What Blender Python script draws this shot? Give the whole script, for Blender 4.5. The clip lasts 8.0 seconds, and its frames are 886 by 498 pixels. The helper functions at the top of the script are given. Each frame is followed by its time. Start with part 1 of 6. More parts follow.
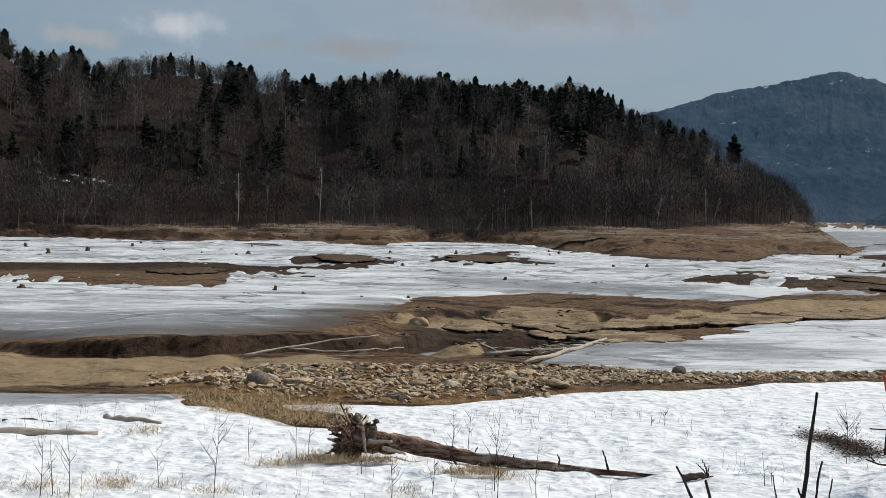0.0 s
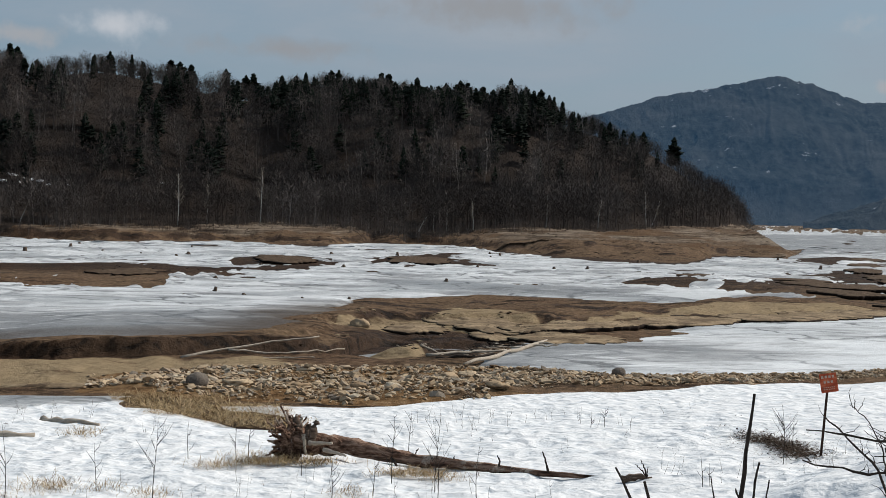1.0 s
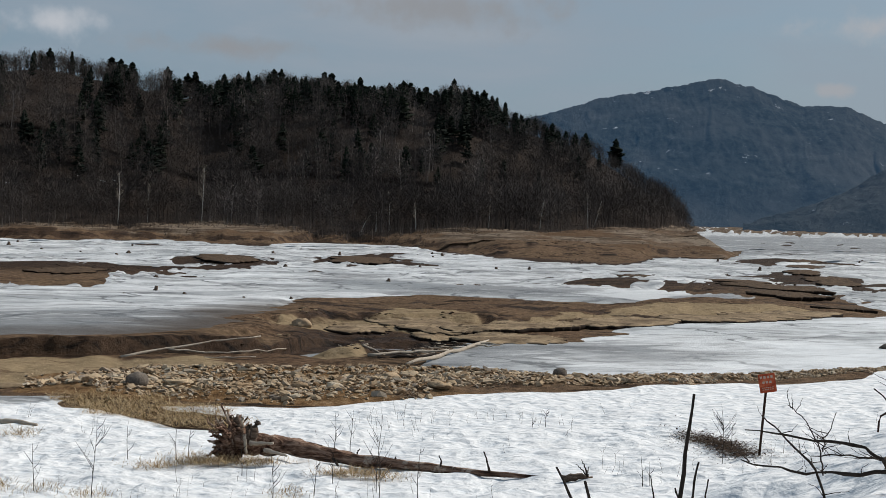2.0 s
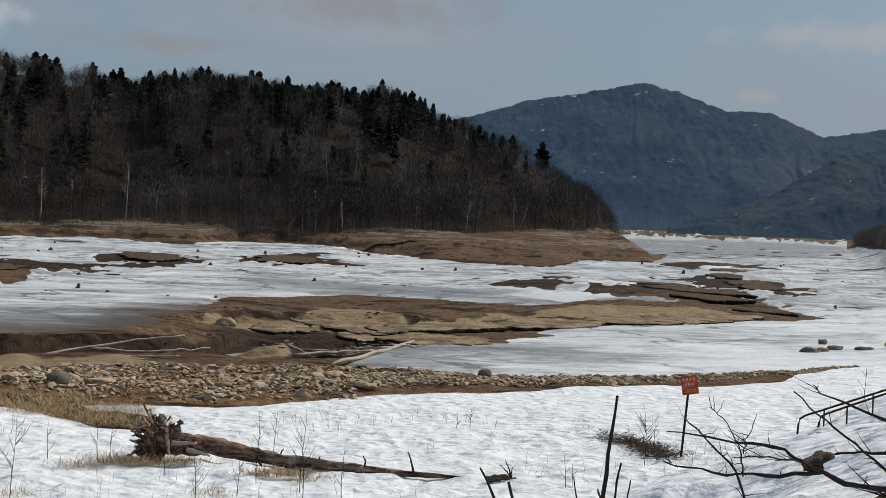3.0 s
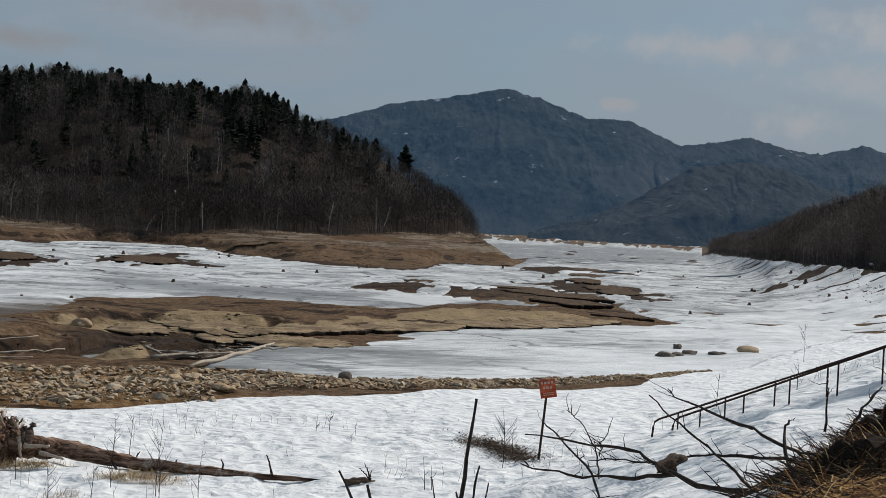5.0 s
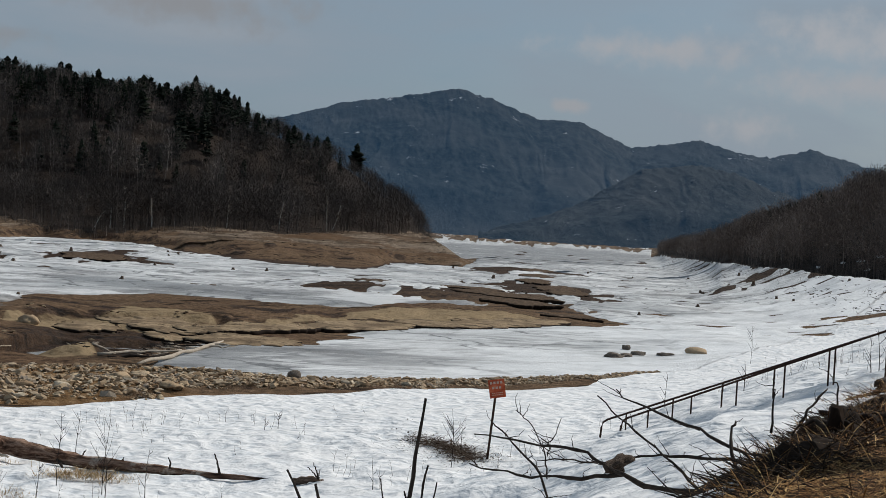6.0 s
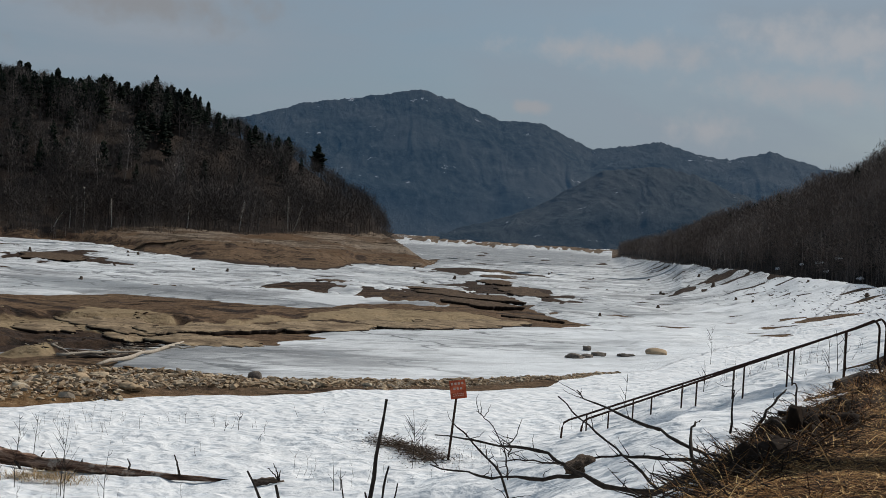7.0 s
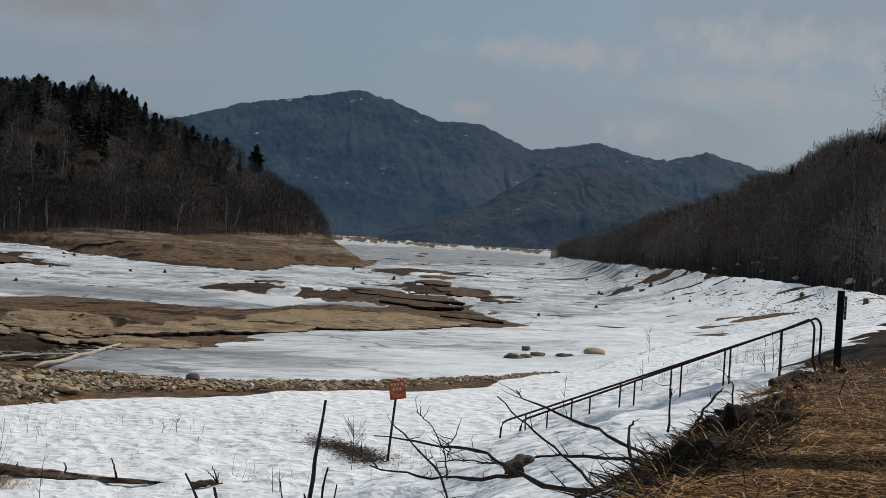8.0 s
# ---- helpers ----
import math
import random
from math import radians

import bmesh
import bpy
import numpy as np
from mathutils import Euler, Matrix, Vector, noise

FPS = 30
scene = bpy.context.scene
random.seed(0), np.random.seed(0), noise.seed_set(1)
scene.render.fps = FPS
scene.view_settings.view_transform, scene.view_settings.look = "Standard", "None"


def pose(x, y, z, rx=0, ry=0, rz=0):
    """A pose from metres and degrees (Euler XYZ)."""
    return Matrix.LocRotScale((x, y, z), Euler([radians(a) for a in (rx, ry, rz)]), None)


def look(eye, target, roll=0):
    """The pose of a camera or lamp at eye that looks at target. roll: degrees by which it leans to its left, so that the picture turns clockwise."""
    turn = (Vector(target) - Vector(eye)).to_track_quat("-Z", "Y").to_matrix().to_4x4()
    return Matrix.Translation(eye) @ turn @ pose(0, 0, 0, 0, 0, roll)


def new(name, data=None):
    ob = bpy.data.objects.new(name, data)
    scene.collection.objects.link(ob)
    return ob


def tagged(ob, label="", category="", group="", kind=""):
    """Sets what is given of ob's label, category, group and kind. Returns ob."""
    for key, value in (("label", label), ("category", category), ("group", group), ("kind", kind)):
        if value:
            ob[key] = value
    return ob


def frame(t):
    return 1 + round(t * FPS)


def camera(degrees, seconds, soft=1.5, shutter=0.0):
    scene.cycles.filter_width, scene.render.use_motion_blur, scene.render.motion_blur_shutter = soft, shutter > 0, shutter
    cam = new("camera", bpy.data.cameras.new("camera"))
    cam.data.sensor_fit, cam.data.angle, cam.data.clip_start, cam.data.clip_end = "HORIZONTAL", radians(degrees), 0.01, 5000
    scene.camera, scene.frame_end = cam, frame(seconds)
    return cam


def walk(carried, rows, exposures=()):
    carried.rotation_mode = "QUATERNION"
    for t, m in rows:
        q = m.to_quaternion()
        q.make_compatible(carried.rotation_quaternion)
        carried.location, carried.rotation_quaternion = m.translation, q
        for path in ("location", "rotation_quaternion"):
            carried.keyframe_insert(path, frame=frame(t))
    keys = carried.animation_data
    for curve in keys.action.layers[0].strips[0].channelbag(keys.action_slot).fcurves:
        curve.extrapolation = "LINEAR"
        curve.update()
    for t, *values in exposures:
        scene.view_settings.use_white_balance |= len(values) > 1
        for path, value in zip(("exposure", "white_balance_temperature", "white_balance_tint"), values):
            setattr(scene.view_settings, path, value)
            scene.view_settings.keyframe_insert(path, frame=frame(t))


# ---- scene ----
cam = camera(33.08, 8.0, soft=0.8)
EYE = 7.0
TURNS = [
    (0.0, 88.583, -0.958, 0.024),
    (0.5, 88.630, -1.106, -0.936),
    (1.0, 88.684, -1.227, -2.227),
    (1.5, 88.719, -1.304, -3.372),
    (3.0, 88.847, -2.159, -7.247),
    (3.5, 88.988, -2.420, -9.228),
    (4.0, 89.124, -2.613, -10.785),
    (4.5, 89.172, -2.692, -11.697),
    (6.0, 89.276, -3.465, -14.436),
    (6.5, 89.356, -3.498, -15.289),
    (7.0, 89.399, -3.597, -15.921),
    (7.5, 89.488, -3.599, -17.590),
    (8.0, 89.566, -3.500, -18.266),
]
# the camera turns where it is, carried through a tiny arc by the turning body
walk(cam, [(t, pose(0.0012 * t, 0, EYE, rx, ry, rz)) for t, rx, ry, rz in TURNS], exposures=[(0.0, 0.07), (1.5, -0.04), (4.0, -0.16), (8.0, -0.26)])

# ---- world and sun ----
SUN_AZ, SUN_EL = 62.0, 41.0  # degrees to the right of straight ahead, and up
world = bpy.data.worlds.new("world")
scene.world = world
world.use_nodes = True
wt = world.node_tree
wt.nodes.clear()


def wnode(kind, **kw):
    n = wt.nodes.new(kind)
    for k, v in kw.items():
        n.inputs[k].default_value = v
    return n


sky = wt.nodes.new("ShaderNodeTexSky")
sky.sky_type, sky.sun_disc = "NISHITA", False
sky.sun_elevation, sky.sun_rotation = radians(SUN_EL), radians(SUN_AZ)
sky.air_density, sky.dust_density, sky.ozone_density = 1.0, 2.5, 1.5
coord = wt.nodes.new("ShaderNodeTexCoord")
flat = wt.nodes.new("ShaderNodeMapping")
flat.inputs["Scale"].default_value = (1.0, 1.0, 3.6)
wt.links.new(coord.outputs["Generated"], flat.inputs["Vector"])
cloud_a = wnode("ShaderNodeTexNoise", Scale=3.0, Detail=7.0, Roughness=0.55, Distortion=0.3)
cloud_b = wnode("ShaderNodeTexNoise", Scale=9.0, Detail=6.0, Roughness=0.6, Distortion=0.2)
for c in (cloud_a, cloud_b):
    wt.links.new(flat.outputs["Vector"], c.inputs["Vector"])
mixn = wt.nodes.new("ShaderNodeMath")
mixn.operation = "MULTIPLY_ADD"
mixn.inputs[1].default_value = 0.28
wt.links.new(cloud_b.outputs["Fac"], mixn.inputs[0])
wt.links.new(cloud_a.outputs["Fac"], mixn.inputs[2])
veil = wt.nodes.new("ShaderNodeMapRange")
veil.interpolation_type = "SMOOTHSTEP"
for k, v in (("From Min", 0.48), ("From Max", 0.82), ("To Min", 0.72), ("To Max", 0.97)):
    veil.inputs[k].default_value = v
wt.links.new(mixn.outputs[0], veil.inputs["Value"])
greyn = wt.nodes.new("ShaderNodeMapRange")
for k, v in (("From Min", 0.45), ("From Max", 0.9), ("To Min", 0.0), ("To Max", 1.0)):
    greyn.inputs[k].default_value = v
wt.links.new(mixn.outputs[0], greyn.inputs["Value"])
cloud_col = wt.nodes.new("ShaderNodeMix")
cloud_col.data_type = "RGBA"
cloud_col.inputs["A"].default_value = (1.70, 2.80, 3.86, 1)
cloud_col.inputs["B"].default_value = (3.5, 3.9, 4.42, 1)
wt.links.new(greyn.outputs["Result"], cloud_col.inputs["Factor"])
skymix = wt.nodes.new("ShaderNodeMix")
skymix.data_type = "RGBA"
wt.links.new(veil.outputs["Result"], skymix.inputs["Factor"])
wt.links.new(sky.outputs["Color"], skymix.inputs["A"])
wt.links.new(cloud_col.outputs["Result"], skymix.inputs["B"])


def cloud_bank(az, el, wide, high, soft, seed):
    """Where a single cloud stands in the sky, 0 to 1."""
    a, e = radians(az), math.atan(el)
    c = (math.sin(a) * math.cos(e), math.cos(a) * math.cos(e), math.sin(e))
    sub = wt.nodes.new("ShaderNodeVectorMath")
    sub.operation = "SUBTRACT"
    sub.inputs[1].default_value = c
    wt.links.new(coord.outputs["Generated"], sub.inputs[0])
    mul = wt.nodes.new("ShaderNodeVectorMath")
    mul.operation = "MULTIPLY"
    mul.inputs[1].default_value = (1 / wide, 1 / wide, 1 / high)
    wt.links.new(sub.outputs[0], mul.inputs[0])
    ln = wt.nodes.new("ShaderNodeVectorMath")
    ln.operation = "LENGTH"
    wt.links.new(mul.outputs[0], ln.inputs[0])
    puff = wnode("ShaderNodeTexNoise", Scale=38.0 + seed, Detail=6.0, Roughness=0.55)
    wt.links.new(coord.outputs["Generated"], puff.inputs["Vector"])
    ma = wt.nodes.new("ShaderNodeMath")
    ma.operation = "MULTIPLY_ADD"
    ma.inputs[1].default_value = -2.4
    wt.links.new(puff.outputs["Fac"], ma.inputs[0])
    wt.links.new(ln.outputs["Value"], ma.inputs[2])
    mr = wt.nodes.new("ShaderNodeMapRange")
    mr.interpolation_type = "SMOOTHSTEP"
    for k, v in (("From Min", -0.15), ("From Max", -0.15 - soft), ("To Min", 0.0), ("To Max", 1.0)):
        mr.inputs[k].default_value = v
    wt.links.new(ma.outputs[0], mr.inputs["Value"])
    return mr.outputs["Result"]


seen_sky = skymix.outputs["Result"]
for az, el, wide, high, soft, glow, seed in ((-10.2, 0.119, 0.036, 0.013, 1.2, 5.0, 0), (-13.6, 0.111, 0.03, 0.010, 0.9, 3.5, 3), (-4.0, 0.108, 0.08, 0.010, 1.2, 2.9, 4), (25.6, 0.080, 0.040, 0.014, 1.0, 4.0, 5), (19.0, 0.088, 0.016, 0.006, 0.9, 3.7, 2), (29.5, 0.110, 0.09, 0.018, 1.2, 4.1, 7), (4.0, 0.14, 0.12, 0.02, 1.4, 2.95, 9), (22.5, 0.128, 0.09, 0.014, 1.2, 4.1, 11), (31.0, 0.14, 0.12, 0.02, 1.2, 4.3, 13)):
    m = wt.nodes.new("ShaderNodeMix")
    m.data_type = "RGBA"
    m.inputs["B"].default_value = (glow, glow * 1.06, glow * 1.15, 1)
    wt.links.new(cloud_bank(az, el, wide, high, soft, seed), m.inputs["Factor"])
    wt.links.new(seen_sky, m.inputs["A"])
    seen_sky = m.outputs["Result"]
back = wnode("ShaderNodeBackground", Strength=0.099)
wt.links.new(seen_sky, back.inputs["Color"])
wout = wt.nodes.new("ShaderNodeOutputWorld")
wt.links.new(back.outputs["Background"], wout.inputs["Surface"])

sun = new("sun", bpy.data.lights.new("sun", "SUN"))
sun.data.energy, sun.data.angle, sun.data.color = 4.3, radians(0.6), (1.0, 0.955, 0.88)
_a, _e = radians(SUN_AZ), radians(SUN_EL)
sun.matrix_world = look((math.sin(_a) * math.cos(_e) * 60, math.cos(_a) * math.cos(_e) * 60, math.sin(_e) * 60 + 5), (0, 0, 5))


# ---- small tools ----
def material(name, build, rough=0.9):
    m = bpy.data.materials.new(name)
    m.use_nodes = True
    nt = m.node_tree
    b = nt.nodes["Principled BSDF"]
    b.inputs["Roughness"].default_value = rough
    b.inputs["Specular IOR Level"].default_value = 0.08
    build(nt, b)
    return m


def nd(nt, kind, links=(), **kw):
    n = nt.nodes.new(kind)
    for k, v in kw.items():
        n.inputs[k].default_value = v
    for sock, out in links:
        nt.links.new(out, n.inputs[sock])
    return n


def spot(nt, scale, detail=5.0, rough=0.6, stretch=(1, 1, 1), space="Object", distortion=0.0):
    tc = nt.nodes.new("ShaderNodeTexCoord")
    mp = nd(nt, "ShaderNodeMapping", [("Vector", tc.outputs[space])])
    mp.inputs["Scale"].default_value = stretch
    return nd(nt, "ShaderNodeTexNoise", [("Vector", mp.outputs["Vector"])], Scale=scale, Detail=detail, Roughness=rough, Distortion=distortion).outputs["Fac"]


def ramp(nt, fac, stops):
    r = nd(nt, "ShaderNodeValToRGB", [("Fac", fac)])
    els = r.color_ramp.elements
    while len(els) < len(stops):
        els.new(0.5)
    for e, (p, c) in zip(els, stops):
        e.position, e.color = p, (*c, 1)
    return r.outputs["Color"]


def mix(nt, fac, a, b, mode="MIX"):
    m = nt.nodes.new("ShaderNodeMix")
    m.data_type, m.blend_type = "RGBA", mode
    for sock, v in (("Factor", fac), ("A", a), ("B", b)):
        if isinstance(v, (int, float)):
            m.inputs[sock].default_value = v
        elif isinstance(v, tuple):
            m.inputs[sock].default_value = (*v, 1)
        else:
            nt.links.new(v, m.inputs[sock])
    return m.outputs["Result"]


def attr(nt, name):
    a = nt.nodes.new("ShaderNodeAttribute")
    a.attribute_name = name
    return a.outputs["Fac"]


def span(nt, v, lo, hi, a=0.0, b=1.0):
    return nd(nt, "ShaderNodeMapRange", [("Value", v)], **{"From Min": lo, "From Max": hi, "To Min": a, "To Max": b}).outputs["Result"]


def bump(nt, b, height, strength=0.5, distance=0.05):
    n = nd(nt, "ShaderNodeBump", [("Height", height)], Strength=strength, Distance=distance)
    nt.links.new(n.outputs["Normal"], b.inputs["Normal"])


def colour(nt, b, c):
    nt.links.new(c, b.inputs["Base Color"])


def hash2(ix, iy, seed):
    h = (ix * 374761393 + iy * 668265263 + seed * 1442695041) & 0xFFFFFFFF
    h = ((h ^ (h >> 13)) * 1274126177) & 0xFFFFFFFF
    return ((h ^ (h >> 16)) & 0xFFFF) / 65535.0


def vnoise(x, y, seed=0):
    """Smooth noise from 0 to 1 on numpy arrays."""
    fx, fy = np.floor(x), np.floor(y)
    ix, iy = fx.astype(np.int64), fy.astype(np.int64)
    u, v = x - fx, y - fy
    u, v = u * u * (3 - 2 * u), v * v * (3 - 2 * v)
    a, b = hash2(ix, iy, seed), hash2(ix + 1, iy, seed)
    c, d = hash2(ix, iy + 1, seed), hash2(ix + 1, iy + 1, seed)
    return (a + (b - a) * u) * (1 - v) + (c + (d - c) * u) * v


def fbm(x, y, seed=0, octaves=4):
    """Layered noise from about -1 to 1."""
    t, amp, tot = 0.0, 1.0, 0.0
    for k in range(octaves):
        t = t + amp * (vnoise(x * 2**k + 17.3 * k, y * 2**k - 9.1 * k, seed + k) * 2 - 1)
        tot, amp = tot + amp, amp * 0.5
    return t / tot * 1.6


def outside(x, y, poly):
    """Metres from the outline of a polygon: above zero outside, below zero inside."""
    best = np.full(x.shape, 1e9)
    inside = np.zeros(x.shape, bool)
    for (ax, ay), (bx, by) in zip(poly, poly[1:] + poly[:1]):
        dx, dy = bx - ax, by - ay
        t = np.clip(((x - ax) * dx + (y - ay) * dy) / (dx * dx + dy * dy), 0, 1)
        best = np.minimum(best, (x - ax - t * dx) ** 2 + (y - ay - t * dy) ** 2)
        cross = ((ay > y) != (by > y)) & (x < (bx - ax) * (y - ay) / (by - ay if by != ay else 1e-9) + ax)
        inside ^= cross
    return np.where(inside, -1, 1) * np.sqrt(best)


def smooth(a, b, v):
    t = np.clip((v - a) / (b - a), 0, 1)
    return t * t * (3 - 2 * t)


def mesh_of(name, verts, faces, mats=(), shade=True, **attrs):
    """A mesh from arrays of corners and of triangles or quads, with float attributes on its corners."""
    verts, faces = np.asarray(verts, np.float32), np.asarray(faces, np.int32)
    me = bpy.data.meshes.new(name)
    n, k = faces.shape
    me.vertices.add(len(verts))
    me.vertices.foreach_set("co", verts.ravel())
    me.loops.add(n * k)
    me.loops.foreach_set("vertex_index", faces.ravel())
    me.polygons.add(n)
    me.polygons.foreach_set("loop_start", np.arange(0, n * k, k, dtype=np.int32))
    me.polygons.foreach_set("use_smooth", np.full(n, shade))
    me.update(calc_edges=True)
    for m in mats:
        me.materials.append(m)
    for key, v in attrs.items():
        me.attributes.new(key, "FLOAT", "POINT").data.foreach_set("value", np.asarray(v, np.float32))
    return me


class Soup:
    """Gathers tubes, blades and copies of other soups, as triangles."""

    def __init__(self):
        self.v, self.f, self.t, self.n = [], [], [], 0

    def add(self, v, f, tint=0.5):
        v, f = np.asarray(v, float).reshape(-1, 3), np.asarray(f, int).reshape(-1, 3)
        self.v.append(v), self.f.append(f + self.n)
        self.t.append(np.full(len(v), tint) if np.isscalar(tint) else np.asarray(tint))
        self.n += len(v)
        return self

    def tube(self, pts, radii, sides=5, tint=0.5):
        pts = np.asarray(pts, float)
        d = np.gradient(pts, axis=0)
        d /= np.linalg.norm(d, axis=1)[:, None] + 1e-9
        ref = np.where(np.abs(d[:, 2:3]) > 0.9, [[1.0, 0, 0]], [[0, 0, 1.0]])
        u = np.cross(d, ref)
        u /= np.linalg.norm(u, axis=1)[:, None]
        w = np.cross(d, u)
        a = np.arange(sides) * 2 * np.pi / sides
        ring = np.cos(a)[None, :, None] * u[:, None] + np.sin(a)[None, :, None] * w[:, None]
        v = (pts[:, None] + ring * np.asarray(radii, float)[:, None, None]).reshape(-1, 3)
        f = []
        for i in range(len(pts) - 1):
            for j in range(sides):
                p, q = i * sides + j, i * sides + (j + 1) % sides
                f += [(p, q, q + sides), (p, q + sides, p + sides)]
        for e in (0, (len(pts) - 1) * sides):
            for j in range(1, sides - 1):
                f.append((e, e + j, e + j + 1) if e else (e, e + j + 1, e + j))
        return self.add(v, f, tint)

    def arrays(self):
        return np.concatenate(self.v), np.concatenate(self.f), np.concatenate(self.t)

    def mesh(self, name, mats=(), shade=True):
        v, f, t = self.arrays()
        return mesh_of(name, v, f, mats, shade, tint=t)


def thing(name, label, category, group="", kind="", at=None):
    ob = tagged(new(name), label, category, group, kind)
    if at is not None:
        ob.matrix_world = at
    return ob


def part(name, me, parent, label=""):
    ob = new(name, me)
    ob.parent = parent
    return tagged(ob, label)


rng = np.random.default_rng(7)

# ---- materials ----


def crisp(nt, mask, grain, spread=0.9, width=0.14):
    """A soft mask broken up along its edge by a grain."""
    n = nd(nt, "ShaderNodeMath", [(0, grain)])
    n.operation = "MULTIPLY_ADD"
    n.inputs[1].default_value, n.inputs[2].default_value = spread, -0.5 * spread
    s = nd(nt, "ShaderNodeMath", [(0, n.outputs[0]), (1, mask)])
    s.operation = "ADD"
    return span(nt, s.outputs[0], 0.5 - width, 0.5 + width)


def m_ground(nt, b):
    edge = spot(nt, 0.8, 8, 0.72)
    big, fine = spot(nt, 0.12, 6, 0.6), spot(nt, 2.2, 8, 0.65)
    grit = spot(nt, 9.0, 4, 0.7)
    mud = ramp(nt, fine, [(0.3, (0.026, 0.015, 0.009)), (0.5, (0.098, 0.058, 0.035)), (0.72, (0.21, 0.135, 0.085))])
    sand = ramp(nt, fine, [(0.2, (0.17, 0.12, 0.07)), (0.55, (0.27, 0.2, 0.12)), (0.85, (0.35, 0.265, 0.165))])
    litter = ramp(nt, fine, [(0.2, (0.014, 0.010, 0.008)), (0.6, (0.033, 0.024, 0.019)), (0.9, (0.058, 0.044, 0.035))])
    silt = ramp(nt, fine, [(0.3, (0.10, 0.076, 0.056)), (0.52, (0.195, 0.152, 0.114)), (0.75, (0.29, 0.232, 0.178))])
    dead = ramp(nt, fine, [(0.3, (0.010, 0.005, 0.003)), (0.5, (0.028, 0.015, 0.007)), (0.72, (0.08, 0.043, 0.018))])
    c = mix(nt, span(nt, big, 0.3, 0.7), mud, mix(nt, 0.25, mud, sand))
    layers = spot(nt, 1.0, 7, 0.75, (0.05, 0.05, 2.2), distortion=0.6)
    silt = mix(nt, span(nt, layers, 0.47, 0.53), silt, mix(nt, 0.85, silt, (0.045, 0.029, 0.018)))
    slump = spot(nt, 0.04, 7, 0.65, distortion=0.5)
    silt = mix(nt, span(nt, slump, 0.5, 0.57, 0, 0.85), silt, mix(nt, 0.8, mud, (0.09, 0.05, 0.024)))
    rills = spot(nt, 0.5, 8, 0.7, (0.35, 1.3, 1.0), distortion=1.0)
    c = mix(nt, span(nt, rills, 0.52, 0.59, 0, 0.8), c, (0.009, 0.006, 0.004))
    sand = mix(nt, span(nt, rills, 0.56, 0.63, 0, 0.8), sand, mud)
    c = mix(nt, crisp(nt, attr(nt, "silt"), edge, 1.1, 0.3), c, silt)
    c = mix(nt, crisp(nt, attr(nt, "sand"), edge), c, sand)
    ochre = ramp(nt, fine, [(0.3, (0.06, 0.032, 0.014)), (0.5, (0.17, 0.098, 0.046)), (0.72, (0.30, 0.2, 0.115))])
    c = mix(nt, crisp(nt, attr(nt, "bar"), edge), c, ochre)
    c = mix(nt, crisp(nt, attr(nt, "litter"), edge), c, litter)
    c = mix(nt, attr(nt, "dead_grass"), c, dead)
    # darkens wet mud, and steep faces whose shade is painted in
    c = mix(nt, crisp(nt, attr(nt, "wet_shaded"), edge, 1.2, 0.2), c, mix(nt, 1.0, c, (0.34, 0.30, 0.28), "MULTIPLY"))
    colour(nt, b, c)
    nt.links.new(span(nt, attr(nt, "wet_shaded"), 0, 1, 0.95, 0.62), b.inputs["Roughness"])
    b.inputs["Specular IOR Level"].default_value = 0.05
    bump(nt, b, mix(nt, 0.3, mix(nt, 0.35, fine, grit), edge), 1.0, 0.3)


def m_snow(nt, b):
    tc = nt.nodes.new("ShaderNodeTexCoord")
    warp = nd(nt, "ShaderNodeTexNoise", [("Vector", tc.outputs["Object"])], Scale=1.6, Detail=4.0)
    push = nd(nt, "ShaderNodeVectorMath", [(0, warp.outputs["Color"])])
    push.operation = "SCALE"
    push.inputs["Scale"].default_value = 0.9
    at = nd(nt, "ShaderNodeVectorMath", [(0, tc.outputs["Object"]), (1, push.outputs[0])])
    at.operation = "ADD"
    cell = nd(nt, "ShaderNodeTexVoronoi", [("Vector", at.outputs[0])], Scale=1.9)
    cell.feature = "SMOOTH_F1"
    cell.inputs["Smoothness"].default_value = 0.5
    cup = cell.outputs["Distance"]
    fine, dirt = spot(nt, 6, 5, 0.6), spot(nt, 0.35, 7, 0.7)
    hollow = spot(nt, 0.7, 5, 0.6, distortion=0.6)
    # blue-grey shade of the cups and hollows put into the snow's colour
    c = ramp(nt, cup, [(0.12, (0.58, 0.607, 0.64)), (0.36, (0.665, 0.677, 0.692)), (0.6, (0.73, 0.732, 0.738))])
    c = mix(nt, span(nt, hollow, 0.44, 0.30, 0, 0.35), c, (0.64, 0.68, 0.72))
    c = mix(nt, span(nt, dirt, 0.55, 0.85, 0, 0.35), c, (0.52, 0.5, 0.47))
    c = mix(nt, span(nt, spot(nt, 14, 4, 0.7), 0.70, 0.78, 0, 0.5), c, (0.32, 0.28, 0.23))
    colour(nt, b, c)
    b.inputs["Specular IOR Level"].default_value = 0.1
    bump(nt, b, mix(nt, 0.45, mix(nt, 0.18, cup, fine), hollow), 0.9, 0.3)


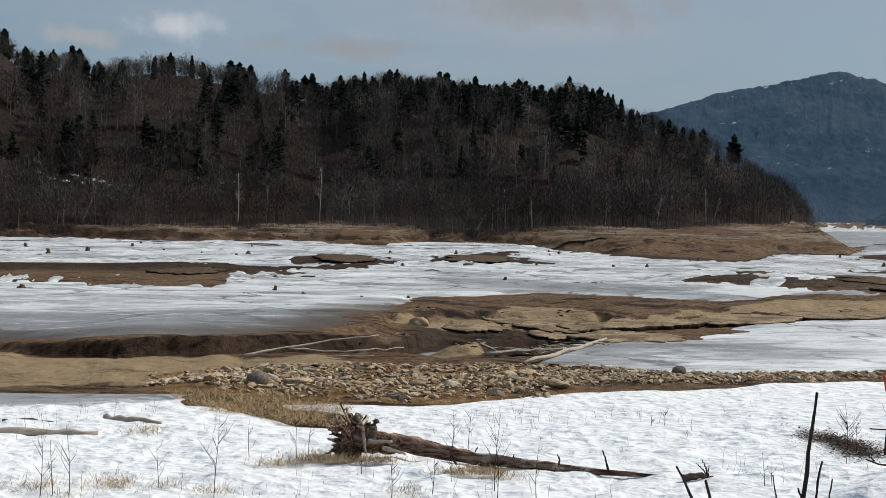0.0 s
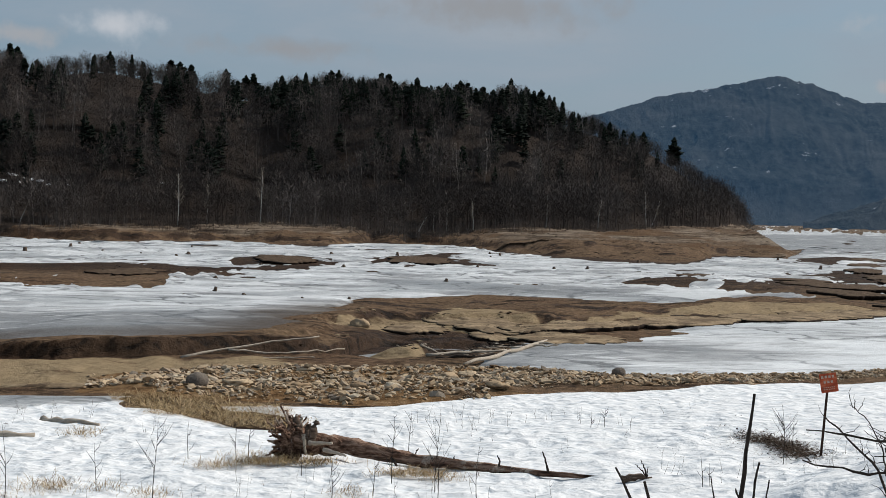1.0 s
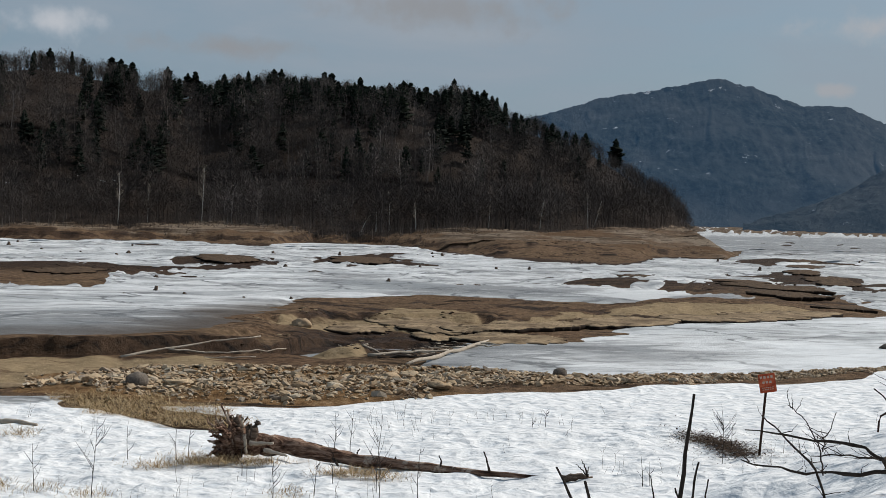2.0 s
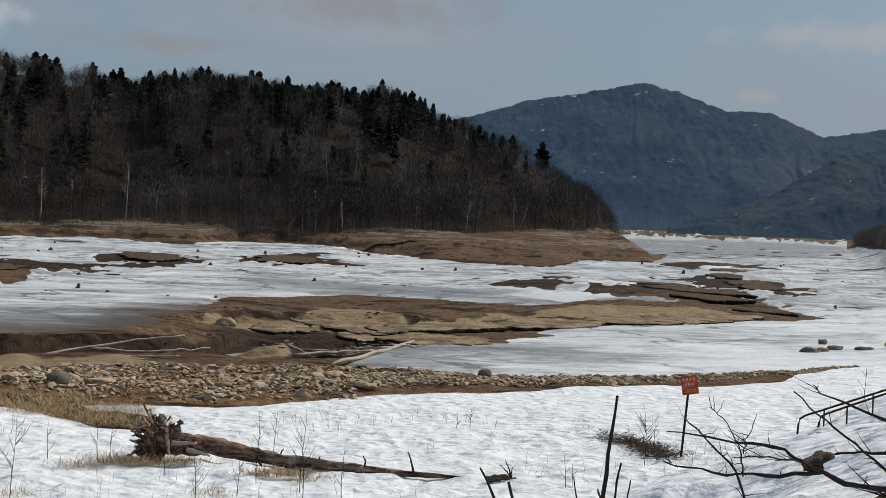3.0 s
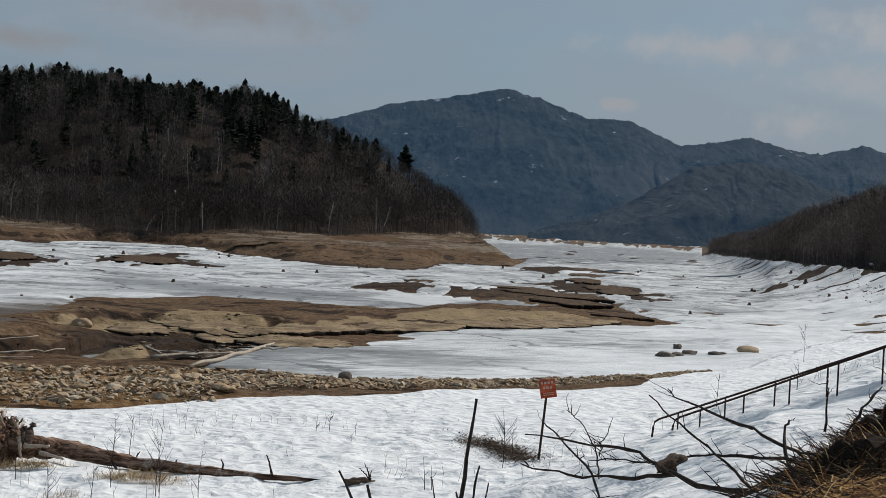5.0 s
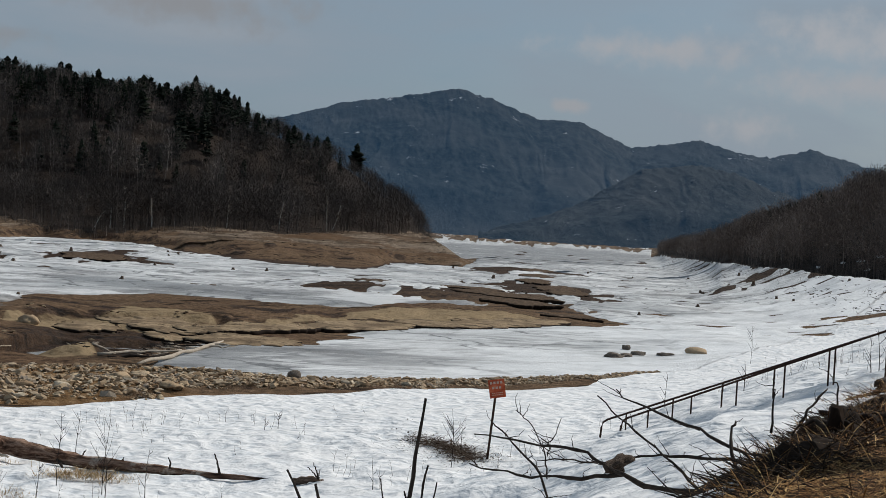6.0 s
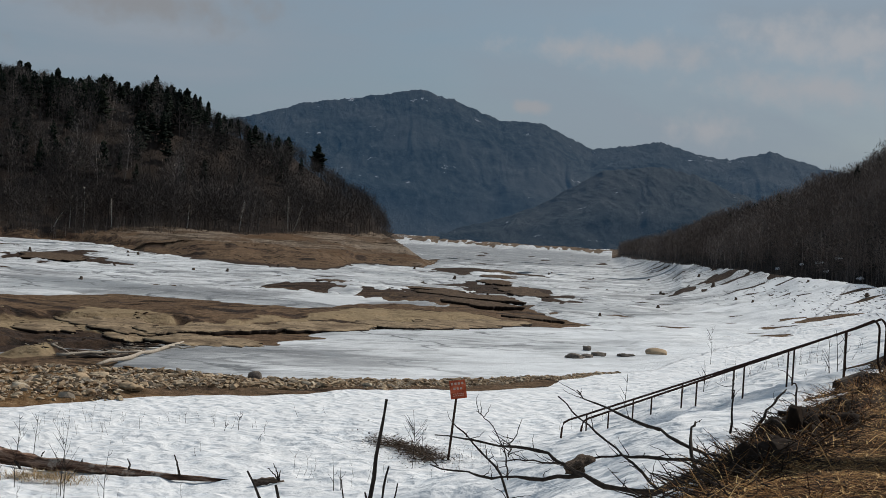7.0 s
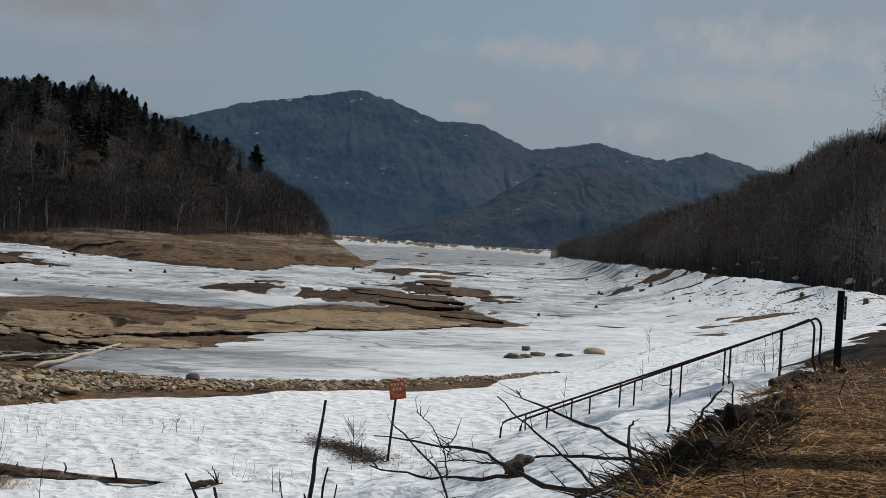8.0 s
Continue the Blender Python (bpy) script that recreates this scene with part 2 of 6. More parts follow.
def m_ice(nt, b):
    streak = spot(nt, 0.10, 8, 0.62, (0.55, 1.5, 1.0), distortion=0.8)
    blot = spot(nt, 0.34, 7, 0.6, (0.6, 1.3, 1.0), distortion=0.5)
    fine, broad = spot(nt, 2.2, 7, 0.68, (0.5, 1.2, 1)), spot(nt, 0.045, 4, 0.55)
    snowy = ramp(nt, fine, [(0.25, (0.38, 0.39, 0.41)), (0.5, (0.54, 0.55, 0.56)), (0.75, (0.69, 0.695, 0.70))])
    grey = ramp(nt, fine, [(0.25, (0.145, 0.145, 0.147)), (0.5, (0.23, 0.233, 0.236)), (0.8, (0.34, 0.345, 0.348))])
    wetness = nd(nt, "ShaderNodeMath", [(0, span(nt, streak, 0.50, 0.60, 0, 0.8)), (1, attr(nt, "grey"))])
    wetness.operation, wetness.use_clamp = "ADD", True
    c = mix(nt, span(nt, broad, 0.45, 0.62, 0, 0.35), snowy, (0.36, 0.395, 0.415))
    c = mix(nt, wetness.outputs[0], c, grey)
    c = mix(nt, span(nt, blot, 0.54, 0.62, 0, 0.62), c, grey)
    seam = spot(nt, 1.0, 7, 0.68, (0.10, 0.42, 1.0), distortion=0.9)
    c = mix(nt, span(nt, seam, 0.565, 0.60, 0, 0.6), c, (0.15, 0.155, 0.16))
    c = mix(nt, span(nt, seam, 0.42, 0.38, 0, 0.6), c, (0.74, 0.75, 0.755))
    drift = spot(nt, 0.055, 6, 0.6, distortion=0.7)
    c = mix(nt, span(nt, drift, 0.55, 0.60, 0, 0.6), c, (0.26, 0.275, 0.285))
    c = mix(nt, span(nt, drift, 0.40, 0.36, 0, 0.6), c, (0.74, 0.75, 0.755))
    tc = nt.nodes.new("ShaderNodeTexCoord")
    warp = nd(nt, "ShaderNodeTexNoise", [("Vector", tc.outputs["Object"])], Scale=0.25, Detail=4.0)
    mv = nd(nt, "ShaderNodeVectorMath", [(0, warp.outputs["Color"])])
    mv.operation = "SCALE"
    mv.inputs["Scale"].default_value = 7.0
    ad = nd(nt, "ShaderNodeVectorMath", [(0, tc.outputs["Object"]), (1, mv.outputs[0])])
    ad.operation = "ADD"
    vo = nd(nt, "ShaderNodeTexVoronoi", [("Vector", ad.outputs[0])], Scale=0.085)
    vo.feature = "DISTANCE_TO_EDGE"
    line = span(nt, vo.outputs["Distance"], 0.006, 0.03, 0.85, 0.0)
    broken = nd(nt, "ShaderNodeMath", [(0, line), (1, span(nt, broad, 0.44, 0.5))])
    broken.operation, broken.use_clamp = "MULTIPLY", True
    c = mix(nt, broken.outputs[0], c, (0.10, 0.105, 0.11))
    c = mix(nt, crisp(nt, attr(nt, "thaw"), streak, 1.0, 0.45), c, (0.075, 0.058, 0.045))
    c = mix(nt, attr(nt, "fresh"), c, mix(nt, 0.7, c, (0.8, 0.815, 0.83)))
    colour(nt, b, c)
    nt.links.new(span(nt, wetness.outputs[0], 0, 1, 0.8, 0.5), b.inputs["Roughness"])
    b.inputs["Specular IOR Level"].default_value = 0.1
    bump(nt, b, mix(nt, 0.5, blot, fine), 0.7, 0.35)


def m_twigs(nt, b):
    t = attr(nt, "tint")
    colour(nt, b, ramp(nt, t, [(0.0, (0.024, 0.017, 0.014)), (0.4, (0.064, 0.054, 0.049)), (0.75, (0.128, 0.108, 0.098)), (1.0, (0.30, 0.26, 0.235))]))


def m_brown_twigs(nt, b):
    t = attr(nt, "tint")
    colour(nt, b, ramp(nt, t, [(0.0, (0.04, 0.03, 0.025)), (0.4, (0.12, 0.094, 0.081)), (0.75, (0.22, 0.178, 0.156)), (1.0, (0.33, 0.28, 0.25))]))


def m_needles(nt, b):
    t = attr(nt, "tint")
    colour(nt, b, ramp(nt, t, [(0.0, (0.006, 0.010, 0.008)), (0.6, (0.012, 0.018, 0.012)), (1.0, (0.026, 0.034, 0.02))]))


def m_birch(nt, b):
    n = spot(nt, 1.2, 5, 0.7, (1, 1, 3))
    colour(nt, b, ramp(nt, n, [(0.3, (0.2, 0.18, 0.16)), (0.45, (0.62, 0.6, 0.56)), (0.8, (0.74, 0.72, 0.68))]))


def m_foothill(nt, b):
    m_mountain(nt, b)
    # thinner painted haze than on the range behind
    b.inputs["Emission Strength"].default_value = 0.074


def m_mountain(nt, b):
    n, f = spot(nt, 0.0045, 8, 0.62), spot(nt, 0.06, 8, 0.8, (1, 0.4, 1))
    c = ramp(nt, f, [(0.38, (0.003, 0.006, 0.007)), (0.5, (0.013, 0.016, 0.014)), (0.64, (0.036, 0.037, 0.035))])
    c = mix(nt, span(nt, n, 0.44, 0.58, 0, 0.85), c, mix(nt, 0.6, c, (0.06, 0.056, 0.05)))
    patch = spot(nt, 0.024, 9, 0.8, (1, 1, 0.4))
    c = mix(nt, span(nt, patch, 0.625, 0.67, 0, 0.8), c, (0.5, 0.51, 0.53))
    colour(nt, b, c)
    # blue haze of the distance put into the emission
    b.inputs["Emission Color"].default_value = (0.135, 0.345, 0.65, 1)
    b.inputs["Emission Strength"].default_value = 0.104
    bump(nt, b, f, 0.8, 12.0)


def m_wood(nt, b):
    g = spot(nt, 7, 6, 0.65, (0.35, 3, 3))
    f = spot(nt, 30, 4, 0.6, (0.3, 2, 2))
    colour(nt, b, mix(nt, 0.3, ramp(nt, g, [(0.25, (0.022, 0.015, 0.011)), (0.45, (0.09, 0.062, 0.045)), (0.75, (0.24, 0.18, 0.14))]), f, "OVERLAY"))
    bump(nt, b, g, 0.8, 0.04)


def m_log(nt, b):
    tc = nt.nodes.new("ShaderNodeTexCoord")
    turn = nd(nt, "ShaderNodeMapping", [("Vector", tc.outputs["Object"])])
    turn.inputs["Rotation"].default_value = (0, 0, radians(38))
    wide = nd(nt, "ShaderNodeMapping", [("Vector", turn.outputs["Vector"])])
    wide.inputs["Scale"].default_value = (0.3, 3.0, 3.0)
    g = nd(nt, "ShaderNodeTexNoise", [("Vector", wide.outputs["Vector"])], Scale=3.0, Detail=7.0, Roughness=0.65).outputs["Fac"]
    flake = nd(nt, "ShaderNodeTexNoise", [("Vector", turn.outputs["Vector"])], Scale=1.7, Detail=6.0, Roughness=0.65).outputs["Fac"]
    c = ramp(nt, g, [(0.36, (0.018, 0.010, 0.007)), (0.48, (0.11, 0.06, 0.04)), (0.66, (0.36, 0.24, 0.175))])
    c = mix(nt, span(nt, flake, 0.55, 0.61, 0, 0.8), c, (0.4, 0.33, 0.27))
    colour(nt, b, c)
    bump(nt, b, g, 1.0, 0.06)


def m_bark(nt, b):
    g = spot(nt, 14, 5, 0.6, (1, 1, 0.4))
    colour(nt, b, ramp(nt, g, [(0.3, (0.016, 0.012, 0.01)), (0.7, (0.055, 0.042, 0.034))]))
    bump(nt, b, g, 0.6, 0.01)


def m_pale(nt, b):
    g = spot(nt, 5, 5, 0.6, (0.4, 2, 2))
    colour(nt, b, ramp(nt, g, [(0.25, (0.2, 0.16, 0.12)), (0.7, (0.47, 0.41, 0.34))]))


def m_stone(nt, b):
    oi = nt.nodes.new("ShaderNodeObjectInfo")
    gi = nt.nodes.new("ShaderNodeNewGeometry")
    r = nd(nt, "ShaderNodeMath", [(0, oi.outputs["Random"]), (1, gi.outputs["Random Per Island"])])
    r.operation = "ADD"
    r2 = nd(nt, "ShaderNodeMath", [(0, r.outputs[0])])
    r2.operation = "FRACT"
    f = spot(nt, 7, 6, 0.65)
    base = ramp(nt, r2.outputs[0], [(0.0, (0.2, 0.13, 0.078)), (0.3, (0.36, 0.26, 0.165)), (0.65, (0.52, 0.40, 0.27)), (0.85, (0.27, 0.22, 0.175)), (1.0, (0.58, 0.49, 0.37))])
    colour(nt, b, mix(nt, 0.55, base, ramp(nt, f, [(0.25, (0.45, 0.42, 0.38)), (0.7, (1, 1, 1))]), "MULTIPLY"))
    bump(nt, b, f, 0.6, 0.05)


def m_boulder(nt, b):
    f = spot(nt, 6, 7, 0.7)
    colour(nt, b, ramp(nt, f, [(0.25, (0.075, 0.06, 0.05)), (0.5, (0.15, 0.125, 0.105)), (0.8, (0.26, 0.22, 0.18))]))
    bump(nt, b, f, 0.7, 0.06)


def m_straw(nt, b):
    t = attr(nt, "tint")
    colour(nt, b, ramp(nt, t, [(0.0, (0.013, 0.006, 0.003)), (0.35, (0.08, 0.034, 0.012)), (0.7, (0.29, 0.15, 0.052)), (1.0, (0.66, 0.44, 0.2))]))


def m_rust(nt, b):
    f = spot(nt, 22, 6, 0.7)
    colour(nt, b, ramp(nt, f, [(0.3, (0.02, 0.012, 0.010)), (0.7, (0.06, 0.032, 0.022))]))
    b.inputs["Metallic"].default_value = 0.3


def m_red(nt, b):
    f = spot(nt, 8, 6, 0.7)
    colour(nt, b, ramp(nt, f, [(0.35, (0.2, 0.036, 0.018)), (0.55, (0.42, 0.085, 0.038)), (0.75, (0.55, 0.2, 0.11))]))


def plain(c, scale=12):
    def build(nt, b):
        f = spot(nt, scale, 5, 0.65)
        colour(nt, b, ramp(nt, f, [(0.25, tuple(v * 0.6 for v in c)), (0.75, tuple(min(1, v * 1.25) for v in c))]))
    return build


GROUND = material("ground_earth", m_ground, 0.95)
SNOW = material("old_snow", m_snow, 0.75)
ICE = material("lake_ice", m_ice, 0.6)
TWIGS = material("twigs", m_twigs, 0.95)
BROWN_TWIGS = material("brown_twigs", m_brown_twigs, 0.95)
NEEDLES = material("needles", m_needles, 0.9)
BIRCH = material("birch_bark", m_birch, 0.8)
MOUNTAIN = material("hazed_far_forest", m_mountain, 1.0)
FOOTHILL = material("hazed_near_forest", m_foothill, 1.0)
WOOD = material("weathered_wood", m_wood, 0.85)
LOG_BARK = material("log_bark", m_log, 0.85)
BARK = material("dark_bark", m_bark, 0.85)
PALE = material("bleached_wood", m_pale, 0.8)
STONE = material("stone", m_stone, 0.9)
BOULDER = material("boulder_stone", m_boulder, 0.9)
STRAW = material("straw", m_straw, 0.9)
RUST = material("rusted_iron", m_rust, 0.7)
RED = material("faded_red_paint", m_red, 0.6)
WHITE_PAINT = material("white_paint", plain((0.46, 0.36, 0.29), 30), 0.7)
DARK_STEEL = material("dark_steel", plain((0.022, 0.02, 0.02)), 0.6)

# ---- plan ----
# outlines on the drained lake bed, x to the right and y ahead, in metres
CHANNEL = [(-60, 84), (-24.5, 75.6), (-22.0, 73.9), (-16.5, 71.8), (-12.3, 72.0), (-9.5, 73.3), (-7.5, 76.8), (-4.8, 84.3), (-3.4, 96.0), (-2.5, 123.0), (8.3, 130.5), (15.2, 126.5), (23.3, 118.6), (28.0, 128.2), (39.1, 131.8), (46.8, 138.7), (47.2, 117.6), (41.9, 112.7), (33.5, 107.6), (23.6, 100.0), (17.7, 93.7), (15.5, 83.7), (13, 83.5), (8.1, 83), (4.4, 68.4), (10.0, 62.7), (16.8, 64.7), (20.5, 66.2), (24.6, 68.0), (30.5, 71.5), (30.7, 70.6), (24.8, 65.6), (23.2, 63.4), (18.2, 61.6), (14.3, 59.9), (10.4, 57.8), (7.1, 56.8), (4.0, 55.4), (-0.4, 53.4), (-4.2, 53.0), (-8.8, 52.9), (-9.1, 54.7), (-16.2, 54.8), (-17.5, 54.8), (-60, 56)]
BAR_MID = [(-60, 54), (-14, 58), (-8, 59.8), (0, 60.2), (5, 61), (10, 61.6), (16, 63), (20.5, 65.2), (24.3, 67), (31, 71.2), (60, 85)]
BAR_HALF = [(-14, 1.8), (-8, 4.6), (0, 5.8), (5, 5.1), (10, 3.9), (16, 3.0), (20, 2.4), (24, 1.9), (31, 1.1)]
# where the near snow gives way to ice: along the bar, and left of it along a strip of grey ice
SNOW_LINE = [(-60, 46), (-20, 49.6), (-14.9, 50.3), (-12.2, 50.9), (-9.7, 53.3), (-8, 56.5), (0, 60.2), (5, 61), (10, 61.6), (16, 63), (20.5, 65.2), (24.3, 67), (31, 71.2), (60, 85)]
ISLANDS = [
    [(-100, 178), (-41.4, 177.3), (-32.3, 193.2), (-17.1, 164.9), (-21.8, 137.0), (-27.5, 140.1), (-32.2, 138.1), (-100, 140)],
    [(-21.5, 207.2), (-12.8, 232.3), (-5.0, 199.1), (-5.2, 179.4), (-11.4, 172.6)],
    [(-2.0, 200.9), (-0.6, 241.2), (12.2, 260.8), (13.0, 209.8), (2.4, 187.1)],
    [(28.8, 160.7), (36.0, 179.9), (40.7, 185.4), (39.9, 169.6), (33.9, 162.9)],
    [(40.2, 162.9), (46.6, 172.5), (50.5, 178.7), (50.3, 159.4), (45.8, 134.0), (39.8, 119.4), (35.2, 118.0), (37.5, 134.7), (37.9, 146.7)],
    [(61.2, 202.2), (72.5, 224.4), (64.6, 174.5), (69.3, 180.9), (58.9, 160.8), (55.2, 172.7)],
    [(74.6, 269.0), (90.3, 295.0), (93.1, 254.8), (82.9, 229.5), (83.0, 257.1), (70.2, 242.0)],
    [(99.0, 207.3), (101.3, 208.2), (108.3, 205.8), (96.2, 196.9)],
    [(89.1, 194.6), (95.9, 201.7), (89.5, 188.3), (85.6, 185.1)],
]
SANDS = [
    [(-60, 79), (-22.5, 71.5), (-18.3, 68.4), (-14.9, 68.0), (-12.0, 68.9), (-8.5, 69.9), (-5.0, 70.3), (-3.6, 66.5), (-4.0, 63.5), (-8.2, 61.5), (-10.3, 60.1), (-16.7, 56.3), (-60, 56.1)],
    [(-3.1, 89.7), (2.6, 99.7), (4.8, 108.4), (8.4, 102.2), (11.7, 96.6), (18.6, 104.6), (28.1, 117.1), (39.1, 118.4), (37.6, 113.9), (22.4, 103.6), (11.5, 93.1), (13.3, 86.0), (9.0, 88.0), (3.4, 91.1)],
    [(-0.9, 74.7), (0.6, 80.6), (2.4, 82.0), (2.9, 78.6), (1.7, 74.0)],
]
GULLY = [(-3.5, 77.0), (-3.0, 88.0), (-0.8, 95.8), (2.6, 98.4), (9.7, 97.0), (8.9, 90.0), (3.5, 76.8), (-1.5, 76.0)]
# crest of the cut bank along the channel, y by x
CUT = [(-60, 80), (-22.5, 72.5), (-18.3, 69.4), (-14.9, 68.8), (-11.9, 69.7), (-9.8, 70.7), (-7.6, 72.1), (-4.2, 74.0), (-2.4, 77.0), (-1.6, 80.5), (-0.6, 84.5), (0.6, 86.5), (2.2, 85.7), (5.8, 86.4), (9.0, 91.6), (11.4, 94.1), (15.4, 97.1), (19.6, 99.7), (26.9, 106.1), (34.3, 114.7), (44, 121)]
GREYS = [
    [(-60, 104), (-33, 99), (-26, 95), (-16.0, 89), (-6.0, 92), (-3.0, 92), (-4.5, 78), (-10, 70), (-16, 69), (-24, 71), (-60, 79)],
    [(1.2, 152), (11.8, 150.5), (29, 142), (40, 129), (27, 124), (9.5, 134)],
    [(4.6, 69), (8.8, 84.1), (11.0, 82.0), (9.6, 72.5), (6.2, 67.5)],
    [(93, 330), (110, 420), (190, 760), (300, 860), (310, 760), (230, 560), (150, 380)],
    [(-60, 57), (-16.5, 57), (-13.5, 57.4), (-9.5, 55.6), (-9.2, 53.4), (-12, 49.6), (-15, 49.0), (-60, 45)],
]
DRY_GRASS = [(-9.4, 54.4), (-9.0, 53.2), (-7.4, 50.4), (-6.0, 49.5), (-4.2, 48.4), (-2.9, 47.9), (-2.9, 49.8), (-4.4, 52.4), (-6.2, 54.6)]

# shores by bearing (degrees to the right of straight ahead): foot of the bank, edge of the wood, skyline of the ground
FOOT = [(-180, 60), (-90, 150), (-40, 300), (-16.5, 340), (-14.1, 338), (-10.4, 322), (-8.5, 330), (-6.1, 338), (-4.0, 316), (-2.0, 312), (-0.5, 358), (0.3, 350), (2.5, 346), (4.7, 292), (6.8, 266), (9.0, 256), (11.1, 246), (12.0, 264), (12.6, 296), (13.5, 306), (14.6, 298), (15.2, 288), (15.6, 330), (15.9, 400), (16.2, 1600)]
WOOD_EDGE = [(-180, 110), (-90, 220), (-40, 350), (-16.6, 370), (-10.8, 378), (-4.7, 400), (0.3, 395), (4.7, 400), (10, 430), (12.5, 470), (13.6, 515), (14.0, 450), (14.5, 385), (15.2, 330), (15.8, 365)]
# treetops of the wooded hill against the sky, as slopes from the eye
SKYLINE = [(-180, 0.04), (-40, 0.11), (-18.2, 0.117), (-16.62, 0.1123), (-16.01, 0.1027), (-15.41, 0.1003), (-13.99, 0.1025), (-13.17, 0.0946), (-11.52, 0.1016), (-9.85, 0.1016), (-8.58, 0.0967), (-7.52, 0.0954), (-6.88, 0.0902), (-6.13, 0.0928), (-5.59, 0.087), (-4.52, 0.0875), (-3.23, 0.0917), (-2.15, 0.094), (-0.63, 0.0926), (0.24, 0.0899), (1.75, 0.0876), (2.83, 0.0898), (3.81, 0.0854), (4.77, 0.0890), (5.85, 0.0839), (6.72, 0.0747), (8.0, 0.0681), (8.86, 0.0626), (10.13, 0.0557), (11.19, 0.0454), (12.03, 0.0345), (12.66, 0.0298), (13.08, 0.0236), (13.5, 0.0152), (13.8, 0.0061), (14.0, -0.003), (180, -0.003)]
TIP = [(13.4, 1.15), (13.74, 1.12), (14.0, 0.95), (14.3, 0.75), (14.97, 0.3), (15.6, 0.0)]
EDGE_RIGHT = [(22.6, 760), (23, 560), (24, 410), (25.1, 300), (27.2, 240), (29.4, 200), (32.5, 170), (34.7, 142), (45, 125), (60, 110), (180, 110)]
SKY_RIGHT = [(22.7, 0.001), (22.94, 0.0035), (24.21, 0.0105), (25.05, 0.0151), (26.08, 0.0256), (27.12, 0.0323), (27.95, 0.0368), (29.19, 0.0455), (29.89, 0.0543), (30.6, 0.0586), (31.21, 0.0621), (31.8, 0.07), (32.38, 0.0778), (33.18, 0.0839), (34.52, 0.0896), (60, 0.1), (90, 0.05), (180, 0.02)]
POOL = 5.15  # level of the full lake, where the woods begin
POOL_RIGHT = [(22.5, 2.6), (23, 2.8), (25, 3.8), (27, 4.2), (35, 4.25)]  # where the wood on the shaded slope begins
TERRACE = 5.2
EDGE0, EDGE_DIR = (6.85, 12.3), (0.61, 0.792)


def table(rows, v):
    xs, ys = zip(*rows)
    return np.interp(v, xs, ys)


DOWN = [(-180, 26), (-19, 26), (-5, 30), (0, 32), (8, 46), (11, 30), (13, 8), (14, 0), (180, 0)]  # how far the scrub reaches down the bank
WOOD_LINE = [(az, edge - table(DOWN, az)) for az, edge in WOOD_EDGE if az < 13.6] + [row for row in WOOD_EDGE if row[0] >= 13.6]
WOOD_LINE = sorted(WOOD_LINE + [(az, table(WOOD_EDGE, az) - table(DOWN, az)) for az in (-5.0, 0.0, 8.0, 11.0, 13.0)])


def off_edge(x, y):
    """Metres out from the terrace's edge, over the lake."""
    return -EDGE_DIR[1] * (x - EDGE0[0]) + EDGE_DIR[0] * (y - EDGE0[1])


def polar(x, y):
    return np.hypot(x, y), np.degrees(np.arctan2(x, y))


def gravel_ridge(x, y):
    """How far up the stony bar a place is, 0 to 1."""
    across = np.abs(y - table(BAR_MID, x)) / table(BAR_HALF, x)
    return smooth(1.3, 0.7, across) * smooth(-13, -7.5, x) * smooth(33, 27, x)


def cut_line(x, y):
    """Metres behind the crest of the channel's cut bank."""
    west = smooth(3, -3, x)
    return y - table(CUT, x) + (1.1 - 0.7 * west) * fbm(x / 5, y / 9, 18) + 0.3 * fbm(x / 1.6, y / 2, 19, 3)


def past_tip(r, az):
    """1 behind the wooded point, where the lake goes on."""
    return smooth(13.65, 13.9, az) * smooth(0, 45, r - table(WOOD_EDGE, az))


def foot_wander(x, y, az):
    return 6 * fbm(az * 0.9, az * 0 + 3, 31) + 6 * fbm(x / 9, y / 9, 32)


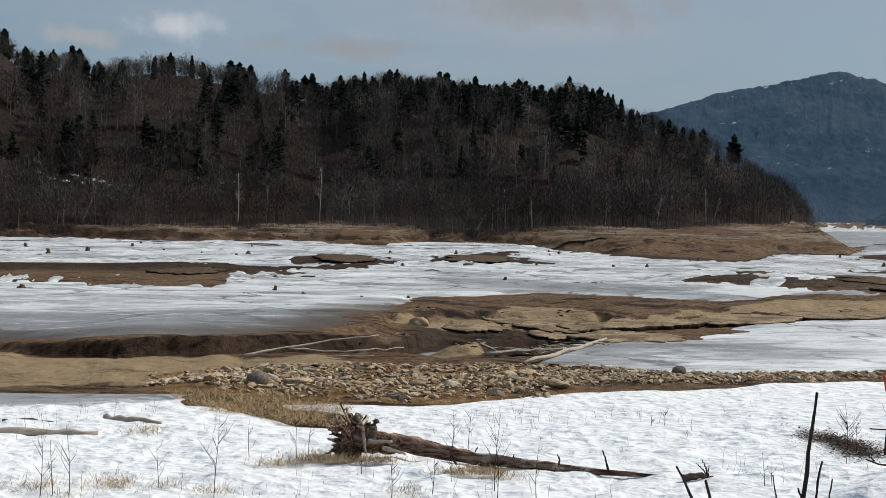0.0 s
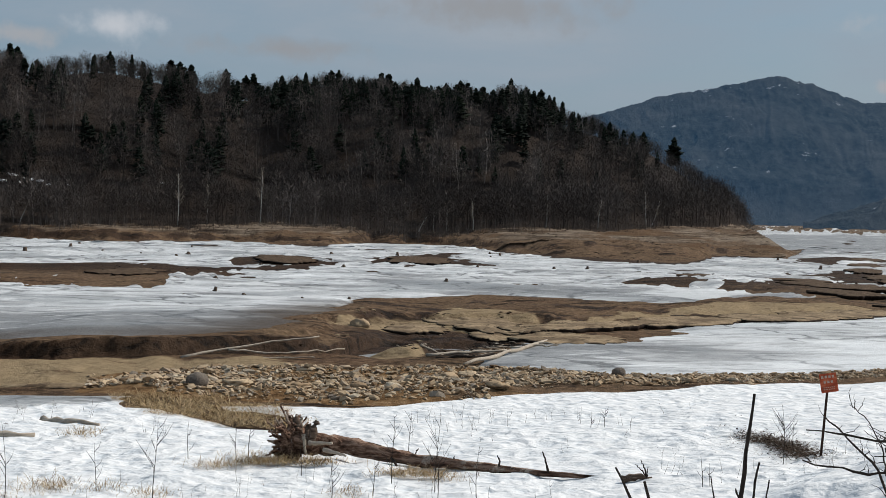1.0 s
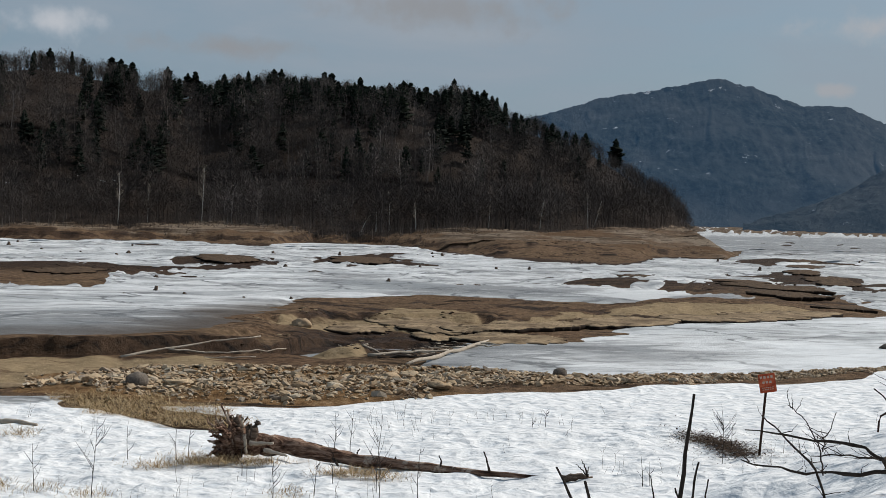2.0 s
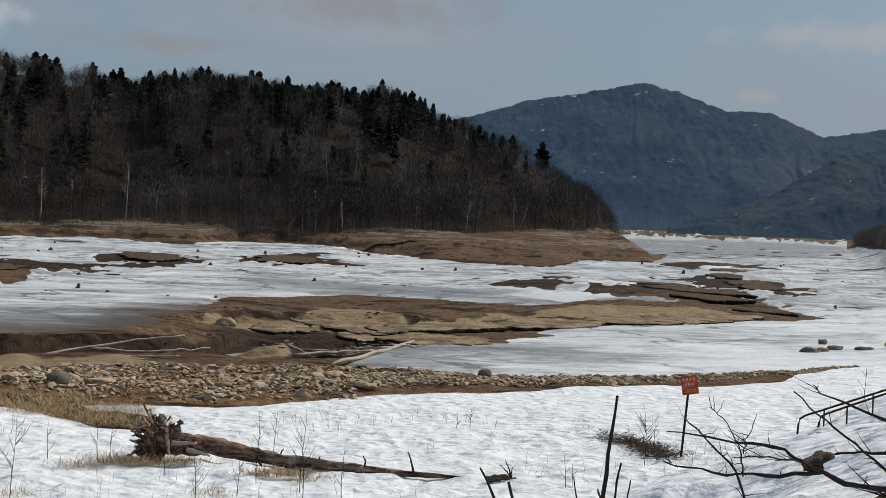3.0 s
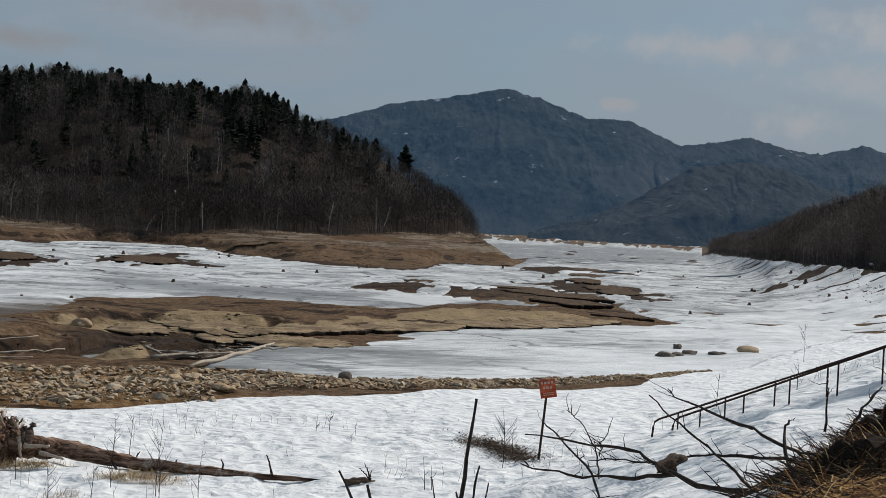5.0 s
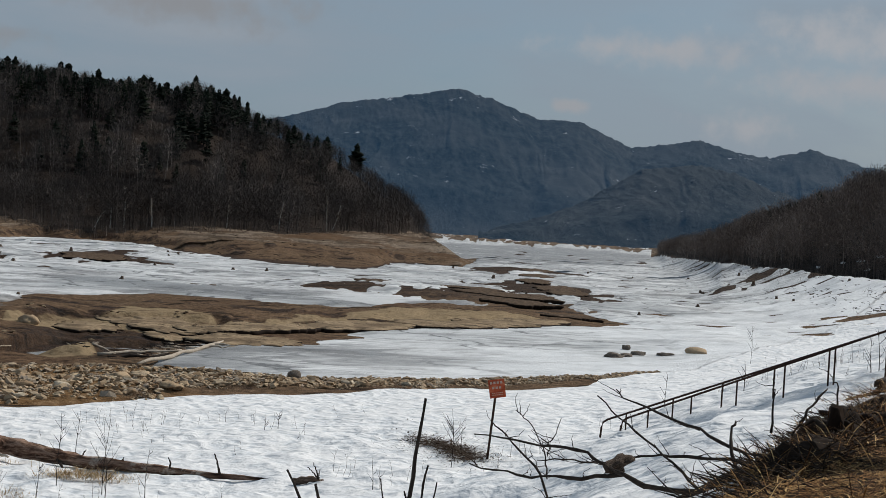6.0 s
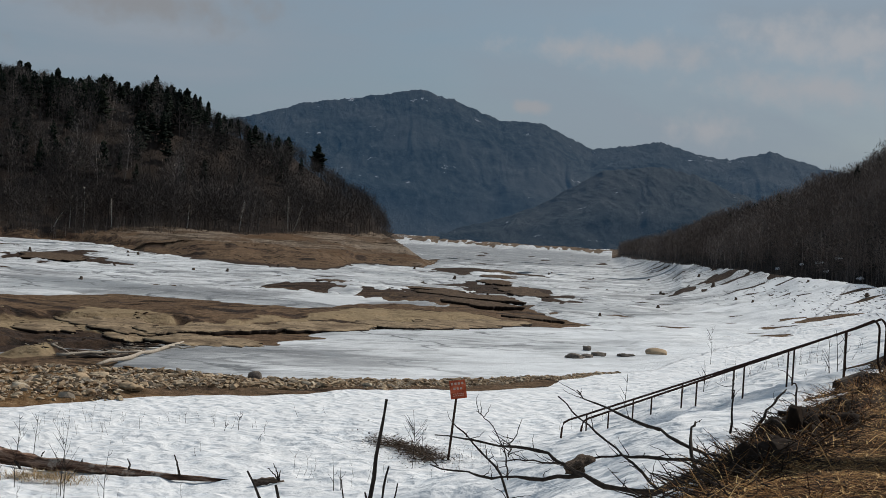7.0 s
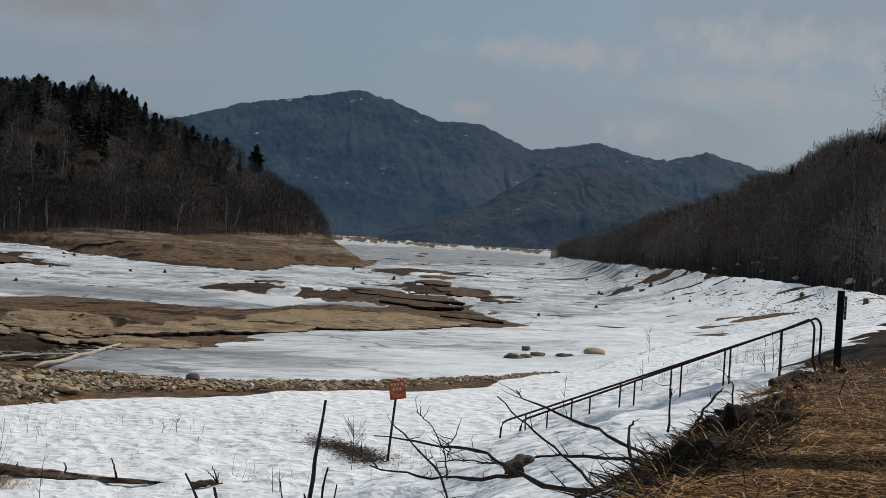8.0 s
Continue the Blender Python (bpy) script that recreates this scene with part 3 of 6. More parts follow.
def height(x, y):
    x, y = np.asarray(x, float), np.asarray(y, float)
    r, az = polar(x, y)
    s = off_edge(x, y)
    z = 0.12 * fbm(x / 14, y / 14, 3)
    s_w = s + 0.5 * fbm(x / 3, y / 3, 5)
    steep = np.interp(s_w, [-1, 0, 2, 5, 8, 11, 16, 22, 30], [TERRACE, TERRACE - 0.1, 4.1, 2.5, 1.4, 0.9, 0.5, 0.2, 0.0])
    gentle = np.interp(s_w, [-1, 0, 0.6, 2, 5, 7, 9, 11, 16, 22, 30], [TERRACE, TERRACE - 0.1, 4.95, 4.48, 3.38, 2.62, 1.6, 0.9, 0.5, 0.2, 0.0])
    stairs = smooth(4, 10, EDGE_DIR[0] * (x - EDGE0[0]) + EDGE_DIR[1] * (y - EDGE0[1]))
    shore = steep + (gentle - steep) * stairs
    z = z * smooth(0, 20, s) + shore + 0.05 * fbm(x / 1.3, y / 1.3, 8, 3) * smooth(90, 40, r)
    # channel cut into the bed, with stepped banks
    ch = outside(x, y, GULLY) + 1.4 * fbm(x / 5, y / 5, 11) + 0.5 * fbm(x / 1.2, y / 1.2, 12, 3)
    z = z - 0.55 * smooth(1.2, -0.6, ch)
    cut = cut_line(x, y)
    left = smooth(1.5, -2.5, x)
    inner = smooth(0.3, -2.0, outside(x, y, CHANNEL)) * smooth(42, 33, x) * smooth(34, 10, cut)
    wavy = fbm(x / 6, y / 6, 20)
    ledges = 0.26 * smooth(-0.1, 0.3, cut) + 0.16 * smooth(0, 0.4, cut - 2.0 + 1.5 * wavy) + 0.13 * smooth(0, 0.5, cut - 5.5 + 3.0 * fbm(x / 5, y / 9, 24))
    z = z + inner * ledges * (1 - left) + (0.3 + 0.7 * smooth(-23, -14, x)) * left * smooth(-0.3, 0.5, cut) * smooth(45, 12, cut) * 0.86
    d = outside(x, y, SANDS[2]) + 0.7 * fbm(x / 4, y / 4, 13) + 0.3 * fbm(x / 1.0, y / 1.0, 15, 3)
    z = z + 0.65 * smooth(0.5, -1.5, d)
    bars = outside(x, y, CHANNEL)
    z = z + 0.16 * fbm(x / 2.2, y / 3.5, 17) * smooth(1, -3, bars)
    z = z + (0.07 + 0.19 * smooth(22, 4, x)) * gravel_ridge(x, y)
    for p in ISLANDS:
        d = outside(x, y, p) + 5 * fbm(x / 16, y / 16, 23)
        z = z + 0.5 * smooth(6, -8, d)
    # the far bank and the wooded hill behind it
    foot, wood = table(FOOT, az), table(WOOD_EDGE, az)
    foot = foot + foot_wander(x, y, az)
    u = np.clip((r - foot) / (wood - foot), 0, 1.0)
    tip = table(TIP, az)
    rise = 0.2 * smooth(0, 0.25, u) + 0.8 * u
    q = rise * 10 + 1.2 * fbm(x / 30, y / 45, 36)
    step = (np.floor(q) + smooth(0.72, 1.0, q - np.floor(q)) - q) / 10
    rise = rise + 0.6 * step * smooth(0.03, 0.12, u) * smooth(1, 0.92, u)
    gully = np.abs(fbm(az * 1.1, r / 60, 37, 4))
    rise = rise - 0.035 * smooth(0.2, 0.0, gully) * smooth(0.05, 0.3, u) * smooth(1, 0.8, u)
    tip = tip * (1 - past_tip(r, az))
    z = z + POOL * rise * tip + tip * (0.45 * fbm(x / 12, y / 12, 33) + 0.6 * fbm(x / 34, y / 60, 34)) * smooth(0, 0.1, u) * smooth(1.2, 0.8, u)
    crest = table(SKYLINE, az) * (wood + 130) + EYE - 9.0
    w = np.clip((r - wood) / 130, 0, 1)
    hill = np.maximum(crest - POOL, 0) * np.sin(w * np.pi / 2) * smooth(13.95, 13.3, az)
    hill = hill * (1 - 0.5 * smooth(130, 500, r - wood)) * np.where(az < 14.0, 1, 0)
    z = z + hill + 1.5 * fbm(x / 30, y / 30, 35) * smooth(10, 60, r - wood) * smooth(13.95, 13.0, az)
    # the far end of the lake, and the wooded slope beyond the terrace
    far = smooth(820, 1000, r) * smooth(13, 14, az) * smooth(24.5, 22.5, az)
    z = z + (1.5 + 1.3 * fbm(az * 3, r / 140, 39)) * far
    edge = table(EDGE_RIGHT, az)
    on = smooth(22.4, 22.9, az)
    v = np.clip((r - 0.5 * (edge - 16)) / (0.5 * (edge - 16)), 0, 1)
    pool = table(POOL_RIGHT, az)
    lift = np.maximum(pool - shore, 0)
    z = z + lift * v**2.2 * on
    crest = table(SKY_RIGHT, az) * (edge + 110) + EYE - 5.5
    z = z + np.maximum(crest - pool, 0) * np.sin(np.clip((r - edge) / 110, 0, 1) * np.pi / 2) * on
    return z


def bare(x, y):
    """Metres inside (above zero) or outside the snow and ice."""
    r, az = polar(x, y)
    s = off_edge(x, y)
    wob = 1.6 * fbm(x / 7, y / 7, 41) + 0.6 * fbm(x / 1.8, y / 1.8, 42, 3)
    d = outside(x, y, CHANNEL) + wob * (0.25 + 0.75 * smooth(66, 90, r))
    far_wob = 9 * fbm(x / 22, y / 22, 43) + 4 * fbm(x / 6, y / 6, 44)
    for p in ISLANDS:
        d = np.minimum(d, outside(x, y, p) + 0.6 * far_wob + 2.5 * fbm(az * 2.2, r / 4, 58, 3) + 2.0 * fbm(az * 3, r / 5, 77, 3))
    foot = table(FOOT, az)
    foot = foot + foot_wander(x, y, az)
    toe = foot - r + 0.8 * far_wob - 6 + 9 * fbm(az * 1.2, r / 12, 55, 3) * smooth(15.2, 14.2, az)
    d = np.minimum(d, np.maximum(toe, 60 * (past_tip(r, az) - 0.93)))
    d = np.minimum(d, outside(x, y, DRY_GRASS) + 0.7 * wob)
    edge = np.where(az > 22.5, table(EDGE_RIGHT, az), 1900.0 + 110 * fbm(az * 5, r / 60, 57))
    d = np.minimum(d, np.where(az > 22.5, 0.97 * edge - 5 - r + 0.4 * far_wob, edge - r + 1.2 * far_wob))
    end = 7 * fbm(az * 1.5, r / 250, 59, 3) + 9 * fbm(az * 9, r / 110, 56, 4) + 1.2
    d = np.minimum(d, np.where((r > 800) & (az > 13.5) & (az < 24), end + 12 * smooth(980, 840, r) - 5 * smooth(960, 1150, r), 1e3))
    # thawed streaks and stump hollows over the far ice
    holes = 0.80 - 0.5 * vnoise(x / 7.0, y / 4.2, 45) - 0.32 * vnoise(x / 2.4, y / 2.0, 46) - 0.36 * vnoise(x / 28, y / 28, 49)
    far_zone = np.maximum(smooth(130, 200, r), smooth(21, 25, az) * smooth(78, 120, r))
    holes = holes - 0.055 - 0.05 * smooth(14, 17, az) * smooth(600, 300, r) - 0.09 * smooth(14.5, 16, az) * smooth(22, 19, az) * smooth(330, 250, r) - 0.04 * smooth(20, 23, az) - 0.06 * smooth(23, 27, az) * smooth(0.55, 0.9, r / np.where(az > 22.5, table(EDGE_RIGHT, az), 900.0))
    d = np.minimum(d, np.where(far_zone > 0.02, 14 * holes + 3.2 + 10 * (1 - far_zone), 1e3))
    return np.minimum(d, (s - 0.9) + 1.2 * fbm(x / 2.5, y / 2.5, 47))


# ---- ground ----
def rings():
    near = np.concatenate([[0.002], np.arange(1, 27, 0.5)])
    seen = 7.0 * 2640 / np.concatenate([np.arange(680, 270, -2.1), np.arange(270, 132, -1.1), np.arange(132, 11, -1.6)])
    far = np.geomspace(seen[-1] * 1.05, 4800, 16)
    bank_rows = np.arange(252, 460, 3.0)
    return np.concatenate([near, np.sort(np.concatenate([seen, bank_rows])), far])


def bearings():
    view = np.arange(-17.4, 35.9, 0.1)
    return np.concatenate([view, np.arange(37, 342, 4.0)])


RR, AA = np.meshgrid(rings(), np.radians(bearings()), indexing="ij")
GX, GY = RR * np.sin(AA), RR * np.cos(AA)
GZ = height(GX, GY)
NR, NA = GX.shape


def grid_faces(keep=None):
    i = np.arange(NR * NA).reshape(NR, NA)
    nxt = np.roll(i, -1, axis=1)
    f = np.stack([i[:-1], nxt[1:], nxt[:-1], i[:-1], i[1:], nxt[1:]], -1).reshape(-1, 3)
    if keep is not None:
        f = f[keep.ravel()[f].any(axis=1)]
    return f


def compact(verts, faces, *cols):
    used = np.unique(faces)
    back_to = np.zeros(len(verts), np.int64)
    back_to[used] = np.arange(len(used))
    return (verts[used], back_to[faces], *[c[used] for c in cols])


r_all, az_all = polar(GX, GY)
s_all = off_edge(GX, GY)
w_noise = fbm(GX / 4, GY / 4, 61) + 0.5 * fbm(GX / 1.1, GY / 1.1, 62, 3)
sand = np.zeros_like(GX)
for p in SANDS:
    sand = np.maximum(sand, smooth(0.5, -0.5, outside(GX, GY, p) + 1.0 * w_noise))
sand = sand * (0.65 + 0.35 * smooth(-0.6, 0.5, fbm(GX / 9, GY / 2.2, 63)))
foot_all, wood_all = table(FOOT, az_all), table(WOOD_EDGE, az_all)
bank = smooth(-4, 6, r_all - foot_all) * (1 - past_tip(r_all, az_all))
u_all = np.clip((r_all - foot_all) / np.maximum(wood_all - foot_all, 1), 0, 1)
silt = bank * smooth(0.0, 0.42, u_all + 0.14 * fbm(GX / 25, GY / 40, 68)) * (0.6 + 0.4 * smooth(-0.5, 0.5, fbm(GX / 40, (r_all - foot_all) / 5, 64))) * smooth(-0.9, 0.1, fbm(GX / 12, GY / 20, 67) + 0.55)
for p in ISLANDS:
    silt = np.maximum(silt, 0.35 * smooth(4, -6, outside(GX, GY, p)))
silt = np.maximum(silt, smooth(800, 900, r_all) * smooth(13.5, 14, az_all))
edge_all = table(EDGE_RIGHT, az_all)
litter = np.maximum(smooth(-3, 5, r_all - table(WOOD_LINE, az_all) + 6 * w_noise + 7 * fbm(az_all * 0.9, az_all * 0, 66)) * smooth(13.9, 13.6, az_all), smooth(-14, -8, r_all - edge_all + 5 * w_noise) * smooth(22.4, 22.9, az_all))
dead = np.maximum(smooth(2.6, 1.0, s_all + 0.5 * w_noise), smooth(0.6, -0.4, outside(GX, GY, DRY_GRASS) + 0.4 * w_noise))
dead = dead * np.where(r_all < 120, 1, 0)
wet_shaded = np.clip(smooth(1.5, -0.5, outside(GX, GY, GULLY) + 1.4 * w_noise) + 0.75 * smooth(0.2, 0.7, w_noise), 0, 1) * (1 - 0.8 * sand) * (1 - bank) * (1 - dead)
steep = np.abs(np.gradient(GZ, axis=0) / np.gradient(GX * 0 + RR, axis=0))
# shade of steep cuts and ledges, added as colour to the wet mud
face_shade = smooth(0.45, 0.8, steep) * np.where((r_all > 50) & (r_all < 135), 1, 0)
face_shade = np.maximum(face_shade, 0.85 * smooth(0.10, 0.22, steep) * bank * smooth(0.95, 0.8, u_all))
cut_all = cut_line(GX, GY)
face_shade = np.maximum(face_shade, smooth(-24, -15, GX) * smooth(-0.9, -0.4, cut_all) * smooth(0.75, 0.35, cut_all) * smooth(1.5, -2, GX) * np.where(GX > -60, 1, 0))
sand, wet_shaded = sand * (1 - face_shade), np.clip(wet_shaded * (1 - 0.7 * smooth(0.2, 1.2, cut_all) * smooth(0, -3, GX)) + face_shade, 0, 1)
bar_soil = smooth(0.05, 0.3, gravel_ridge(GX, GY)) * smooth(9, 1, GX + 3 * w_noise)
wet_shaded = np.maximum(wet_shaded, 0.75 * smooth(130, 170, r_all) * (1 - bank) * smooth(900, 700, r_all))
wet_shaded = wet_shaded * (1 - bar_soil)
edge_soil = smooth(1.3, 0.3, np.abs(s_all - 0.35 + 0.8 * w_noise)) * np.where(r_all < 40, 1, 0)
wet_shaded = np.clip(wet_shaded + 0.9 * edge_soil, 0, 1)
ground = new("ground", mesh_of("ground", np.stack([GX, GY, GZ], -1).reshape(-1, 3), grid_faces(), [GROUND], sand=sand.ravel(), silt=silt.ravel(), litter=litter.ravel(), dead_grass=dead.ravel(), wet_shaded=wet_shaded.ravel(), bar=bar_soil.ravel()))
tagged(ground, "brown mud and sand of the drained lake bed and its banks", "ground", kind="structure")

BARE = bare(GX, GY)
thick = np.clip(0.06 * BARE, -0.5, 0.05) + 0.11 * smooth(0.3, 1.6 + 2.6 * smooth(40, 50, r_all) * smooth(90, 75, r_all), BARE) * (0.6 + 0.4 * smooth(20, 60, r_all))
thick = thick + 0.085 * fbm(GX / 1.1, GY / 1.1, 71, 4) * smooth(0.3, 2, BARE) * smooth(90, 35, r_all)
thick = thick + smooth(0.5, 3, BARE) * np.maximum(smooth(100, 190, r_all), smooth(20, 24, az_all) * smooth(70, 110, r_all)) * (0.22 * fbm(GX / 7, GY / 7, 72, 3) + 0.10 * fbm(GX / 2, GY / 2, 73, 2)) * smooth(1000, 400, r_all)
fresh = smooth(30, 10, np.abs(s_all - 10) + 9 * w_noise) * smooth(10, 22, az_all) * 0.9
beyond = GY - table(SNOW_LINE, GX) + 1.5 * w_noise * smooth(24, 34, GX)  # over the stony bar
grey = np.zeros_like(GX)
for p in GREYS:
    grey = np.maximum(grey, smooth(7, -4, outside(GX, GY, p) + 2.0 * w_noise + 4 * fbm(GX / 16, GY / 9, 76)))
thaw = smooth(7, -0.5, BARE) * smooth(60, 66, r_all) * smooth(125, 100, r_all) * smooth(6, -2, GX) * smooth(68, 74, GY)
top = np.stack([GX, GY, GZ + thick], -1).reshape(-1, 3)
for name, label, mask, mat, cat in (
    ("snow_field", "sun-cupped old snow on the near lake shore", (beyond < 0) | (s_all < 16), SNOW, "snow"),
    ("lake_ice", "grey and white snow-covered ice on the lake bed", (beyond >= 0) & (s_all >= 16), ICE, "ice"),
):
    v, f, g, fr, th = compact(top, grid_faces((BARE > -1.5) & mask & (r_all > 3) & (r_all < 2000) & (az_all > -100) & (az_all < 75)), grey.ravel(), fresh.ravel(), thaw.ravel())
    tagged(new(name, mesh_of(name, v, f, [mat], grey=g, fresh=fr, thaw=th)), label, cat, kind="structure")


# grey meltwater winding along the channel
STREAM = [(-1.6, 73.6), (-1.4, 77.0), (-0.4, 80.0), (1.0, 82.6), (3.2, 83.8), (5.4, 82.6), (7.0, 79.6)]
tt = np.linspace(0, 6, 80)
sx, sy = np.interp(tt, range(7), [p[0] for p in STREAM]), np.interp(tt, range(7), [p[1] for p in STREAM])
for _ in range(6):
    sx[1:-1], sy[1:-1] = (sx[:-2] + 2 * sx[1:-1] + sx[2:]) / 4, (sy[:-2] + 2 * sy[1:-1] + sy[2:]) / 4
half = 0.45 + 0.25 * np.sin(tt * 2.3) + 0.2 * fbm(tt * 1.3, tt * 0, 75)
lo = np.minimum(height(sx, sy), np.minimum(height(sx - half, sy), height(sx + half, sy)))
lo = np.full(80, float(np.median(lo)) + 0.1)
bank_l, bank_r = np.stack([sx - half, sy, lo], 1), np.stack([sx + half, sy, lo], 1)
qi = np.arange(79)
stream_water = mesh_of("meltwater_stream", np.concatenate([bank_l, bank_r]), np.stack([qi, qi + 80, qi + 81, qi + 1], 1), [ICE], grey=np.full(160, 0.75), fresh=np.zeros(160), thaw=np.zeros(160))
tagged(new("meltwater_stream", stream_water), "grey half-frozen meltwater stream in the muddy channel", "water", kind="structure")


# ---- mountains ----
def mountain(name, label, profile, near, depth, seed, rough, mat, spurs):
    az = np.concatenate([np.linspace(profile[0][0], 4, 20)[:-1], np.linspace(4, 36, 720), np.linspace(36, profile[-1][0], 20)[1:]]) if profile[0][0] < 4 else np.linspace(profile[0][0], profile[-1][0], 380)
    k = np.linspace(0, 1, 84)
    A, K = np.meshgrid(az, k, indexing="ij")
    R = near + depth * K
    X, Y = R * np.sin(np.radians(A)), R * np.cos(np.radians(A))
    crest = table(profile, A)
    fall = np.clip(K / 0.8, 0, 1)
    shape = np.where(K < 0.8, fall**0.85, 1 - 0.5 * (K - 0.8) / 0.2)
    # spurs that run down from the crest, bending as they go
    lane = A * spurs + 0.9 * K + 1.6 * fbm(A * 0.35, K * 2.2, seed + 8, 3)
    ridge = 1 - 2.2 * np.abs(fbm(lane, K * 0.55, seed + 2, 3)) - 0.5 * np.abs(fbm(lane * 2.7, K * 2.5, seed + 3, 3))
    spur = rough * (2.2 * fbm(X / 360, Y / 260, seed, 5) + 0.55 * ridge) * (fall * (1 - fall)) * 4.0
    trees = 1.6 * fbm(X / 14, Y / 30, seed + 5, 3) + 1.2 * fbm(X / 4.5, Y / 22, seed + 6, 2)
    Z = -8 + (crest * R * shape + EYE + 8) * np.clip(shape * 3, 0, 1) + spur + trees * fall
    i = np.arange(A.size).reshape(A.shape)
    f = np.stack([i[:-1, :-1], i[1:, :-1], i[1:, 1:], i[:-1, 1:]], -1).reshape(-1, 4)
    ob = new(name, mesh_of(name, np.stack([X, Y, Z], -1).reshape(-1, 3), f, [mat]))
    return tagged(ob, label, "mountain", kind="structure")


mountain("mountain_range", "forested mountain range with snowy clearings and painted-in blue haze", [(-4, 0.03), (2, 0.05), (6.6, 0.0652), (8.0, 0.0690), (9.3, 0.0762), (10.3, 0.0817), (12.2, 0.0871), (14.8, 0.0959), (16.1, 0.0898), (17.9, 0.0777), (19.4, 0.0782), (21.4, 0.0625), (24.0, 0.0695), (25.5, 0.0627), (26.6, 0.0603), (28.1, 0.0668), (30.0, 0.0574), (31.2, 0.0548), (40, 0.05), (50, 0.03)], 2250, 760, 81, 9, MOUNTAIN, 0.42)
mountain("foothill", "dark forested foothill with painted-in haze before the mountain range", [(15.8, -0.006), (17.0, 0.004), (18.6, 0.016), (19.6, 0.0230), (20.7, 0.0354), (21.9, 0.0478), (23.8, 0.0535), (25.4, 0.0493), (26.7, 0.0395), (28.2, 0.0316), (29.3, 0.0252), (32, 0.012)], 1350, 380, 91, 4, FOOTHILL, 0.4)


# ---- trees ----
def bare_tree(seed, limbs=9, twigs=400, wide=0.27, low=0.3, thick=0.0042):
    """A leafless broadleaf tree one unit tall with a rounded, lumpy haze of twigs, at the origin."""
    g, s = np.random.default_rng(seed), Soup()
    k = np.linspace(0, 1, 4)
    trunk = np.stack([g.normal(0, 0.03) * k + 0.012 * np.sin(5 * k + seed), g.normal(0, 0.03) * k, k * 0.88 - 0.03], 1)
    dark = g.uniform(0.55, 0.85)
    s.tube(trunk, 0.0105 * (1 - 0.85 * k) + 0.001, 3, dark)
    mid, tall = 0.5 + low / 2, 0.5 - low / 2
    wave = g.uniform(0, 6.28, 4)

    def shell(a, v):
        lump = 1 + 0.2 * np.sin(3 * a + wave[0] + 2 * v) + 0.16 * np.sin(5 * a + wave[1] - 4 * v) + 0.12 * np.sin(9 * v + wave[2] + 2 * a)
        w = np.sqrt(np.maximum(1 - v * v, 0.0))
        return np.stack([np.cos(a) * w * wide * lump, np.sin(a) * w * wide * lump, v * tall * (0.9 + 0.1 * lump)], -1)

    for i in range(limbs):
        t = g.uniform(0.3, 0.75)
        base = np.array([np.interp(t, k, trunk[:, j]) for j in range(3)])
        tip = shell(i * 6.283 / limbs + g.uniform(-0.3, 0.3), g.uniform(-0.5, 0.8)) * 0.85 + [0, 0, mid]
        s.tube([base, (base + tip) / 2 + [0, 0, -0.02], tip], [0.0055 * (1.2 - t), 0.003, 0.0012], 3, dark * 0.85)
    c = shell(g.uniform(0, 6.283, twigs), g.uniform(-0.95, 1, twigs)) * (g.uniform(0, 1, twigs) ** 0.4)[:, None]
    d = c / np.array([wide, wide, tall]) * 0.8 + [0, 0, 0.55] + g.normal(0, 0.4, (twigs, 3))
    d /= np.linalg.norm(d, axis=1)[:, None]
    p = c + [0, 0, mid]
    e = p + d * g.uniform(0.05, 0.12, twigs)[:, None]
    side = np.cross(d, g.normal(0, 1, (twigs, 3)))
    side *= thick / (np.linalg.norm(side, axis=1)[:, None] + 1e-9)
    n = np.arange(twigs)[:, None] * 3
    return s.add(np.stack([p - side, p + side, e], 1), n + [[0, 1, 2]], np.repeat(dark * g.uniform(0.55, 0.92, twigs), 3))


def conifer(seed, tufts=120, wide=0.22):
    """A dark fir one unit tall: trunk and a ragged, rounded crown of drooping boughs."""
    g, s, c = np.random.default_rng(seed), Soup(), Soup()
    s.tube([(0, 0, -0.03), (0, 0, 0.5), (0, 0, 0.97)], [0.014, 0.009, 0.002], 5, 0.3)
    t = np.sort(g.uniform(0.1, 1, tufts) ** 0.8)
    a = np.arange(tufts) * 2.4 + g.normal(0, 0.3, tufts)
    step = 1 + 0.22 * np.sin(t * 34 + seed) + 0.18 * np.sin(t * 13 + 2 * seed)
    out = (wide * np.minimum((1 - t) ** 0.62, 0.25 + 1.6 * t) * step + 0.014) * g.uniform(0.65, 1.15, tufts)
    d, w = np.stack([np.cos(a), np.sin(a), 0 * a], 1), np.stack([-np.sin(a), np.cos(a), 0 * a], 1)
    up = np.array([[0, 0, 1.0]])
    tilt = g.uniform(-0.35, 0.3, tufts) + 0.5 * t**3
    base = up * t[:, None] * 0.95
    tip = base + d * out[:, None] + up * (tilt * out)[:, None]
    mid = base + d * (0.55 * out)[:, None] + up * (0.5 * tilt * out + 0.02)[:, None]
    half = w * (out * g.uniform(0.3, 0.55, tufts) + 0.01)[:, None]
    droop = up * g.uniform(0.015, 0.06, tufts)[:, None]
    v = np.stack([base, mid - half - droop, tip - droop * 0.5, mid + half - droop, mid, mid - droop * 2.0], 1)
    n = np.arange(tufts)[:, None] * 6
    f = np.concatenate([n + [q] for q in ([0, 1, 4], [1, 2, 4], [2, 3, 4], [3, 0, 4], [0, 5, 2])])
    return s, c.add(v, f, np.repeat(g.uniform(0.1, 0.9, tufts), 6))


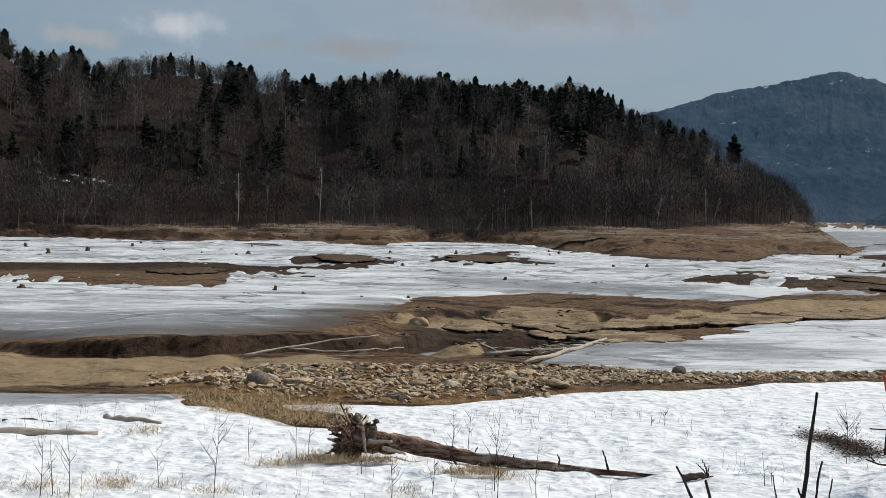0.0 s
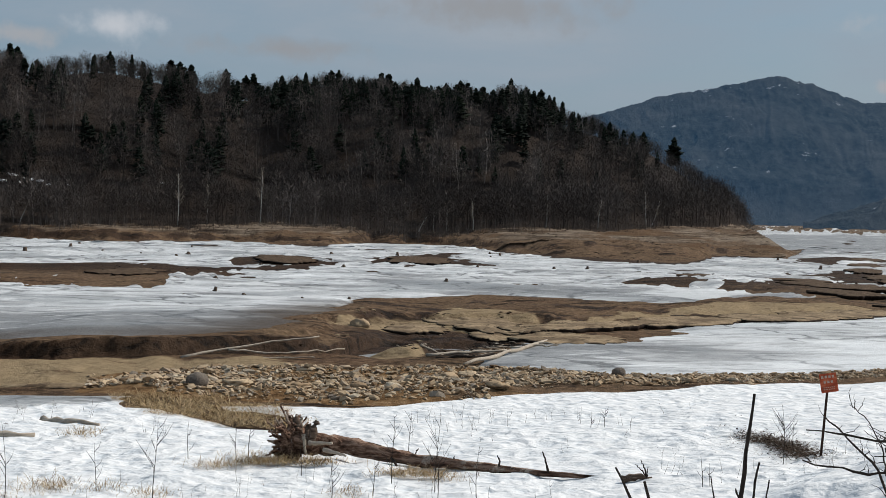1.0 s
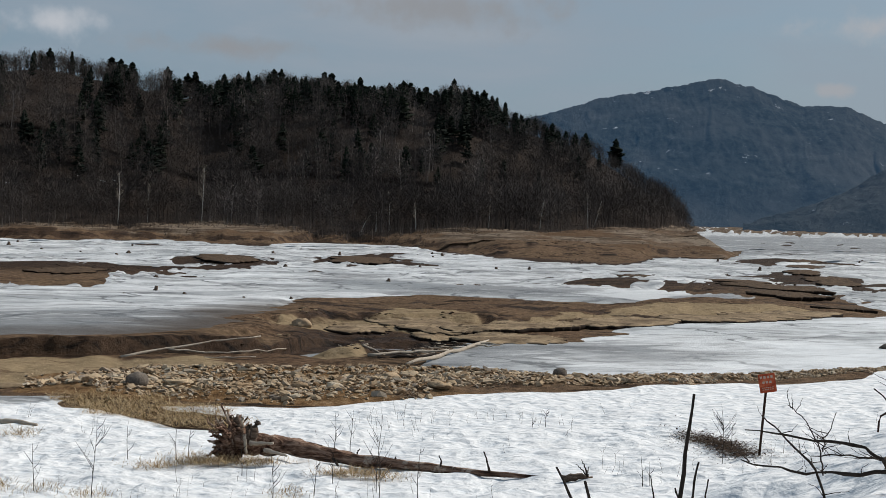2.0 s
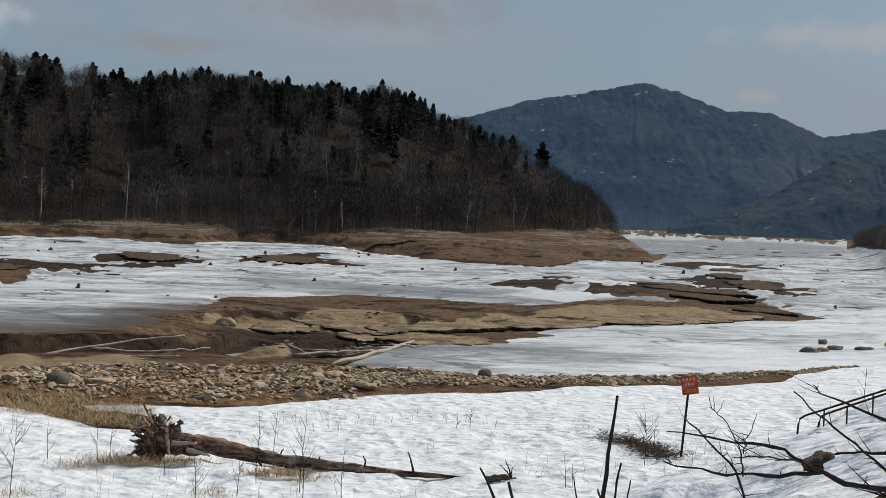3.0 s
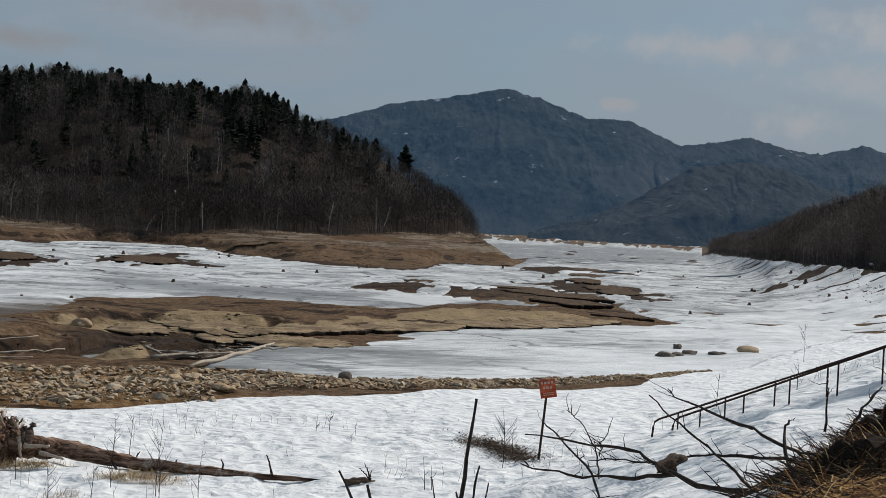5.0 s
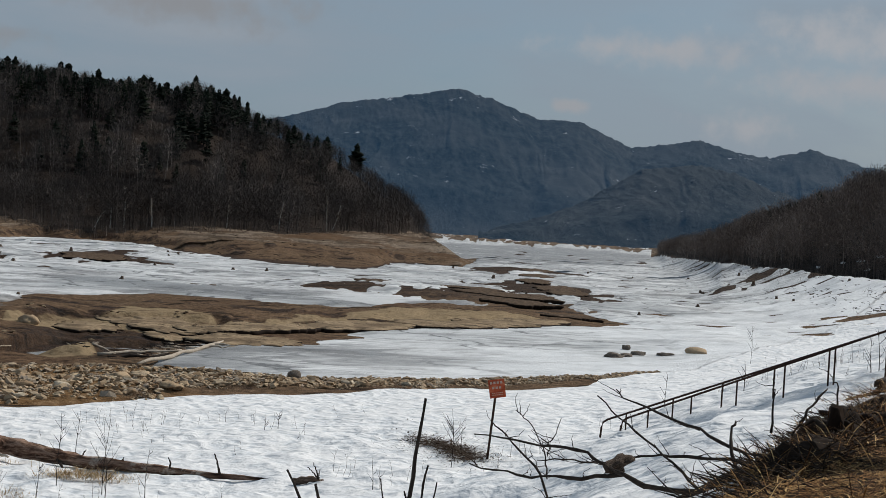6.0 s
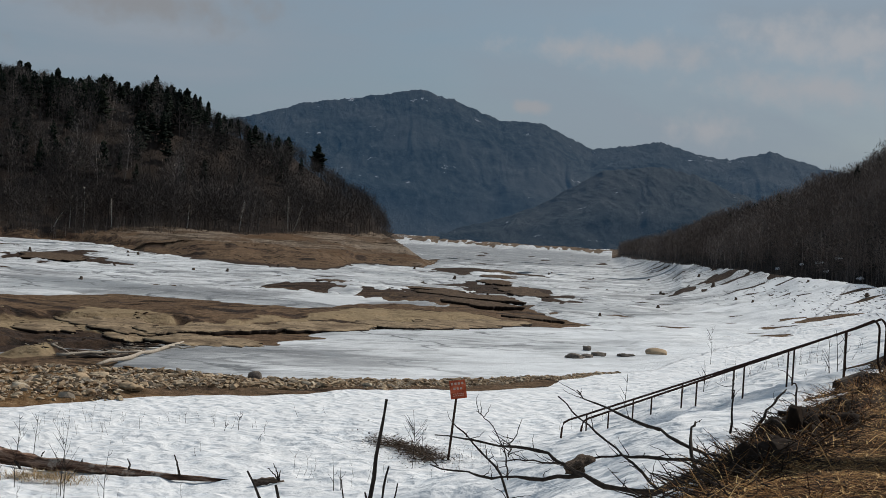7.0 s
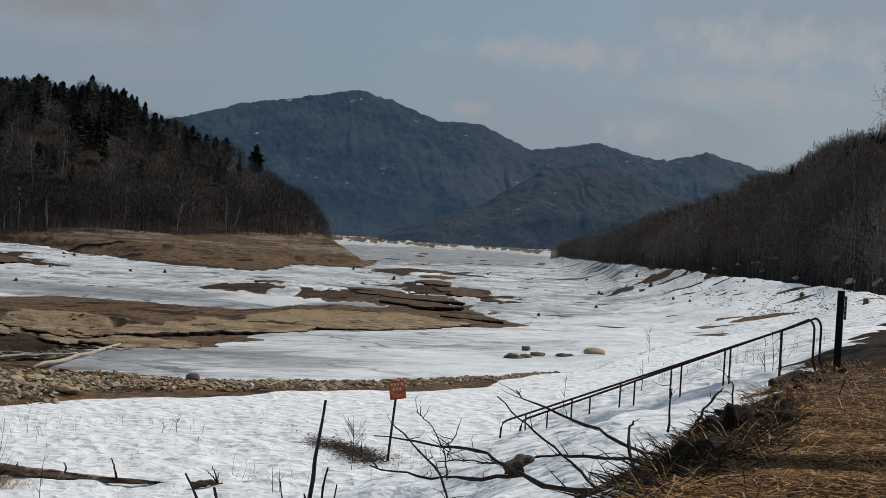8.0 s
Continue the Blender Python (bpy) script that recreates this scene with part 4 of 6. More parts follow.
def planted(soups, places, name, mats):
    """Joins many trees into one mesh: places are rows of x, y, z, height, turn, kind, tint."""
    out = Soup()
    ready = [sp.arrays() for sp in soups]
    for x, y, z, h, a, k, tint in places:
        v, f, t = ready[int(k)]
        ca, sa = math.cos(a) * h, math.sin(a) * h
        w = np.stack([v[:, 0] * ca - v[:, 1] * sa + x, v[:, 0] * sa + v[:, 1] * ca + y, v[:, 2] * h + z], 1)
        out.add(w, f, np.clip(t * tint, 0, 1))
    return new(name, out.mesh(name, mats, shade=False))


def wood_places(n, bearing, depth, edge, seed, tall, thin=None, reach=(0.6, 0.9)):
    """Rows for planted(): trees behind a shore's edge, none of them above the wood's skyline."""
    g = np.random.default_rng(seed)
    az = g.uniform(*bearing, n)
    d = depth[0] + (depth[1] - depth[0]) * g.uniform(0, 1, n) ** 1.1
    r = table(edge, az) + d
    x, y = r * np.sin(np.radians(az)), r * np.cos(np.radians(az))
    z = height(x, y)
    top = np.where(az < 18, table(SKYLINE, az), table(SKY_RIGHT, az)) * r + EYE - z
    h = np.minimum(g.uniform(*tall, n) * (0.8 + 0.2 * smooth(0, 12, d)), top * (g.uniform(*reach, n) + 0.15 * smooth(100, 80, d)))
    keep = h > 1.2 if thin is None else (h > 1.2) & thin(az, d, g)
    return np.stack([x, y, z, h, g.uniform(0, 6.28, n), g.integers(0, 6, n), g.uniform(0.6, 1.1, n) * (0.55 + 0.9 * vnoise(x / 22, y / 22, 321))], 1)[keep]


BARE_SMALL = [bare_tree(130 + i, 3, 135, 0.26 + 0.02 * i, 0.12, 0.0085) for i in range(6)]
BARE_TREES = [bare_tree(100 + i, 5, 235, 0.25 + 0.02 * i, 0.12, 0.0062) for i in range(6)]
CROWNED = [bare_tree(150 + i, 16, 620, 0.36, 0.22) for i in range(6)]
SCRUB = [bare_tree(170 + i, 1, 55, 0.42, 0.05, 0.009) for i in range(6)]
FIR_CROWNS = [conifer(200 + i, 85, 0.2 + 0.028 * i)[1] for i in range(6)]

left_wood = wood_places(1750, (-19.5, 13.95), (0, 170), WOOD_LINE, 301, (8.0, 13.0))
tagged(planted(BARE_TREES, left_wood, "leafless_woodland", [TWIGS]), "dense grey-brown leafless woodland on the hillside", "woodland", kind="stuff")
right_wood = wood_places(1900, (22.7, 37), (-2, 125), EDGE_RIGHT, 302, (3.5, 6.5), reach=(0.7, 1.05))
tagged(planted(BARE_SMALL, right_wood, "leafless_woodland", [BROWN_TWIGS]), "leafless woodland on the shaded slope by the shore", "woodland", kind="stuff")
ridge_wood = wood_places(150, (-19, 9), (112, 134), WOOD_EDGE, 307, (10, 12.5), reach=(0.72, 1.05))
ridge_wood[:, 6] *= 1.7
tagged(planted(CROWNED, ridge_wood, "leafless_woodland", [TWIGS]), "pale spreading leafless crowns standing against the sky", "woodland", kind="stuff")
shrubs = np.concatenate([wood_places(1300, (-19.5, 13.95), (-10, 20), WOOD_LINE, 303, (1.5, 5.5)), wood_places(800, (22.7, 37), (-10, 16), EDGE_RIGHT, 304, (1.0, 3.2)), wood_places(260, (22.7, 37), (-34, -6), EDGE_RIGHT, 324, (0.5, 1.6))])
tagged(planted(SCRUB, shrubs, "shore_scrub", [TWIGS]), "low leafless scrub along the edge of the wood", "shrubs", kind="stuff")


def clumped(az, d, g):
    n = vnoise(az * 0.9 + 40, d / 22, 310)
    return g.uniform(0, 1, len(az)) < smooth(0.45, 0.75, n) * (0.35 + 0.65 * smooth(30, 80, d)) * smooth(11, 8, np.where(az > 20, 0, az)) + 0.04


fir_places = wood_places(1200, (-19.5, 13.2), (12, 128), WOOD_EDGE, 305, (7.0, 12.0), clumped)
tagged(planted(FIR_CROWNS, fir_places, "fir_woodland", [NEEDLES]), "dark firs scattered through the leafless hillside wood", "woodland", kind="stuff")
fir_dense = wood_places(240, (-5, 7.5), (60, 126), WOOD_EDGE, 311, (7, 12))
tagged(planted(FIR_CROWNS, fir_dense, "fir_woodland", [NEEDLES]), "dense dark firs on the upper hillside", "woodland", kind="stuff")
fir_right = wood_places(260, (26, 37), (55, 125), EDGE_RIGHT, 306, (4, 6), clumped)
tagged(planted(FIR_CROWNS, fir_right, "fir_woodland", [NEEDLES]), "dark firs on the shaded slope beyond the shore", "woodland", kind="stuff")

# firs that stand out on the skyline: bearing, slope up to the tip, height, width
SKY_FIRS = [(-16.46, 0.1139, 11.8, 0.23), (-15.71, 0.103, 7.9, 0.25), (-14.71, 0.1016, 7.9, 0.25), (-14.04, 0.105, 11.8, 0.21), (-13.77, 0.1034, 11.8, 0.23), (-13.07, 0.0955, 9.8, 0.25), (-12.66, 0.0924, 8.9, 0.23), (-11.0, 0.1005, 7.9, 0.13), (-10.44, 0.1027, 9.5, 0.23), (-9.64, 0.1013, 8.9, 0.14), (-8.2, 0.0988, 9.8, 0.28), (-7.86, 0.0979, 9.8, 0.28), (-7.44, 0.0962, 9.5, 0.27), (-6.13, 0.0943, 11.8, 0.21), (-5.38, 0.0905, 9.8, 0.25), (-5.1, 0.0917, 10.2, 0.27), (-4.02, 0.091, 9.8, 0.21), (-3.48, 0.0913, 9.8, 0.28), (-3.12, 0.0937, 9.8, 0.17)]
SKY_FIRS += [(-2.15, 0.0955, 11.4, 0.25), (-1.87, 0.096, 11.8, 0.19), (-0.24, 0.095, 13.8, 0.25), (0.04, 0.0943, 13.8, 0.23), (0.63, 0.0892, 10.8, 0.23), (1.14, 0.0924, 12.8, 0.23), (2.25, 0.0889, 9.5, 0.19), (2.79, 0.0909, 11.8, 0.27), (3.07, 0.0894, 11.8, 0.28), (3.66, 0.0869, 10.8, 0.28), (4.56, 0.0863, 9.8, 0.25), (4.73, 0.0931, 12.2, 0.19), (5.31, 0.0872, 9.8, 0.27), (5.89, 0.0858, 9.8, 0.23), (6.2, 0.0821, 8.9, 0.23), (6.39, 0.081, 8.3, 0.15), (6.71, 0.078, 7.9, 0.15), (9.81, 0.0586, 6.7, 0.25), (10.97, 0.0554, 10.2, 0.23)]
for i, (az, el, tall, wide) in enumerate(SKY_FIRS):
    r = float(table(WOOD_EDGE, az)) + (124 if az < 8.5 else 100)
    x, y = r * math.sin(radians(az)), r * math.cos(radians(az))
    tip_z = EYE + el * r
    tall = max(tall, tip_z - float(height(x, y)))
    trunk_soup, crown_soup = conifer(400 + i, 320, 1.35 * wide)
    tree = thing("fir_tree", "tall dark green fir on the wooded skyline", "tree", "firs on the ridge", at=pose(x, y, tip_z - tall, 0, 0, 37 * i) @ Matrix.Scale(tall, 4))
    part("trunk", trunk_soup.mesh("trunk", [BARK], False), tree)
    part("crown", crown_soup.mesh("crown", [NEEDLES], False), tree)

# white birches along the edge of the wood: x, y, height, lean
for i, (x, y, tall, lean) in enumerate([(-53.0, 384, 12.5, 1), (-33.1, 398, 13.8, 3), (-46.2, 391, 9.5, 2), (16.7, 401, 10, 2), (23.5, 399, 7, 0), (74.8, 426, 9.5, 3), (77.0, 428, 7.5, 16), (44.2, 409, 8, 4), (12.9, 400, 9, 4), (9.0, 399, 5, 28), (60.0, 418, 8, 5), (-90, 372, 6, 20)]):
    g = np.random.default_rng(500 + i)
    r = math.hypot(x, y)
    nearer = (r - 0.8 * float(table(DOWN, math.degrees(math.atan2(x, y))))) / r
    x, y = x * nearer, y * nearer
    tree = thing("birch_tree", "slender leafless birch with white bark at the wood's edge", "tree", "birches at the wood's edge", at=pose(x, y, float(height(x, y)) - 0.1, 0, lean, 50 * i if lean < 4 else 0))
    k = np.linspace(0, 1, 9)
    line = np.stack([0.15 * np.sin(4 * k + i), 0.1 * np.cos(3 * k), k * tall], 1)
    s = Soup().tube(line, 0.13 * (1 - 0.85 * k), 7, 1.0)
    part("trunk", s.mesh("trunk", [BIRCH]), tree)
    s = Soup()
    for _ in range(34):
        t = g.uniform(0.35, 0.97)
        p = np.array([np.interp(t, k, line[:, j]) for j in range(3)])
        a, reach = g.uniform(0, 6.28), tall * 0.13 * (1.25 - t) * g.uniform(0.6, 1.2)
        e = p + np.array([math.cos(a) * reach, math.sin(a) * reach, reach * g.uniform(0.9, 1.8)])
        s.tube([p, (p + e) / 2 + [0, 0, -0.05 * reach], e], [0.035, 0.022, 0.006], 3, 0.9)
        for _ in range(5):
            q = p + (e - p) * g.uniform(0.3, 1)
            w = q + np.array([math.cos(a + g.normal(0, 1)), math.sin(a + g.normal(0, 1)), g.uniform(0.1, 1.4)]) * reach * 0.45
            s.tube([q, w], [0.014, 0.004], 3, 0.8)
    tagged(part("branch_spray", s.mesh("branch_spray", [PALE]), tree), kind="stuff")


# ---- things on the lake bed ----
def cover(x, y):
    """Level of the snow, ice or bare ground at a place."""
    x, y = np.asarray(x, float), np.asarray(y, float)
    b = bare(x, y)
    r = np.hypot(x, y)
    t = np.clip(0.06 * b, -0.5, 0.05) + 0.11 * smooth(0.3, 1.6 + 2.6 * smooth(40, 50, r) * smooth(90, 75, r), b) * (0.6 + 0.4 * smooth(20, 60, r))
    z = height(x, y) + np.maximum(t, 0.0)
    return float(z) if z.ndim == 0 else z


def rock_mesh(name, seed, mat, flat=0.6, cuts=1, rough=0.22):
    g = np.random.default_rng(seed)
    bm = bmesh.new()
    bmesh.ops.create_icosphere(bm, subdivisions=cuts, radius=1.0)
    sq = g.uniform(0.7, 1.3, 3) if rough > 0.06 else g.uniform(0.92, 1.1, 3)
    for v in bm.verts:
        p = Vector(v.co)
        lump = 1 + rough * noise.noise(p * 1.3 + Vector((seed * 3.1, 0, 0))) * 3.2 + rough * 1.4 * noise.noise(p * 3.7 + Vector((0, seed, 0))) + rough * (0.6 if cuts < 3 else 0.12) * g.normal()
        box = max(abs(p.x), abs(p.y), abs(p.z)) if rough > 0.06 else 1.0
        p = p * lump * (0.75 + 0.25 / max(box, 0.5) * 0.8)
        v.co = Vector((p.x * sq[0], p.y * sq[1], p.z * flat))
    me = bpy.data.meshes.new(name)
    bm.to_mesh(me)
    bm.free()
    me.materials.append(mat)
    if cuts > 2:
        me.polygons.foreach_set('use_smooth', np.full(len(me.polygons), True))
    return me


for i, (x, y, size, flat, label) in enumerate([
    (10.0, 62.5, 0.32, 0.9, "round grey boulder on the edge of the stony bar"),
    (-7.04, 57.2, 0.46, 0.8, "rounded dark grey boulder at the end of the stony bar"),
    (-5.65, 57.3, 0.5, 0.4, "flat grey boulder on the stony bar"),
    (-6.3, 58.0, 0.35, 0.5, "weathered grey boulder on the stony bar"),
    (-0.82, 57.9, 0.55, 0.5, "grey boulder among the rubble of the bar"),
    (0.4, 57.6, 0.45, 0.55, "grey boulder among the rubble of the bar"),
    (3.61, 61.9, 0.62, 0.45, "angular grey boulder among the rubble of the bar"),
    (2.64, 61.0, 0.6, 0.45, "angular grey boulder among the rubble of the bar"),
    (4.5, 57.1, 0.55, 0.4, "flat grey stone slab at the foot of the bar"),
    (-3.2, 57.6, 0.5, 0.4, "pale grey slab on the stony bar"),
    (31.1, 80.0, 0.6, 0.4, "low brown boulder standing in the lake ice"),
    (32.0, 80.4, 0.36, 0.5, "low brown boulder standing in the lake ice"),
    (34.4, 86.4, 0.3, 0.8, "small dark stone standing in the lake ice"),
    (33.2, 81.6, 0.42, 0.5, "low dark boulder standing in the lake ice"),
    (37.0, 81.9, 0.75, 0.36, "pale rounded boulder standing in the lake ice"),
    (34.7, 81.0, 0.4, 0.4, "low grey stone frozen into the lake ice"),
    (-1.45, 90.2, 0.55, 0.7, "pale clod of dried sand on the channel's bank"),
]):
    size_up = 0.5 if 'round' in label else 0.12 if 'ice' in label else 0.3
    loose = "bar" in label and "round" not in label
    mat = STONE if loose or "clod" in label or "pale rounded" in label else BOULDER
    size = 0.72 * size if loose else size
    tagged(new("boulder", rock_mesh("boulder", 600 + i, mat, flat, 3, 0.05 if "round" in label else 0.24 if loose else 0.14)), label, "rock").matrix_world = pose(x, y, cover(x, y) + size_up * size * flat, 0, 0, 47 * i) @ Matrix.Scale(size, 4)

# grey tree stumps frozen into the ice: x, y, width
for i, (x, y, w) in enumerate([(-16.84, 150.0, 0.5), (-14.19, 126.5, 0.5), (-15.84, 119.1, 0.35), (-11.33, 121.6, 0.4), (-6.4, 118.4, 0.35), (6.41, 152.5, 0.55), (-34.9, 123.6, 0.8), (-53.6, 224.8, 1.1), (-53.6, 257.4, 0.9), (-70.0, 250.1, 0.9), (-60.0, 226.5, 0.8), (-2.77, 121.5, 0.4), (-4.86, 179.6, 0.5), (36.9, 222.9, 0.6), (12.4, 197.0, 0.5), (79.4, 127.5, 0.6), (63.4, 93.2, 0.7), (69.4, 153.8, 0.5), (79.9, 155.7, 0.6), (78.4, 148.7, 0.5)]
        + [(float(a), float(b), float(c)) for a, b, c in zip(rng.uniform(-60, 40, 26), rng.uniform(170, 290, 26), rng.uniform(0.4, 0.9, 26))]
        + [(float(a), float(b), float(c)) for a, b, c in zip(rng.uniform(50, 150, 30), rng.uniform(130, 300, 30), rng.uniform(0.3, 0.8, 30))]):
    g = np.random.default_rng(700 + i)
    if math.hypot(x, y) > 150 and float(bare(np.array(x), np.array(y))) < 0.5 and i > 19:
        continue
    w = w * 0.7
    s, tall = Soup(), w * g.uniform(0.8, 1.5)
    k = np.linspace(0, 1, 5)
    s.tube(np.stack([0.1 * w * k, 0 * k, -0.15 + k * tall], 1), 0.5 * w * (1.25 - 0.55 * k**0.5), 8, 0.5)
    stump = thing("tree_stump", "weathered dark tree stump standing in the ice", "stump", "stumps in the ice", at=pose(x, y, cover(x, y), g.uniform(-6, 6), g.uniform(-6, 6), 60 * i))
    part("stub", s.mesh("stub", [WOOD]), stump)
    for j in range(4):
        a = j * 1.57 + g.uniform(-0.4, 0.4)
        o = Soup().tube([(0, 0, 0.25 * w), (0.6 * w * math.cos(a), 0.5 * w * math.sin(a), 0.08 * w), (0.8 * w * math.cos(a), 0.8 * w * math.sin(a), -0.1)], [0.2 * w, 0.13 * w, 0.04 * w], 5)
        part("root", o.mesh("root", [WOOD]), stump)


def bough(s, pts, r0, r1, sides=7, wave=0.0, seed=0):
    """A tapered, slightly crooked limb through a few bends."""
    pts = np.asarray(pts, float)
    k = np.linspace(0, len(pts) - 1, 4 * (len(pts) - 1) + 1)
    line = np.stack([np.interp(k, range(len(pts)), pts[:, j]) for j in range(3)], 1)
    sm = line.copy()
    sm[1:-1] = (line[:-2] + 2 * line[1:-1] + line[2:]) / 4
    g = np.random.default_rng(seed)
    sm[1:-1] += g.normal(0, wave, sm[1:-1].shape)
    q = k / k[-1]
    rr = (r0 + (r1 - r0) * q) * (1 + 0.12 * g.normal(0, 1, len(q)))
    return s.tube(sm, np.maximum(rr, 0.002), sides)


def lying(name, label, pts, r0, r1, mat, lift=0.0, seed=0, category="driftwood"):
    pts = [p if len(p) == 3 else (*p, cover(*p) + lift + r0 * 0.4) for p in pts]
    base = (pts[0][0], pts[0][1], cover(*pts[0][:2]))
    ob = thing(name, label, category, at=pose(*base))
    s = bough(Soup(), [(x - base[0], y - base[1], z - base[2]) for x, y, z in pts], r0, r1, 8, 0.035, seed)
    part("stem", s.mesh("stem", [mat]), ob)
    return ob


lying("driftwood_log", "long bleached driftwood trunk leaning on the channel's bank", [(-9.3, 69.4, 0.12), (-7.4, 70.9, 0.42), (-5.3, 72.3, 0.68), (-3.1, 73.3, 0.9)], 0.075, 0.035, PALE, 0.12, 1)
lying("driftwood_branch", "forked bleached driftwood branch on the channel floor", [(-7.3, 70.9, 0.4), (-5.6, 71.5, 0.2), (-3.6, 72.4, 0.2), (-1.9, 75.0, 0.15)], 0.055, 0.025, PALE, 0.05, 2)
lying("driftwood_branch", "thin bleached driftwood branch on the channel floor", [(-6.4, 70.0, 0.1), (-4.6, 70.8, 0.1), (-3.2, 71.0, 0.1)], 0.04, 0.02, PALE, 0.05, 3)
lying("driftwood_beam", "squared bleached beam at the edge of the grey ice", [(3.7, 66.5), (6.2, 74.0), (9.2, 83.0)], 0.08, 0.13, PALE, 0.1, 4)
lying("driftwood_log", "grey driftwood trunk lying across the channel", [(2.2, 74.0), (4.3, 75.6), (6.4, 76.4)], 0.09, 0.06, PALE, 0.05, 5)
lying("driftwood_log", "dark wet driftwood trunk in the channel", [(2.6, 72.5), (4.6, 72.3), (6.0, 73.6)], 0.09, 0.06, BARK, 0.02, 6)
for i, (x, y, a, n) in enumerate([(4.2, 78.5, 0.2, 3.0), (5.5, 80.0, -0.2, 2.4), (6.8, 78.8, 0.1, 2.6), (3.0, 80.8, 0.3, 2.0), (7.6, 80.8, -0.3, 2.2), (5.0, 82.0, 0.0, 2.8), (2.0, 78.0, 0.4, 1.6), (8.4, 82.4, 0.5, 1.8)]):
    lying("driftwood_branch", "dark broken branch washed into the channel", [(x, y), (x + n * 0.5 * math.cos(a), y + n * 0.5 * math.sin(a)), (x + n * math.cos(a), y + n * math.sin(a) + 0.2)], 0.07, 0.03, BARK if i % 2 else PALE, 0.04, 20 + i)
lying("half_buried_log", "grey log half buried in the snow", [(-14.2, 44.5), (-12.0, 44.6), (-10.3, 44.8)], 0.2, 0.1, PALE, -0.1, 8, "log")
lying("half_buried_log", "mossy log end melting out of the snow", [(-10.8, 48.0), (-9.8, 47.4), (-8.8, 46.9)], 0.15, 0.06, PALE, -0.06, 9, "log")
lying("half_buried_log", "thin grey log half buried in the snow", [(-13.8, 46.9), (-12.6, 47.0), (-11.6, 46.8)], 0.1, 0.05, WOOD, -0.05, 10, "log")

# ---- eroded ledges along the channel ----
def m_ledge(nt, b):
    fine, big = spot(nt, 3.0, 7, 0.65), spot(nt, 0.5, 5, 0.6)
    c = ramp(nt, fine, [(0.25, (0.15, 0.102, 0.06)), (0.5, (0.28, 0.205, 0.128)), (0.75, (0.39, 0.30, 0.195))])
    rill = spot(nt, 0.9, 8, 0.7, distortion=1.2)
    c = mix(nt, span(nt, rill, 0.55, 0.60, 0, 0.8), c, (0.012, 0.008, 0.005))
    colour(nt, b, mix(nt, span(nt, big, 0.42, 0.62, 0, 0.75), c, (0.075, 0.05, 0.032)))
    bump(nt, b, fine, 0.8, 0.08)


def m_brown_ledge(nt, b):
    fine = spot(nt, 1.6, 8, 0.7)
    c = ramp(nt, fine, [(0.3, (0.022, 0.014, 0.009)), (0.5, (0.072, 0.047, 0.03)), (0.72, (0.18, 0.125, 0.082))])
    colour(nt, b, c)
    bump(nt, b, fine, 0.8, 0.15)


LEDGE_SAND = material("ledge_sand", m_ledge, 0.95)
# near-black colour that paints the undercut's shade onto the rim
LEDGE_RIM_SHADE = material("ledge_rim_shade", plain((0.022, 0.014, 0.010), 3), 0.8)


def ledge(cx, cy, wide, deep, turn, lift, thick, seed, mat=None):
    """A plate of dried sand with a ragged, undercut rim."""
    n = 150
    a = np.linspace(0, 2 * np.pi, n, endpoint=False)
    bx, by = np.cos(a), np.sin(a)
    r = 1 + 0.30 * fbm(bx * 1.1 + seed, by * 1.1, seed, 3) + 0.16 * fbm(bx * 5 + seed, by * 5, seed + 3, 4)
    ca, sa = math.cos(radians(turn)), math.sin(radians(turn))
    lx, ly = bx * r * wide / 2, by * r * deep / 2
    rows = []
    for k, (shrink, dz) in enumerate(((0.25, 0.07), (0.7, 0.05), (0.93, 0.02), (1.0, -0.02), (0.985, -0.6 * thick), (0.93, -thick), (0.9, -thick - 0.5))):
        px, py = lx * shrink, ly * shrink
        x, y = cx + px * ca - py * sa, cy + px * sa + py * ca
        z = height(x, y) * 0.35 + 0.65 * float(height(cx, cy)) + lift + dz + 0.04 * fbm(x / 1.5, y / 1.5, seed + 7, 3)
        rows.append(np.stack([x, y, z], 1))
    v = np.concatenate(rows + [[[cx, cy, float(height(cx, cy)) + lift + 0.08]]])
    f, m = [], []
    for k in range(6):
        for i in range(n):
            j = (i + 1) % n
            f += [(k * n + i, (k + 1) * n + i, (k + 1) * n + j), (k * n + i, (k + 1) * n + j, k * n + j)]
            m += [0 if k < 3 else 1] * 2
    c = len(v) - 1
    for i in range(n):
        f.append((c, i, (i + 1) % n))
        m.append(0)
    me = mesh_of("sand_ledge", v, f, [mat or LEDGE_SAND, LEDGE_RIM_SHADE])
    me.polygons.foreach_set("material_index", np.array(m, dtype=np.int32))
    tagged(new("sand_ledge", me), "eroded ledge of pale sand with a dark undercut rim" if mat is None else "layered ledge of dried brown mud in the ice", "sand bank", kind="structure")


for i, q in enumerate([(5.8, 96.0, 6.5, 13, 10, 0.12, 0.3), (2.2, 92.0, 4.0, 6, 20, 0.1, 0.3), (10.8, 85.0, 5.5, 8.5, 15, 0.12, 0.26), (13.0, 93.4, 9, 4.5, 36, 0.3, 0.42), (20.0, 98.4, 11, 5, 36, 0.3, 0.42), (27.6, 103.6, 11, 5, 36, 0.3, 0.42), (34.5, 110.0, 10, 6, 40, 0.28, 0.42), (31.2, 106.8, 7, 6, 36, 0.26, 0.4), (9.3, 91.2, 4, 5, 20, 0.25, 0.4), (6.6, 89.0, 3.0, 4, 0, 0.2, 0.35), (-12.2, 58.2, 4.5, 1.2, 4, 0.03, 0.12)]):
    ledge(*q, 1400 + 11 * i)
